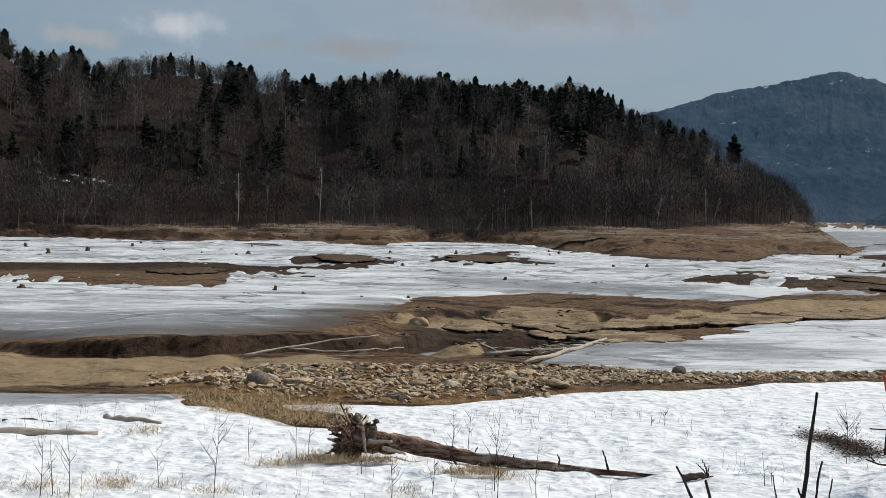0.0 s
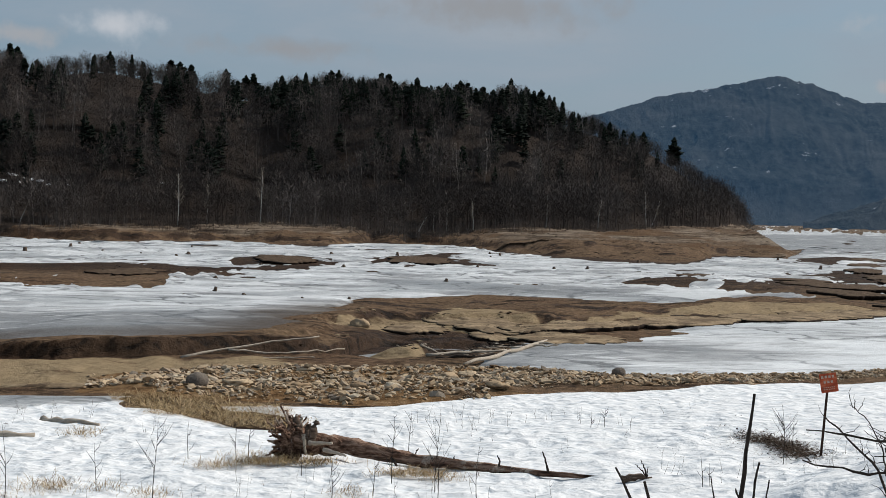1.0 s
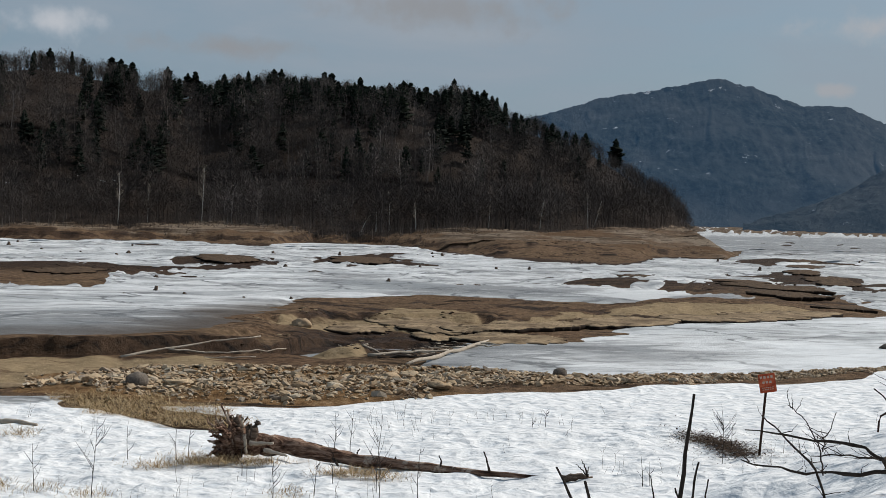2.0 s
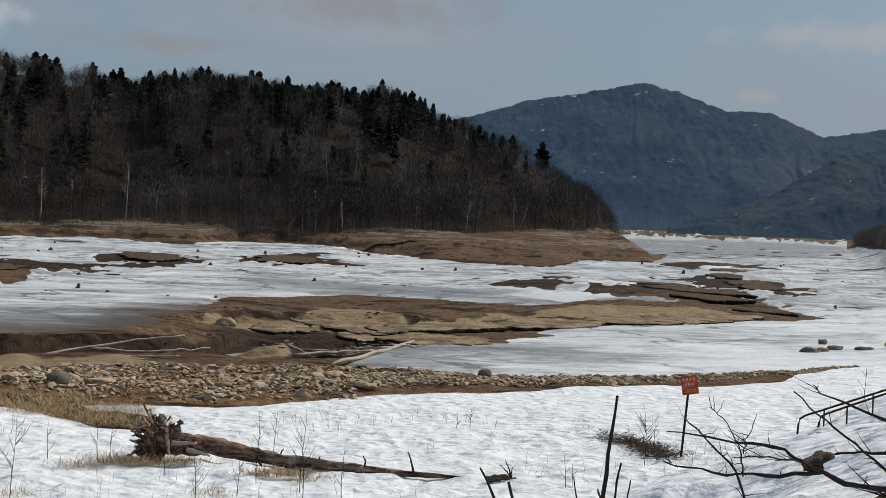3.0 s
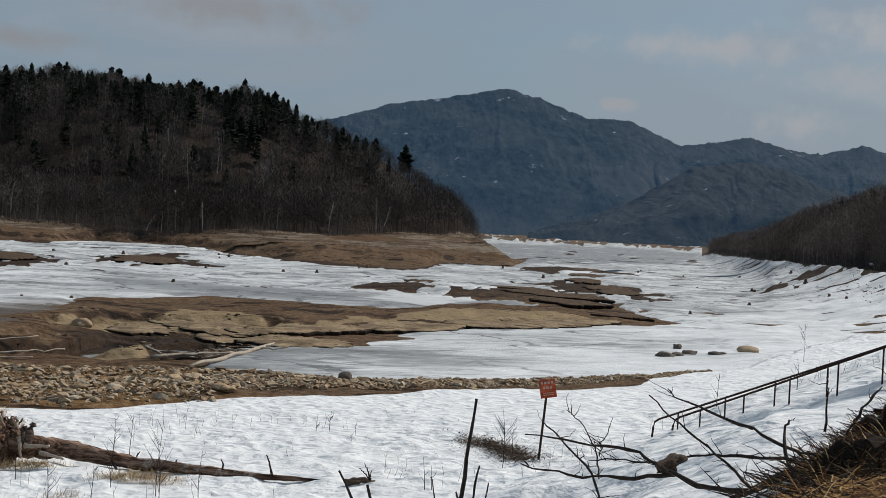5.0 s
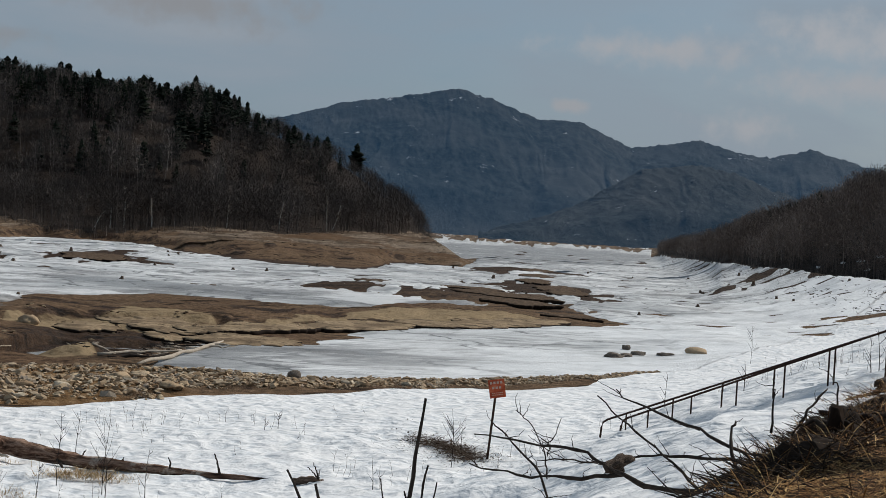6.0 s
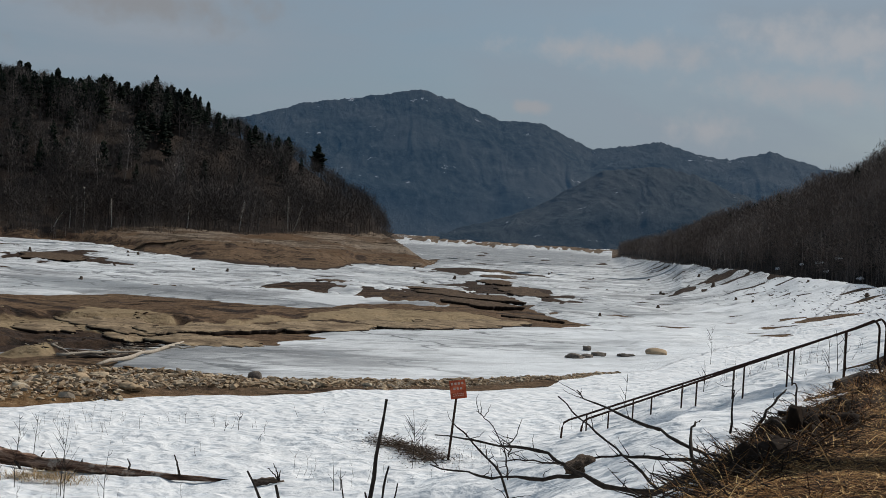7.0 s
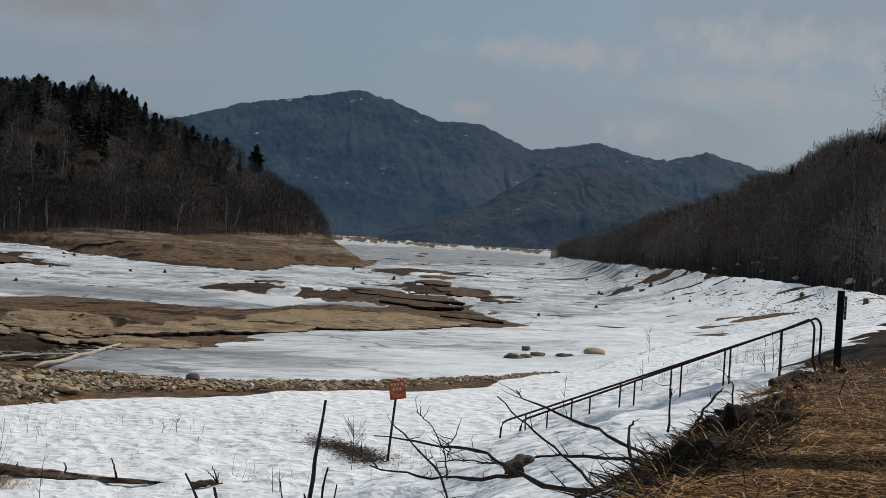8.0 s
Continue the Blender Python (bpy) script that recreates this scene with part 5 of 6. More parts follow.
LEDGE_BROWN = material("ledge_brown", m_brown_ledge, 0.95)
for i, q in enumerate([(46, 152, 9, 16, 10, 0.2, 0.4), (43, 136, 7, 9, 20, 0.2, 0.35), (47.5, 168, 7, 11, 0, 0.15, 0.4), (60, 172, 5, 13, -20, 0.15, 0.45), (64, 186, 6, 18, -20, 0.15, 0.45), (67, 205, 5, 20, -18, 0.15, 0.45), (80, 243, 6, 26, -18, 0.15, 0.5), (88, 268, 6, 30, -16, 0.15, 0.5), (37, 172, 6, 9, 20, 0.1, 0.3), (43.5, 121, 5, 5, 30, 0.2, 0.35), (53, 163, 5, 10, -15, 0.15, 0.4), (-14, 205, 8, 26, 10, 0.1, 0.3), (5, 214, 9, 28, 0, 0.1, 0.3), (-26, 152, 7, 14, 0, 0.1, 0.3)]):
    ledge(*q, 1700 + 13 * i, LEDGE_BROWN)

# ---- the uprooted tree ----
log = thing("uprooted_tree", "fallen weathered tree with torn root plate lying on snow", "fallen tree", at=pose(-2.2, 40.6, cover(-2.2, 40.6)))
path = [(-0.25, 0.3, 0.5), (1.2, 0.1, 0.33), (2.9, -0.9, 0.17), (4.6, -2.1, 0.09), (6.3, -3.4, 0.05), (7.7, -4.6, 0.01)]
path = [(x, y, z + cover(-2.2 + x, 40.6 + y) - cover(-2.2, 40.6)) for x, y, z in path]
pv = np.asarray(path)
kk = np.linspace(0, 5, 46)
line = np.stack([np.interp(kk, range(6), pv[:, j]) for j in range(3)], 1)
line[1:-1] = (line[:-2] + line[1:-1] * 2 + line[2:]) / 4
rad = np.interp(kk, [0, 0.5, 1, 2, 3, 4, 5], [0.33, 0.27, 0.23, 0.185, 0.12, 0.07, 0.035]) * (1 + 0.05 * rng.normal(0, 1, 46))
tv, tf, _ = Soup().tube(line, rad, 14).arrays()
ring, sid = np.divmod(np.arange(len(tv)), 14)
tv = tv + (tv - line[ring]) * (0.30 * fbm(ring * 0.45, sid * 0.8, 820, 3) + 0.12 * fbm(ring * 1.7, sid * 1.9, 823, 2))[:, None]
part("trunk", mesh_of("trunk", tv, tf, [LOG_BARK]), log)
part("soil_plate", rock_mesh("soil_plate", 801, LOG_BARK, 0.8, 3, 0.3), log, "dark soil caught between the roots").matrix_basis = pose(-0.25, 0.2, 0.42, 0, 0, 45) @ Matrix.Diagonal((0.5, 0.3, 0.55, 1))
for i in range(64):
    g = np.random.default_rng(800 + i)
    a = 6.283 * i / 64 + g.uniform(-0.15, 0.15)
    u, w = np.array([0.707, 0.707, 0]), np.array([0, 0, 1.0])
    d = math.cos(a) * u + math.sin(a) * w
    backv = np.array([-0.72, 0.69, 0])
    reach = g.uniform(0.35, 0.72) * (1.05 if math.sin(a) > 0.2 else 0.9)
    p0 = np.array([-0.15, 0.1, 0.5]) + d * 0.18
    p1, p2 = p0 + d * reach * 0.55 + backv * g.uniform(0.0, 0.3), p0 + d * reach + backv * g.uniform(0.1, 0.55) + g.normal(0, 0.08, 3)
    s = bough(Soup(), [p0, p1, p2], g.uniform(0.04, 0.12), 0.018, 6, 0.035, i)
    part("root", s.mesh("root", [PALE if i in (5, 9, 16) else LOG_BARK]), log)
for i, (x, y, z, dx, dy, h, r) in enumerate([(0.0, 0.15, 0.75, -0.15, 0.1, 0.5, 0.12), (0.35, -0.15, 0.7, 0.12, 0.0, 0.5, 0.13), (0.2, 0.0, 0.7, 0.05, 0.1, 0.35, 0.1)]):
    part("broken_stub", bough(Soup(), [(x, y, z - 0.2), (x + dx * 0.4, y + dy, z + h * 0.5), (x + dx, y + dy, z + h * 0.8)], r, r * 0.55, 7, 0.02, 40 + i).mesh("broken_stub", [WOOD]), log)
for i, q in enumerate([(0.12, -0.35, 0.75, 0.08, -0.1, -0.5), (0.3, -0.5, 0.55, 0.62, -0.35, 0.06), (0.7, -0.95, 0.45, 0.6, -0.4, -0.1)]):
    part("splinter", bough(Soup(), [q[:3], (q[0] + q[3] * 0.5, q[1] + q[4] * 0.5, q[2] + q[5] * 0.4), (q[0] + q[3], q[1] + q[4], q[2] + q[5])], 0.075, 0.03, 5, 0.008, 50 + i).mesh("splinter", [PALE]), log, "pale torn splinter")
for i, (t, h, a) in enumerate([(2.1, 0.3, 0.5), (3.4, 0.35, -0.2), (4.1, 0.55, -0.35), (2.7, 0.22, 0.3)]):
    p = [float(np.interp(t, range(6), pv[:, j])) for j in range(3)]
    part("branch_stub", bough(Soup(), [p, (p[0] + a * h * 0.5, p[1], p[2] + h * 0.6), (p[0] + a * h, p[1], p[2] + h)], 0.035, 0.012, 5, 0.01, 60 + i).mesh("branch_stub", [BARK]), log)
p = [float(np.interp(1.75, range(6), pv[:, j])) for j in range(3)]
part("branch_stub", bough(Soup(), [(p[0], p[1] - 0.1, p[2]), (p[0] + 0.15, p[1] - 0.5, p[2] - 0.15), (p[0] + 0.3, p[1] - 0.9, p[2] - 0.35)], 0.05, 0.02, 6, 0.01, 70).mesh("branch_stub", [BARK]), log)
tip_log = thing("broken_treetop", "broken dark treetop poking out of the snow", "fallen tree", at=pose(6.15, 35.2, cover(6.15, 35.2)))
part("stem", bough(Soup(), [(-0.35, 0.15, 0.0), (0, 0, 0.12), (0.35, 0.05, 0.06)], 0.1, 0.05, 7, 0.02, 71).mesh("stem", [WOOD]), tip_log)
for i, (dx, h) in enumerate([(-0.16, 0.42), (-0.3, 0.3), (0.02, 0.25)]):
    part("twig", bough(Soup(), [(0.22, 0, 0.1), (0.22 + dx * 0.5, 0, 0.1 + h * 0.6), (0.22 + dx, 0, 0.1 + h)], 0.022, 0.008, 5, 0.01, 75 + i).mesh("twig", [BARK]), tip_log)


# ---- sign, stair rails and gauge post ----
def box(x0, y0, z0, x1, y1, z1):
    v = [(x, y, z) for z in (z0, z1) for y in (y0, y1) for x in (x0, x1)]
    f = [(0, 2, 3), (0, 3, 1), (4, 5, 7), (4, 7, 6), (0, 1, 5), (0, 5, 4), (1, 3, 7), (1, 7, 5), (3, 2, 6), (3, 6, 7), (2, 0, 4), (2, 4, 6)]
    return v, f


def slab(name, b, mat, bevel=0.004):
    bm = bmesh.new()
    v, f = box(*b)
    vs = [bm.verts.new(p) for p in v]
    for t in f:
        bm.faces.new([vs[i] for i in t])
    bmesh.ops.dissolve_limit(bm, angle_limit=0.01, verts=bm.verts, edges=bm.edges)
    if bevel:
        bmesh.ops.bevel(bm, geom=bm.edges[:], offset=bevel, segments=2, affect="EDGES")
    bmesh.ops.recalc_face_normals(bm, faces=bm.faces)
    me = bpy.data.meshes.new(name)
    bm.to_mesh(me)
    bm.free()
    me.materials.append(mat)
    return me


SX, SY = 11.35, 37.9
sign = thing("warning_sign", "faded red warning sign on a leaning rusty post", "sign", at=pose(SX, SY, cover(SX, SY) + 0.0, 0, 4.0, -14))
part("post", slab("post", (-0.03, -0.03, -0.3, 0.03, 0.03, 1.8), RUST), sign)
board = part("board", slab("board", (-0.2, -0.055, 1.66, 0.23, -0.032, 2.15), RED, 0.006), sign, "faded red board with unreadable pale lettering")
for y0, z0, wide, n, tall in ((0, 2.03, 0.36, 4, 0.065), (0, 1.9, 0.27, 3, 0.06), (0, 1.78, 0.3, 6, 0.02), (0, 1.73, 0.3, 5, 0.02)):
    for i in range(n):
        w = wide / n
        x = 0.015 - wide / 2 + i * w
        part("lettering_bar", slab("lettering_bar", (x + 0.1 * w, -0.062, z0, x + 0.75 * w, -0.0555, z0 + tall), WHITE_PAINT, 0.001), board)
board.matrix_basis = pose(0, 0, 1.9) @ pose(0, 0, 0, 0, -14, 0) @ pose(0, 0, -1.9)
part("bracket", slab("bracket", (-0.05, -0.032, 1.72, 0.05, 0.04, 1.76), RUST), sign)


def stair_rail(top, bottom, hook, n, shift):
    base = Vector(top)
    ob = thing("stair_rail", "rusty bent-pipe handrail of a snow-covered stairway", "handrail", "stair rails", at=pose(*base))
    run = Vector(bottom) - base
    h = 0.82
    slope = run.normalized()
    pts = [(0.16, -0.1, -0.25), (0.1, 0.0, 0.08)]
    for q in np.linspace(0, 1, 7):
        a = q * 1.25
        pts.append((0.1 + slope.x * 0.2 * (1 - math.cos(a)) * 0.9, slope.y * 0.2 * (1 - math.cos(a)) * 0.9, h - 0.2 + 0.2 * math.sin(a)))
    pts += [tuple(run * t + Vector((0, 0, h - 0.02 - 0.3 * t))) for t in np.linspace(0.07, 1.0, 14)]
    end = run + Vector((0, 0, h - 0.32))
    out = run.normalized()
    pts += [tuple(end + Vector((out.x * 0.14, out.y * 0.14, -0.08))), tuple(end + Vector((out.x * 0.18, out.y * 0.18, -0.2))), tuple(end + Vector((out.x * 0.2, out.y * 0.2, -hook)))]
    part("handrail", Soup().tube(pts, [0.022] * len(pts), 9).mesh("handrail", [RUST]), ob)
    for i in range(n):
        t = (i + shift) / n
        p = run * t
        part("baluster", Soup().tube([(p.x, p.y, p.z - 0.5), (p.x, p.y, p.z + h - 0.03 - 0.3 * t)], [0.018, 0.018], 8).mesh("baluster", [RUST]), ob)
    return ob


RAIL_TOP = (15.3, 24.0, 5.12)
RAIL_FOOT = (11.6, 29.9, 2.68)
stair_rail(RAIL_TOP, RAIL_FOOT, 0.42, 6, 0.6)
stair_rail((RAIL_TOP[0] - 0.3, RAIL_TOP[1] - 0.25, RAIL_TOP[2] - 0.02), (RAIL_FOOT[0] + 0.15, RAIL_FOOT[1] - 0.75, RAIL_FOOT[2] + 0.14), 0.3, 6, 0.52)

PX, PY = 15.75, 23.95
gauge = thing("gauge_post", "dark steel channel post with striped water gauge plate", "post", at=pose(PX, PY, 5.15, 0, 0, -33))
part("web", slab("web", (-0.065, -0.01, -0.3, 0.065, 0.01, 1.32), DARK_STEEL, 0.002), gauge)
for sx in (-0.065, 0.055):
    part("flange", slab("flange", (sx, -0.06, -0.3, sx + 0.012, 0.06, 1.32), DARK_STEEL, 0.002), gauge)
plate = part("gauge_plate", slab("gauge_plate", (0.07, 0.03, 0.78, 0.115, 0.045, 1.22), WHITE_PAINT, 0.002), gauge, "white gauge plate with dark ticks")
for i in range(5):
    part("tick", slab("tick", (0.072, 0.022, 0.8 + i * 0.09, 0.105, 0.0298, 0.84 + i * 0.09), DARK_STEEL, 0.001), plate)

# ---- dead branches, shoots and brush on the terrace's edge ----
fallen = thing("dead_branches", "tangle of dark dead boughs hanging over the bank", "branches", at=pose(6.2, 14.0, 4.4))
BOUGHS = [
    ([(4.72, 16.33, 4.7), (5.19, 15.77, 4.72), (5.59, 15.2, 4.72), (5.75, 14.82, 4.61), (5.93, 14.21, 4.51), (6.3, 13.3, 4.6)], 0.011, 0.045),
    ([(4.55, 15.86, 4.44), (4.97, 15.42, 4.4), (5.43, 15.05, 4.42), (5.89, 14.66, 4.55)], 0.01, 0.035),
    ([(5.02, 16.66, 4.81), (5.13, 16.21, 4.64), (5.33, 15.62, 4.38), (5.27, 15.11, 4.0)], 0.01, 0.025),
    ([(5.4, 16.96, 4.91), (5.46, 16.41, 4.78), (5.48, 15.99, 4.51), (5.41, 15.69, 4.31)], 0.006, 0.014),
    ([(5.82, 16.5, 4.89), (5.63, 16.25, 4.67), (5.5, 15.98, 4.52)], 0.006, 0.012),
    ([(6.2, 16.36, 5.18), (6.26, 15.59, 4.97), (6.37, 14.68, 4.76), (6.5, 14.07, 4.5)], 0.01, 0.022),
    ([(6.58, 16.75, 5.22), (6.58, 16.43, 5.13), (6.74, 15.61, 5.07), (6.92, 14.76, 4.97), (7.0, 13.94, 4.85)], 0.01, 0.03),
    ([(6.14, 14.99, 4.68), (6.42, 14.66, 4.77), (6.62, 14.23, 4.82), (6.9, 13.6, 4.85)], 0.016, 0.028),
    ([(5.29, 15.73, 4.51), (5.58, 15.32, 4.59), (5.78, 14.92, 4.62)], 0.008, 0.018),
    ([(7.01, 14.38, 5.18), (6.87, 14.23, 5.05), (6.78, 13.8, 4.75)], 0.014, 0.03),
    ([(8.15, 15.82, 5.5), (8.11, 15.68, 5.33), (8.05, 15.6, 4.9)], 0.01, 0.018),
    ([(9.04, 16.14, 5.38), (8.78, 15.94, 5.27), (8.52, 15.8, 5.0)], 0.012, 0.03),
    ([(9.33, 16.55, 5.48), (9.23, 16.26, 5.42), (9.16, 16.07, 5.0)], 0.01, 0.022),
    ([(6.93, 13.53, 5.0), (6.79, 13.38, 4.9), (6.4, 13.1, 4.8)], 0.012, 0.02),
]
for i, (pts, r1, r0) in enumerate(BOUGHS):
    local = [(x - 6.2, y - 14.0, z - 4.4) for x, y, z in pts][::-1]
    b = part("bough", bough(Soup(), local, r0 * 0.72, r1 * 0.72, 7, 0.012, 900 + i).mesh("bough", [BARK]), fallen)
    g, s = np.random.default_rng(930 + i), Soup()
    for _ in range(7 if i < 9 else 2):
        k = g.uniform(0, len(local) - 1.01)
        p = np.array([np.interp(k, range(len(local)), [q[j] for q in local]) for j in range(3)])
        e = p + g.normal(0, 1, 3) * [0.14, 0.14, 0.06] + [-0.05, 0.05, 0.1]
        bough(s, [p, (p + e) / 2 + g.normal(0, 0.02, 3), e], 0.006, 0.002, 4, 0.004, 5)
    tagged(part("twig_spray", s.mesh("twig_spray", [BARK]), b), kind="stuff")

for i, (x, y, z1, w, lean) in enumerate([(2.89, 11.63, 5.64, 0.022, 0.13), (2.99, 11.81, 5.07, 0.018, 0.13), (3.08, 11.7, 4.95, 0.012, 0.04), (2.01, 11.35, 5.09, 0.02, -0.5), (2.13, 11.32, 4.99, 0.019, -0.25), (2.72, 11.9, 4.94, 0.01, -0.12)]):
    z0 = float(height(x, y)) - 0.1
    shoot = thing("dead_shoot", "dark dead shoot standing on the bank", "shoot", "dead shoots on the bank", at=pose(x, y, z0))
    h = z1 - z0
    part("stem", bough(Soup(), [(-lean, 0, 0), (-lean * 0.4, 0, h * 0.4), (0, 0.02, h * 0.75), (lean * 0.4, 0, h)], w * 1.0, w * 0.5, 8, 0.006, 950 + i).mesh("stem", [BARK]), shoot)
    if i == 0:
        part("stub", bough(Soup(), [(-lean * 0.3, 0, h * 0.55), (-lean * 0.3 - 0.03, 0, h * 0.58), (-lean * 0.3 - 0.04, 0, h * 0.6)], 0.01, 0.006, 5, 0, 3).mesh("stub", [BARK]), shoot)


def blades(n, place, length, width, lay, seed, bend=0.3, sway=0.25, loft=0.06):
    """Dry blades strewn or standing where place() says, as thin bent strips."""
    g = np.random.default_rng(seed)
    x, y = place(g, n)
    z = cover(x, y)
    n = len(x)
    a = g.uniform(0, 6.283, n)
    up = np.clip(g.normal(lay, sway, n), 0.0, 1.2)
    L = g.uniform(*length, n)
    d = np.stack([np.cos(a) * np.cos(up), np.sin(a) * np.cos(up), np.sin(up)], 1)
    side = np.stack([-np.sin(a), np.cos(a), 0 * a], 1) * (g.uniform(*width, n) / 2)[:, None]
    p0 = np.stack([x, y, z + g.uniform(0.0, loft, n)], 1)
    p1 = p0 + d * (L * 0.55)[:, None]
    p2 = p0 + d * L[:, None] - np.stack([0 * L, 0 * L, bend * L * np.cos(up)], 1) * 0.5
    p2[:, 2] = np.maximum(p2[:, 2], z + 0.01)
    v = np.stack([p0 - side, p0 + side, p1 + side * 0.8, p1 - side * 0.8, p2], 1).reshape(-1, 3)
    i = np.arange(n)[:, None] * 5
    f = np.concatenate([i + [[0, 1, 2]], i + [[0, 2, 3]], i + [[3, 2, 4]]])
    return v, f, np.repeat(np.clip(g.normal(0.51, 0.31, n), 0, 1), 5)


def strewn(name, label, parts, mat, category="grass"):
    s = Soup()
    for v, f, t in parts:
        s.add(v, f, t)
    return tagged(new(name, s.mesh(name, [mat], False)), label, category, kind="stuff")


def on_terrace(g, n):
    r = 9.5 + 27 * g.uniform(0, 1, n) ** 1.5
    az = np.radians(g.uniform(19, 40, n))
    x, y = r * np.sin(az), r * np.cos(az)
    s = off_edge(x, y) + 0.6 * fbm(x / 1.5, y / 1.5, 970)
    keep = (s < 0.3) & ((az < radians(33.2)) | (r < 27))
    return x[keep], y[keep]


strewn("dry_grass", "matted straw-coloured dead grass on the terrace", [blades(66000, on_terrace, (0.1, 0.34), (0.006, 0.014), 0.02, 971, 0.2, 0.06, 0.04), blades(900, on_terrace, (0.3, 0.7), (0.006, 0.011), 0.2, 972)], STRAW)


def along_edge(g, n):
    t, o = g.uniform(-3, 16.5, n), g.normal(0.25, 0.45, n)
    clump = vnoise(t * 0.9, o * 0 + 2, 975)
    keep = g.uniform(0, 1, n) < 0.25 + 0.75 * smooth(0.35, 0.7, clump) * smooth(17, 9, t)
    x = EDGE0[0] + EDGE_DIR[0] * t - EDGE_DIR[1] * o
    y = EDGE0[1] + EDGE_DIR[1] * t + EDGE_DIR[0] * o
    return x[keep], y[keep]


def brush(n, place, seed, tall, thin, slant=(0.3, 1.4)):
    g, s = np.random.default_rng(seed), Soup()
    x, y = place(g, n)
    for px, py, z in zip(x, y, cover(x, y)):
        a, h = g.uniform(0, 6.283), g.uniform(*tall)
        lean = g.uniform(*slant)
        p = np.array([px, py, z - min(0.05, thin)])
        e = p + np.array([math.cos(a) * lean, math.sin(a) * lean, 1.0]) * h / max(1, lean * 0.7)
        m = (p + e) / 2 + g.normal(0, 0.07, 3) * h
        s.tube([p, m, e], [thin, thin * 0.7, thin * 0.25], 4, g.uniform(0.1, 0.6))
        for _ in range(2):
            q = m + (e - m) * g.uniform(0, 0.8)
            s.tube([q, q + g.normal(0, 0.25, 3) * h * [1, 1, 1 / (1 + lean)] + [0, 0, 0.12 * h / (1 + lean)]], [thin * 0.5, thin * 0.2], 3, g.uniform(0.1, 0.6))
    return s


tagged(new("bank_brush", brush(800, along_edge, 976, (0.08, 0.28), 0.006, (1.5, 6.0)).mesh("bank_brush", [BARK])), "dark tangled brushwood along the terrace's edge", "brushwood", kind="stuff")
strewn("edge_straw", "long dead stalks hanging over the bank", [blades(3500, along_edge, (0.2, 0.55), (0.006, 0.013), 0.2, 977)], STRAW)


ROOTS = material("brown_roots", plain((0.06, 0.036, 0.021), 4), 0.95)


def heap(g, n):
    t, o = g.normal(1.3, 1.7, n), g.normal(0.2, 0.3, n)
    x = EDGE0[0] + EDGE_DIR[0] * t - EDGE_DIR[1] * o
    return x, EDGE0[1] + EDGE_DIR[1] * t + EDGE_DIR[0] * o


tagged(new("brush_heap", brush(1300, heap, 968, (0.06, 0.3), 0.010, (1.2, 7.0)).mesh("brush_heap", [BARK])), "dark heap of torn roots and brushwood on the bank", "brushwood", kind="stuff")
tagged(new("root_tangle", brush(260, heap, 967, (0.08, 0.34), 0.006, (0.6, 4.0)).mesh("root_tangle", [ROOTS])), "brown roots tangled in the torn bank", "roots", kind="stuff")
strewn("heap_straw", "pale dead stalks caught in the brush heap", [blades(900, heap, (0.12, 0.5), (0.005, 0.011), 0.35, 969)], STRAW)
PALE_STRAW = material("pale_straw", lambda nt, b: colour(nt, b, ramp(nt, attr(nt, "tint"), [(0.0, (0.14, 0.085, 0.04)), (0.5, (0.38, 0.265, 0.14)), (1.0, (0.6, 0.47, 0.29))])), 0.9)
SOIL = material("dark_soil", plain((0.02, 0.013, 0.009), 9), 1.0)
# the torn lip of the terrace: dark lumpy soil along the edge, thickest under the brush heap
tt, oo = np.meshgrid(np.linspace(-3, 15, 420), np.linspace(-0.35, 0.85, 40), indexing="ij")
mx, my = EDGE0[0] + EDGE_DIR[0] * tt - EDGE_DIR[1] * oo, EDGE0[1] + EDGE_DIR[1] * tt + EDGE_DIR[0] * oo
middle = 0.2 + 0.22 * fbm(tt / 0.9, tt * 0, 1601, 3)
band = smooth(0.5, 0.05, np.abs(oo - middle)) * smooth(-3, -2, tt) * smooth(15, 13, tt)
swell = 0.06 + 0.2 * np.exp(-((tt - 1.6) / 2.2) ** 2)
mz = height(mx, my) - 0.05 + band * (swell * (0.8 + 0.9 * fbm(tt / 0.5, oo / 0.4, 1602, 4)) + 0.05 * fbm(tt / 0.12, oo / 0.12, 1603, 3))
i = np.arange(tt.size).reshape(tt.shape)
lip = np.stack([i[:-1, :-1], i[1:, :-1], i[1:, 1:], i[:-1, 1:]], -1).reshape(-1, 4)
tagged(new("soil_bank", mesh_of("soil_bank", np.stack([mx, my, mz], -1).reshape(-1, 3), lip, [SOIL])), "dark torn soil along the terrace's edge", "soil", kind="structure")
g = np.random.default_rng(978)
for i in range(60):
    t, o = (g.uniform(0.3, 12.5), g.normal(0.35, 0.2)) if i < 36 else (g.normal(2.8, 1.3), g.normal(0.2, 0.25))
    x, y = EDGE0[0] + EDGE_DIR[0] * t - EDGE_DIR[1] * o, EDGE0[1] + EDGE_DIR[1] * t + EDGE_DIR[0] * o
    size = g.uniform(0.05, 0.14) if i < 36 else g.uniform(0.1, 0.2)
    clod = tagged(new("turf_clod", rock_mesh("turf_clod", 1300 + i, SOIL, 0.55, 3, 0.3)), "dark rooty turf clod broken from the terrace's edge", "soil", "clods along the edge")
    clod.matrix_world = pose(x, y, float(height(x, y)) + 0.1 * size, *g.uniform(-15, 15, 2), g.uniform(0, 360)) @ Matrix.Scale(size, 4)


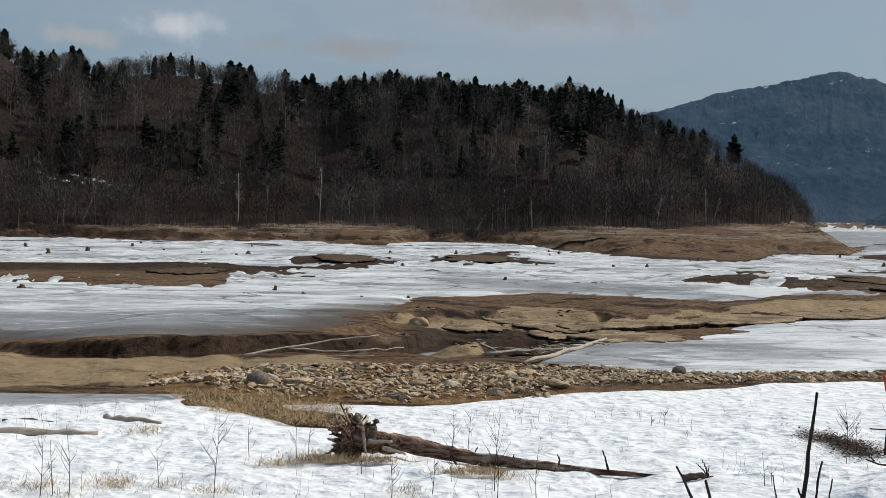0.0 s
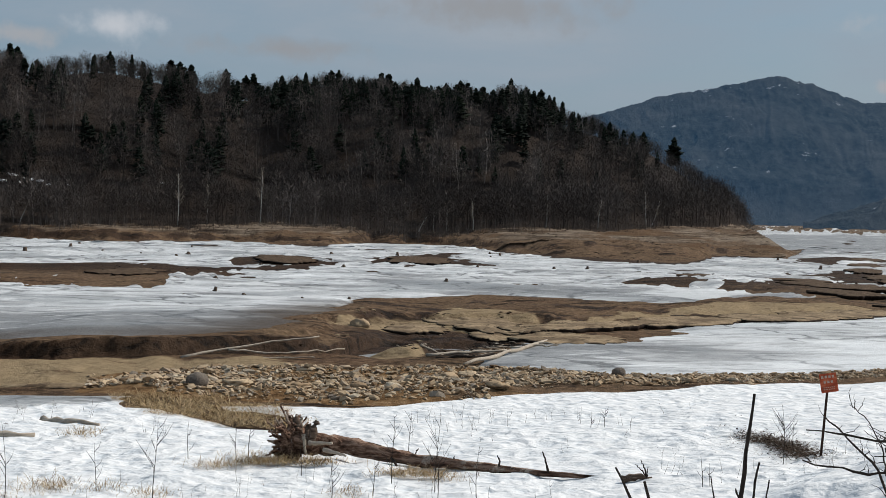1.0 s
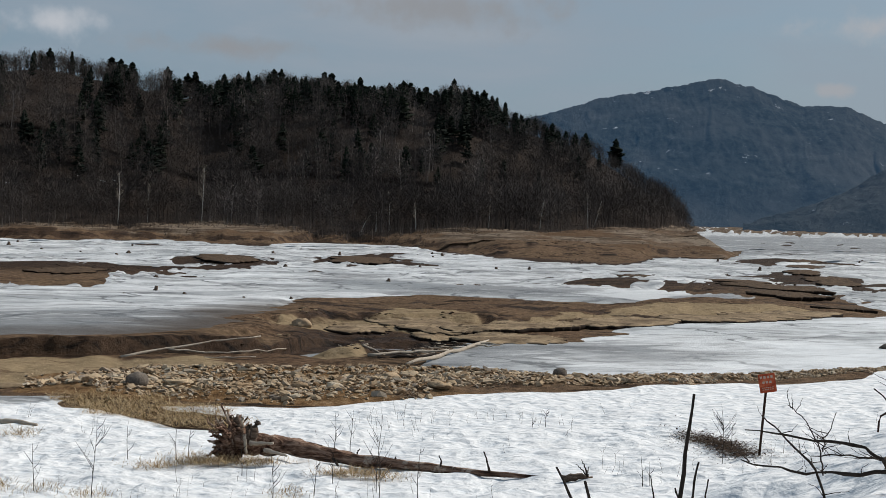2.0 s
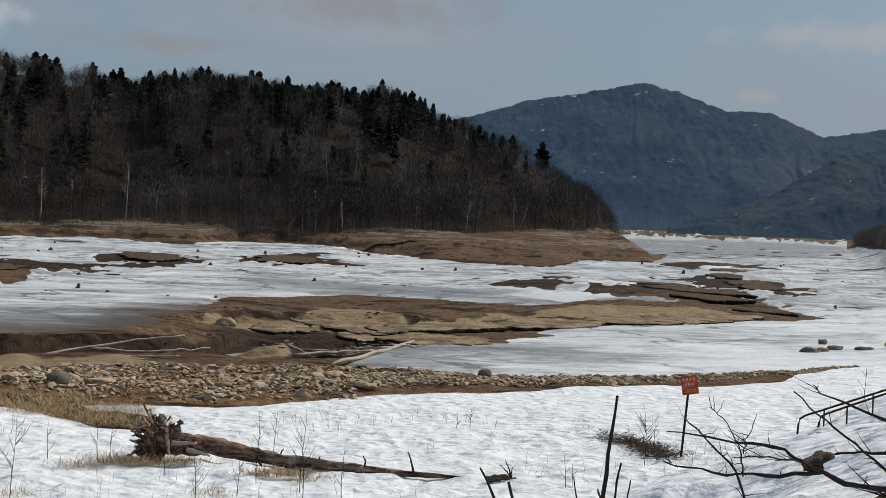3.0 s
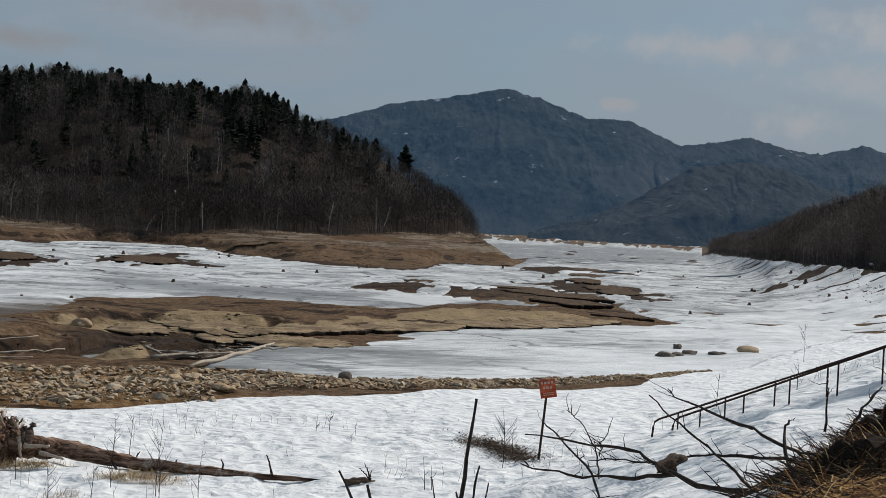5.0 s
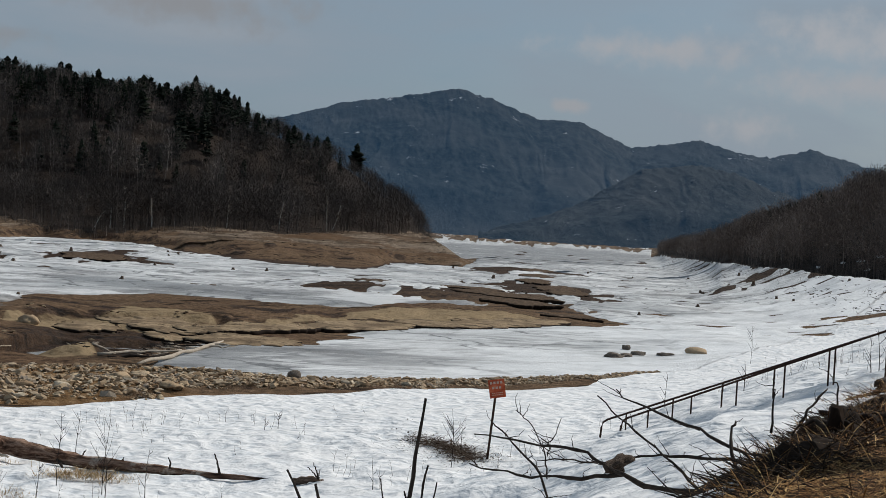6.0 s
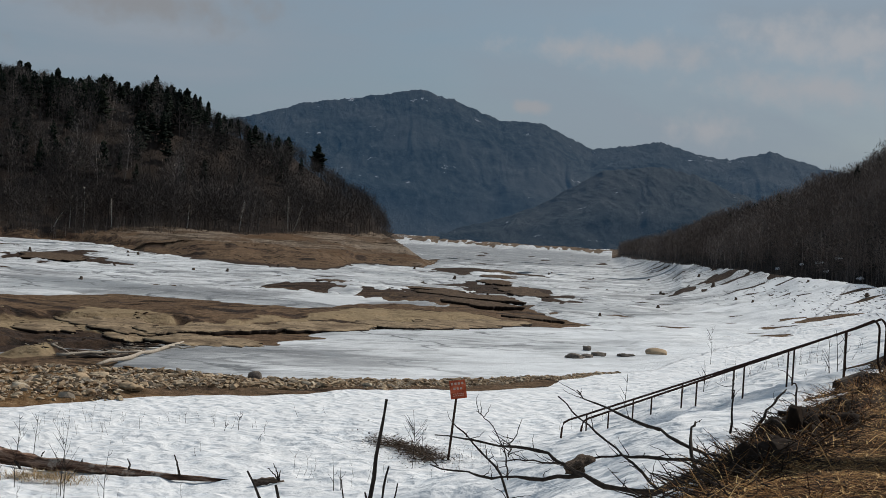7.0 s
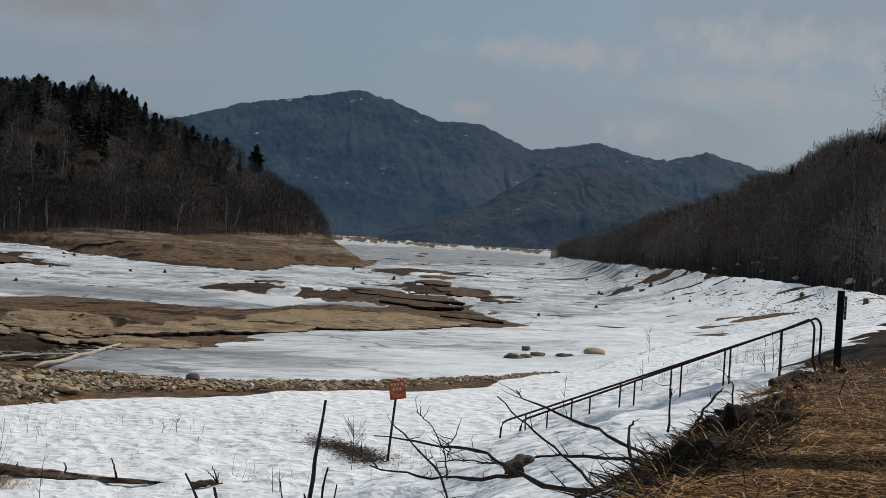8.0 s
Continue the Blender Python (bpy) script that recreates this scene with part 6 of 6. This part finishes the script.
def edge_place(t, o):
    return EDGE0[0] + EDGE_DIR[0] * t - EDGE_DIR[1] * o, EDGE0[1] + EDGE_DIR[1] * t + EDGE_DIR[0] * o


x, y = edge_place(1.5, 0.1)
stump = thing("root_stump", "dark red-brown rotten stump in the torn bank", "stump", at=pose(x, y, float(height(x, y)) - 0.05, 6, -8, 30))
k = np.linspace(0, 1, 7)
sv, sf, _ = Soup().tube(np.stack([0.03 * k, 0.02 * np.sin(3 * k), 0.3 * k], 1), 0.1 * (1.2 - 0.4 * k), 14).arrays()
rr, ss = np.divmod(np.arange(len(sv)), 14)
sv[:, :2] *= (1 + 0.3 * fbm(rr * 0.5, ss * 0.9, 1620, 3))[:, None]
sv[:, 2] += np.where(rr == 6, 0.12 * fbm(ss * 0.8, ss * 0, 1621, 2), 0)
part("stub", mesh_of("stub", sv, sf, [SOIL]), stump)
for j in range(7):
    a = j * 0.9 + 0.3 * math.sin(5 * j)
    part("root", bough(Soup(), [(0.08 * math.cos(a), 0.08 * math.sin(a), 0.16), (0.22 * math.cos(a), 0.22 * math.sin(a), 0.12 + 0.05 * (j % 3)), (0.42 * math.cos(a + 0.3), 0.42 * math.sin(a + 0.3), 0.03 + 0.07 * (j % 2))], 0.035, 0.01, 6, 0.02, 1630 + j).mesh("root", [BARK]), stump)

beam_a, beam_b = Vector((13.3, 22.1, 4.9)), Vector((15.2, 24.3, 5.0))
beam = tagged(new("timber_edging", slab("timber_edging", (-0.07, 0.0, -0.1, 0.07, (beam_b - beam_a).length, 0.05), BARK, 0.02)), "dark old timber edging the head of the stairs", "timber")
beam.matrix_world = pose(*beam_a, 0, 0, math.degrees(math.atan2(-(beam_b - beam_a).x, (beam_b - beam_a).y)))


def around(cx, cy, rx, ry):
    def place(g, n):
        return cx + g.normal(0, rx, n), cy + g.normal(0, ry, n)
    return place


for i, (x, y, rx, ry, n) in enumerate([(-8.0, 36.4, 0.35, 0.5, 420), (-9.0, 45.3, 0.35, 0.5, 240), (-3.4, 40.5, 0.5, 0.5, 420), (-0.8, 35.1, 0.25, 0.4, 150), (-6.6, 36.1, 0.25, 0.4, 120), (-8.7, 34.5, 0.3, 0.3, 100), (1.6, 37.0, 0.35, 0.3, 220), (-2.9, 40.0, 0.5, 0.25, 900), (-1.7, 39.6, 0.35, 0.2, 500), (0.5, 37.75, 0.35, 0.15, 500), (-4.3, 39.6, 0.4, 0.25, 300), (1.1, 37.3, 0.3, 0.15, 400), (-9.7, 36.0, 0.4, 0.4, 250), (-5.4, 35.2, 0.3, 0.3, 160)]):
    strewn("grass_tuft", "tuft of dead straw-coloured grass melting out of snow", [blades(n, around(x, y, rx, ry), (0.15, 0.42), (0.006, 0.013), 0.6, 980 + i)], PALE_STRAW)


def in_patch(g, n):
    x, y = g.uniform(-10, -1.8, n), g.uniform(46.5, 56.5, n)
    keep = outside(x, y, DRY_GRASS) + 0.5 * fbm(x, y, 990) < 0.5
    return x[keep], y[keep]


strewn("dry_grass", "flattened dead grass between the snow and the stony bar", [blades(15000, in_patch, (0.2, 0.5), (0.01, 0.022), 0.25, 991)], PALE_STRAW)


def by_sign(spread):
    def place(g, n):
        k = g.beta(1.3, 1.1, n)
        return 10.95 + 0.25 * np.sin(3 * k) + g.normal(0, spread, n), 44.4 - 6.4 * k + g.normal(0, 2.0 * spread, n)
    return place


DARK_LITTER = material("dark_litter", plain((0.055, 0.037, 0.026), 9), 0.95)
strewn("bark_litter", "dark bark and twig litter melted into the snow", [blades(3000, by_sign(0.28), (0.04, 0.16), (0.02, 0.06), 0.1, 992), blades(1200, by_sign(0.8), (0.03, 0.1), (0.015, 0.03), 0.1, 1992)], DARK_LITTER, "litter")
tagged(new("litter_twigs", brush(220, by_sign(0.22), 993, (0.05, 0.18), 0.006, (2, 12)).mesh("litter_twigs", [BARK])), "dark twigs lying in the bark litter", "litter", kind="stuff")


def in_gully(g, n):
    x, y = g.normal(5.6, 2.3, n), g.normal(79.6, 2.6, n)
    keep = (bare(x, y) < -0.3) & (np.hypot(x, y) > 70)
    return x[keep], y[keep]


tagged(new("channel_litter", brush(260, in_gully, 997, (0.12, 0.5), 0.03, (4, 12)).mesh("channel_litter", [PALE])), "bleached sticks and roots strewn in the channel", "driftwood", kind="stuff")
tagged(new("channel_litter", brush(320, in_gully, 998, (0.12, 0.5), 0.05, (4, 12)).mesh("channel_litter", [BARK])), "dark wet sticks and roots strewn in the channel", "driftwood", kind="stuff")
g = np.random.default_rng(999)
clods = Soup()
cx, cy = g.uniform(-12, 36, 5000), g.uniform(60, 118, 5000)
okc = (bare(cx, cy) < -0.4) & (gravel_ridge(cx, cy) < 0.1) & (vnoise(cx / 2, cy / 4, 88) > 0.58) & (outside(cx, cy, GULLY) < 3)
cx, cy = cx[okc], cy[okc]
lump = rock_mesh("lump", 1290, BOULDER, 0.5, 1, 0.3)
lco = np.zeros(len(lump.vertices) * 3)
lump.vertices.foreach_get("co", lco)
lco, lf = lco.reshape(-1, 3), np.array([p.vertices[:] for p in lump.polygons])
for x, y, z, q, a in zip(cx, cy, height(cx, cy), 0.03 + 0.12 * g.uniform(0, 1, len(cx)) ** 2, g.uniform(0, 6.28, len(cx))):
    v = lco * q * [1.5, 1.0, 1.0]
    clods.add(np.stack([v[:, 0] * math.cos(a) - v[:, 1] * math.sin(a) + x, v[:, 0] * math.sin(a) + v[:, 1] * math.cos(a) + y, v[:, 2] + z], 1), lf, float(g.uniform(0, 1)))
CLOD = material("mud_clod", lambda nt, b: colour(nt, b, ramp(nt, attr(nt, "tint"), [(0.0, (0.02, 0.013, 0.009)), (0.5, (0.07, 0.047, 0.03)), (1.0, (0.24, 0.185, 0.12))])), 0.95)
tagged(new("mud_clods", clods.mesh("mud_clods", [CLOD], False)), "scattered clods and stones on the drained bed", "stones", kind="stuff")

def snow_weeds(g, n):
    m = n // 3
    x = np.concatenate([g.uniform(-13, 14, n - m), g.uniform(11, 24, m)])
    y = np.concatenate([g.uniform(33, 51, n - m), g.uniform(27, 46, m)])
    keep = (vnoise(x / 2.5, y / 3.5, 1210) > 0.56) & (bare(x, y) > 0.5)
    return x[keep], y[keep]


tagged(new("dry_stalks", brush(1000, snow_weeds, 1211, (0.15, 0.6), 0.004, (0.05, 0.5)).mesh("dry_stalks", [ROOTS])), "thin dry weed stalks poking through the snow", "weeds", kind="stuff")

# driftwood litter on the mud islands and roots along the edge of the wood
def on_islands(g, n):
    xs, ys = [], []
    for cx, cy, rx, ry, share in ((-12, 205, 8, 9, 0.14), (4, 203, 9, 7, 0.2), (18, 200, 9, 6, 0.12), (26, 215, 14, 16, 0.16), (-24, 160, 4, 10, 0.08), (50, 165, 9, 14, 0.15), (40, 185, 12, 16, 0.15)):
        m = int(n * share)
        xs.append(g.normal(cx, rx * 0.5, m)), ys.append(g.normal(cy, ry * 0.5, m))
    xs, ys = np.concatenate(xs), np.concatenate(ys)
    keep = bare(xs, ys) < 0.8
    return xs[keep], ys[keep]


def wood_foot(g, n):
    az = g.uniform(-18, 13.6, n)
    r = table(WOOD_LINE, az) - np.abs(g.normal(0, 8, n))
    return r * np.sin(np.radians(az)), r * np.cos(np.radians(az))


def right_foot(g, n):
    az = g.uniform(23, 36, n)
    r = table(EDGE_RIGHT, az) * g.uniform(0.72, 1.0, n)
    return r * np.sin(np.radians(az)), r * np.cos(np.radians(az))


tagged(new("drift_litter", brush(1100, on_islands, 994, (0.12, 0.5), 0.05, (3, 10)).mesh("drift_litter", [BARK])), "dark driftwood litter stranded on mud islands", "driftwood", kind="stuff")
def on_bank(g, n):
    az = g.uniform(-18, 14.6, n)
    u = g.uniform(0.02, 1.0, n) ** 1.3
    f, w = table(FOOT, az), table(WOOD_EDGE, az)
    r = f + (w - f) * u
    keep = vnoise(az * 2.2, u * 5, 1220) > 0.45
    return (r * np.sin(np.radians(az)))[keep], (r * np.cos(np.radians(az)))[keep]


tagged(new("bank_litter", brush(650, on_bank, 1221, (0.3, 1.2), 0.06, (4, 14)).mesh("bank_litter", [BARK])), "dark roots and snags strewn over the bare bank", "driftwood", kind="stuff")
tagged(new("root_litter", brush(420, wood_foot, 995, (0.5, 2.0), 0.06, (1, 7)).mesh("root_litter", [WOOD])), "bleached roots and branches along the full-lake line", "driftwood", kind="stuff")
tagged(new("shore_litter", brush(800, right_foot, 996, (0.1, 0.5), 0.035, (2, 9)).mesh("shore_litter", [BARK])), "dark branches stranded in the snowy shore", "driftwood", kind="stuff")


def snow_patch(bearing, depth, wide, deep, edge, seed):
    r = float(table(edge, bearing)) + depth
    cx, cy = r * math.sin(radians(bearing)), r * math.cos(radians(bearing))
    r0, r1 = float(table(edge, bearing - 1)), float(table(edge, bearing + 1))
    tx, ty = r1 * math.sin(radians(bearing + 1)) - r0 * math.sin(radians(bearing - 1)), r1 * math.cos(radians(bearing + 1)) - r0 * math.cos(radians(bearing - 1))
    tx, ty = tx / math.hypot(tx, ty), ty / math.hypot(tx, ty)
    a = np.linspace(0, 2 * np.pi, 60, endpoint=False)
    q = 1 + 0.5 * fbm(np.cos(a) * 1.5 + seed, np.sin(a) * 1.5, seed, 4)
    rows = []
    for k, lift in ((0.02, 0.16), (0.5, 0.15), (0.85, 0.1), (1.0, -0.15)):
        px, py = np.cos(a) * q * wide * 0.5 * k, np.sin(a) * q * deep * 0.5 * k
        x, y = cx + px * tx - py * ty, cy + px * ty + py * tx
        rows.append(np.stack([x, y, height(x, y) + lift], 1))
    f = []
    for k in range(3):
        for i in range(60):
            j = (i + 1) % 60
            f.append((k * 60 + i, (k + 1) * 60 + i, (k + 1) * 60 + j, k * 60 + j))
    tagged(new("snow_patch", mesh_of("snow_patch", np.concatenate(rows), f, [SNOW])), "remnant patch of old snow on the wooded slope", "snow", kind="structure")


for i, q in enumerate([(-14.2, 14, 2.2, 1), (-13.9, 17, 3, 1), (-13.6, 14, 1.6, 1), (-13.3, 16, 2.6, 1.1), (-12.9, 15, 2, 1), (-12.6, 13, 1.5, 0.8), (-11.8, 12, 2.4, 0.9), (-15.2, 18, 1.6, 1), (-14.7, 15, 2, 1), (-9.4, 17, 2.0, 0.8), (-8.4, 15, 2, 0.8), (-8.0, 16, 1.4, 0.8)]):
    snow_patch(*q, WOOD_EDGE, 1500 + i)
for i, q in enumerate([(30.1, 10, 4, 0.5), (30.8, 13, 3, 0.4), (33.0, 11, 4, 0.5), (29.5, 9, 2, 0.4), (33.6, 3, 4, 0.5), (31.6, 2, 3, 0.4), (28.6, 4, 3, 0.4), (30.4, 5, 2, 0.4), (34.6, 4, 3, 0.5)]):
    snow_patch(*q, EDGE_RIGHT, 1520 + i)
dead_leaf = tagged(new("bark_slab", rock_mesh("bark_slab", 1540, WOOD, 0.4, 3, 0.3)), "curled brown slab of bark caught on a bough", "bark")
dead_leaf.matrix_world = pose(5.92, 14.85, 4.63, 12, -14, 20) @ Matrix.Diagonal((0.17, 0.1, 0.16, 1))

# leafless saplings and stalks standing in the snow: x, y, height, twigs
for i, (x, y, tall, n) in enumerate([(-5.2, 34.3, 2.0, 9), (-9.4, 35.0, 1.6, 5), (-8.6, 34.5, 1.9, 5), (-9.0, 34.6, 1.4, 4), (-5.2, 40.6, 1.1, 3), (0.3, 36.5, 1.3, 4), (0.8, 41.8, 1.3, 5), (0.35, 41.9, 1.2, 5), (1.3, 33.2, 1.7, 6), (-2.0, 38.1, 1.2, 4), (-2.95, 42.4, 1.6, 2), (2.2, 33.5, 1.3, 4), (1.32, 35.3, 1.9, 7), (-0.15, 34.8, 1.0, 5), (10.1, 36.9, 1.55, 12), (7.4, 33.8, 0.8, 2), (7.6, 33.9, 0.6, 2), (11.0, 39.2, 0.9, 3), (7.0, 46.3, 0.7, 8), (6.6, 46.5, 0.6, 4), (36.0, 72.6, 2.0, 10), (-1.1, 34.6, 1.2, 5), (-6.8, 36.0, 1.2, 4), (-3.9, 40.6, 1.1, 4), (-3.6, 40.9, 0.9, 3), (14.2, 33.0, 0.9, 4), (15.5, 31.5, 0.8, 4), (16.6, 27.6, 1.0, 6), (16.2, 26.6, 0.9, 5), (15.6, 26.2, 0.8, 5)]):
    g = np.random.default_rng(1000 + i)
    sap = thing("bare_sapling", "thin leafless sapling standing in the snow", "sapling", "saplings in the snow", at=pose(x, y, cover(x, y) - 0.05))
    k = np.linspace(0, 1, 6)
    line = np.stack([0.06 * tall * np.sin(2.2 * k + i) * k, 0.05 * k, k * tall], 1)
    part("stem", Soup().tube(line, 0.011 * (1 - 0.75 * k), 5).mesh("stem", [BARK]), sap)
    s = Soup()
    for _ in range(n):
        t = g.uniform(0.25, 0.9)
        p = np.array([np.interp(t, k, line[:, j]) for j in range(3)])
        a = g.choice([0.0, 3.14]) + g.normal(0, 0.7)
        q = g.uniform(0.18, 0.42) * tall * (1.1 - 0.6 * t)
        e = p + np.array([math.cos(a) * q * 0.7, math.sin(a) * q * 0.5, q])
        s.tube([p, (p + e) / 2 + [0.02, 0, -0.02], e], [0.006, 0.005, 0.002], 4)
        if q > 0.35:
            s.tube([(p + e) / 2, (p + e) / 2 + [0.1 * math.cos(a + 2), 0.1, q * 0.35]], [0.004, 0.0015], 3)
    tagged(part("twig_spray", s.mesh("twig_spray", [BARK]), sap), kind="stuff")

# ---- big bare tree beyond the gauge post; an unseen one is added so its thick limb throws the band of shade on the grass ----
for x, y, tall, seed, label in ((23.6, 30.6, 10.5, 77, "tall leafless tree by the shore beyond the terrace"), (16.2, 14.3, 9.0, 78, "unseen leafless tree added to shade the terrace grass")):
    tree = thing("bare_tree", label, "tree", at=pose(x, y, float(height(x, y))))
    g, tr, br = np.random.default_rng(seed), Soup(), Soup()
    k = np.linspace(0, 1, 9)
    line = np.stack([0.3 * np.sin(3 * k), 0.2 * k, k * tall - 0.2], 1)
    tr.tube(line, (0.17 if seed == 77 else 0.55) * (1 - 0.8 * k) + 0.01, 10)
    if seed == 78:
        part("limb", bough(Soup(), [(0.2, 0, 5.4), (-1.8, 0.34, 6.2), (-3.8, 0.67, 6.3), (-4.9, 0.8, 6.3)], 0.56, 0.46, 10, 0.03, 5).mesh("limb", [BARK]), tree)
    fine_twigs = 30 if seed == 77 else 5
    for i in range(64 if seed == 77 else 16):
        t = g.uniform(0.3, 0.97) if seed == 77 else g.uniform(0.75, 0.97)
        p = np.array([np.interp(t, k, line[:, j]) for j in range(3)])
        a, q = g.uniform(0, 6.283), tall * 0.3 * (1.15 - 0.75 * t) * g.uniform(0.7, 1.2)
        e = p + np.array([math.cos(a) * q, math.sin(a) * q, q * g.uniform(0.5, 1.1)])
        bough(br, [p, (p + e) / 2 + [0, 0, -0.08 * q], e], 0.035 * (1.2 - t), 0.006, 6, 0.03, i)
        for _ in range(fine_twigs):
            w = p + (e - p) * g.uniform(0.2, 1)
            u = w + g.normal(0, 1, 3) * q * 0.17 + [0, 0, 0.06 * q]
            br.tube([w, (w + u) / 2 + g.normal(0, 0.02, 3), u], [0.006, 0.0045, 0.0022], 3)
            for _ in range(5):
                c = w + (u - w) * g.uniform(0.4, 1)
                br.tube([c, c + g.normal(0, 1, 3) * q * 0.06], [0.0035, 0.002], 3)
    part("trunk", tr.mesh("trunk", [BARK]), tree)
    tagged(part("branch_spray", br.mesh("branch_spray", [WOOD]), tree), kind="stuff")

# ---- stones of the bar ----
STONES = [rock_mesh("stone", 1100 + i, STONE, (0.45, 0.6, 0.35, 0.7, 0.5, 0.4, 0.55, 0.3)[i], 1, 0.3) for i in range(8)]
rubble = thing("stony_bar", "bar of broken tan and grey rubble stones", "rubble", kind="structure")
g = np.random.default_rng(1200)
placed, small = 0, Soup()
ready = []
for me in STONES:
    co = np.zeros(len(me.vertices) * 3)
    me.vertices.foreach_get("co", co)
    ready.append((co.reshape(-1, 3), np.array([p.vertices[:] for p in me.polygons])))
n = 23000
xs = -13 + 47 * g.uniform(0, 1, n) ** 1.1
ys = table(BAR_MID, xs) + g.normal(-0.1, 0.68, n) * table(BAR_HALF, xs)
ok = (gravel_ridge(xs, ys) > g.uniform(0.02, 0.7, n) + 0.7 * smooth(0.5, 0.75, vnoise(xs / 3.5, ys / 1.6, 1201)) * smooth(8, 2, xs)) & (bare(xs, ys) < 0.25) & ((xs < 4) | (ys > table(BAR_MID, xs) - 0.55 * table(BAR_HALF, xs) + g.normal(0, 0.35, n)))
xs, ys = xs[ok], ys[ok]
zs = height(xs, ys)
sizes = np.where(g.uniform(0, 1, len(xs)) < 0.07, g.uniform(0.13, 0.24, len(xs)), 0.03 + 0.11 * g.uniform(0, 1, len(xs)) ** 1.8)
sizes = sizes * (0.62 + 0.38 * smooth(24, 6, xs))
for x, y, z, size in zip(xs, ys, zs, sizes):
    m = pose(x, y, z + size * 0.25, *g.uniform(-22, 22, 2), g.uniform(0, 360)) @ Matrix.Scale(size, 4)
    k = int(g.integers(0, 8))
    if size > 0.13 and placed < 300:
        o = part("stone", STONES[k], rubble)
        o.matrix_basis = m
        placed += 1
    else:
        v, f = ready[k]
        mm = np.array(m)
        small.add(v @ mm[:3, :3].T + mm[:3, 3], f)
o = part("gravel", small.mesh("gravel", [STONE], False), rubble)
o["kind"] = "stuff"
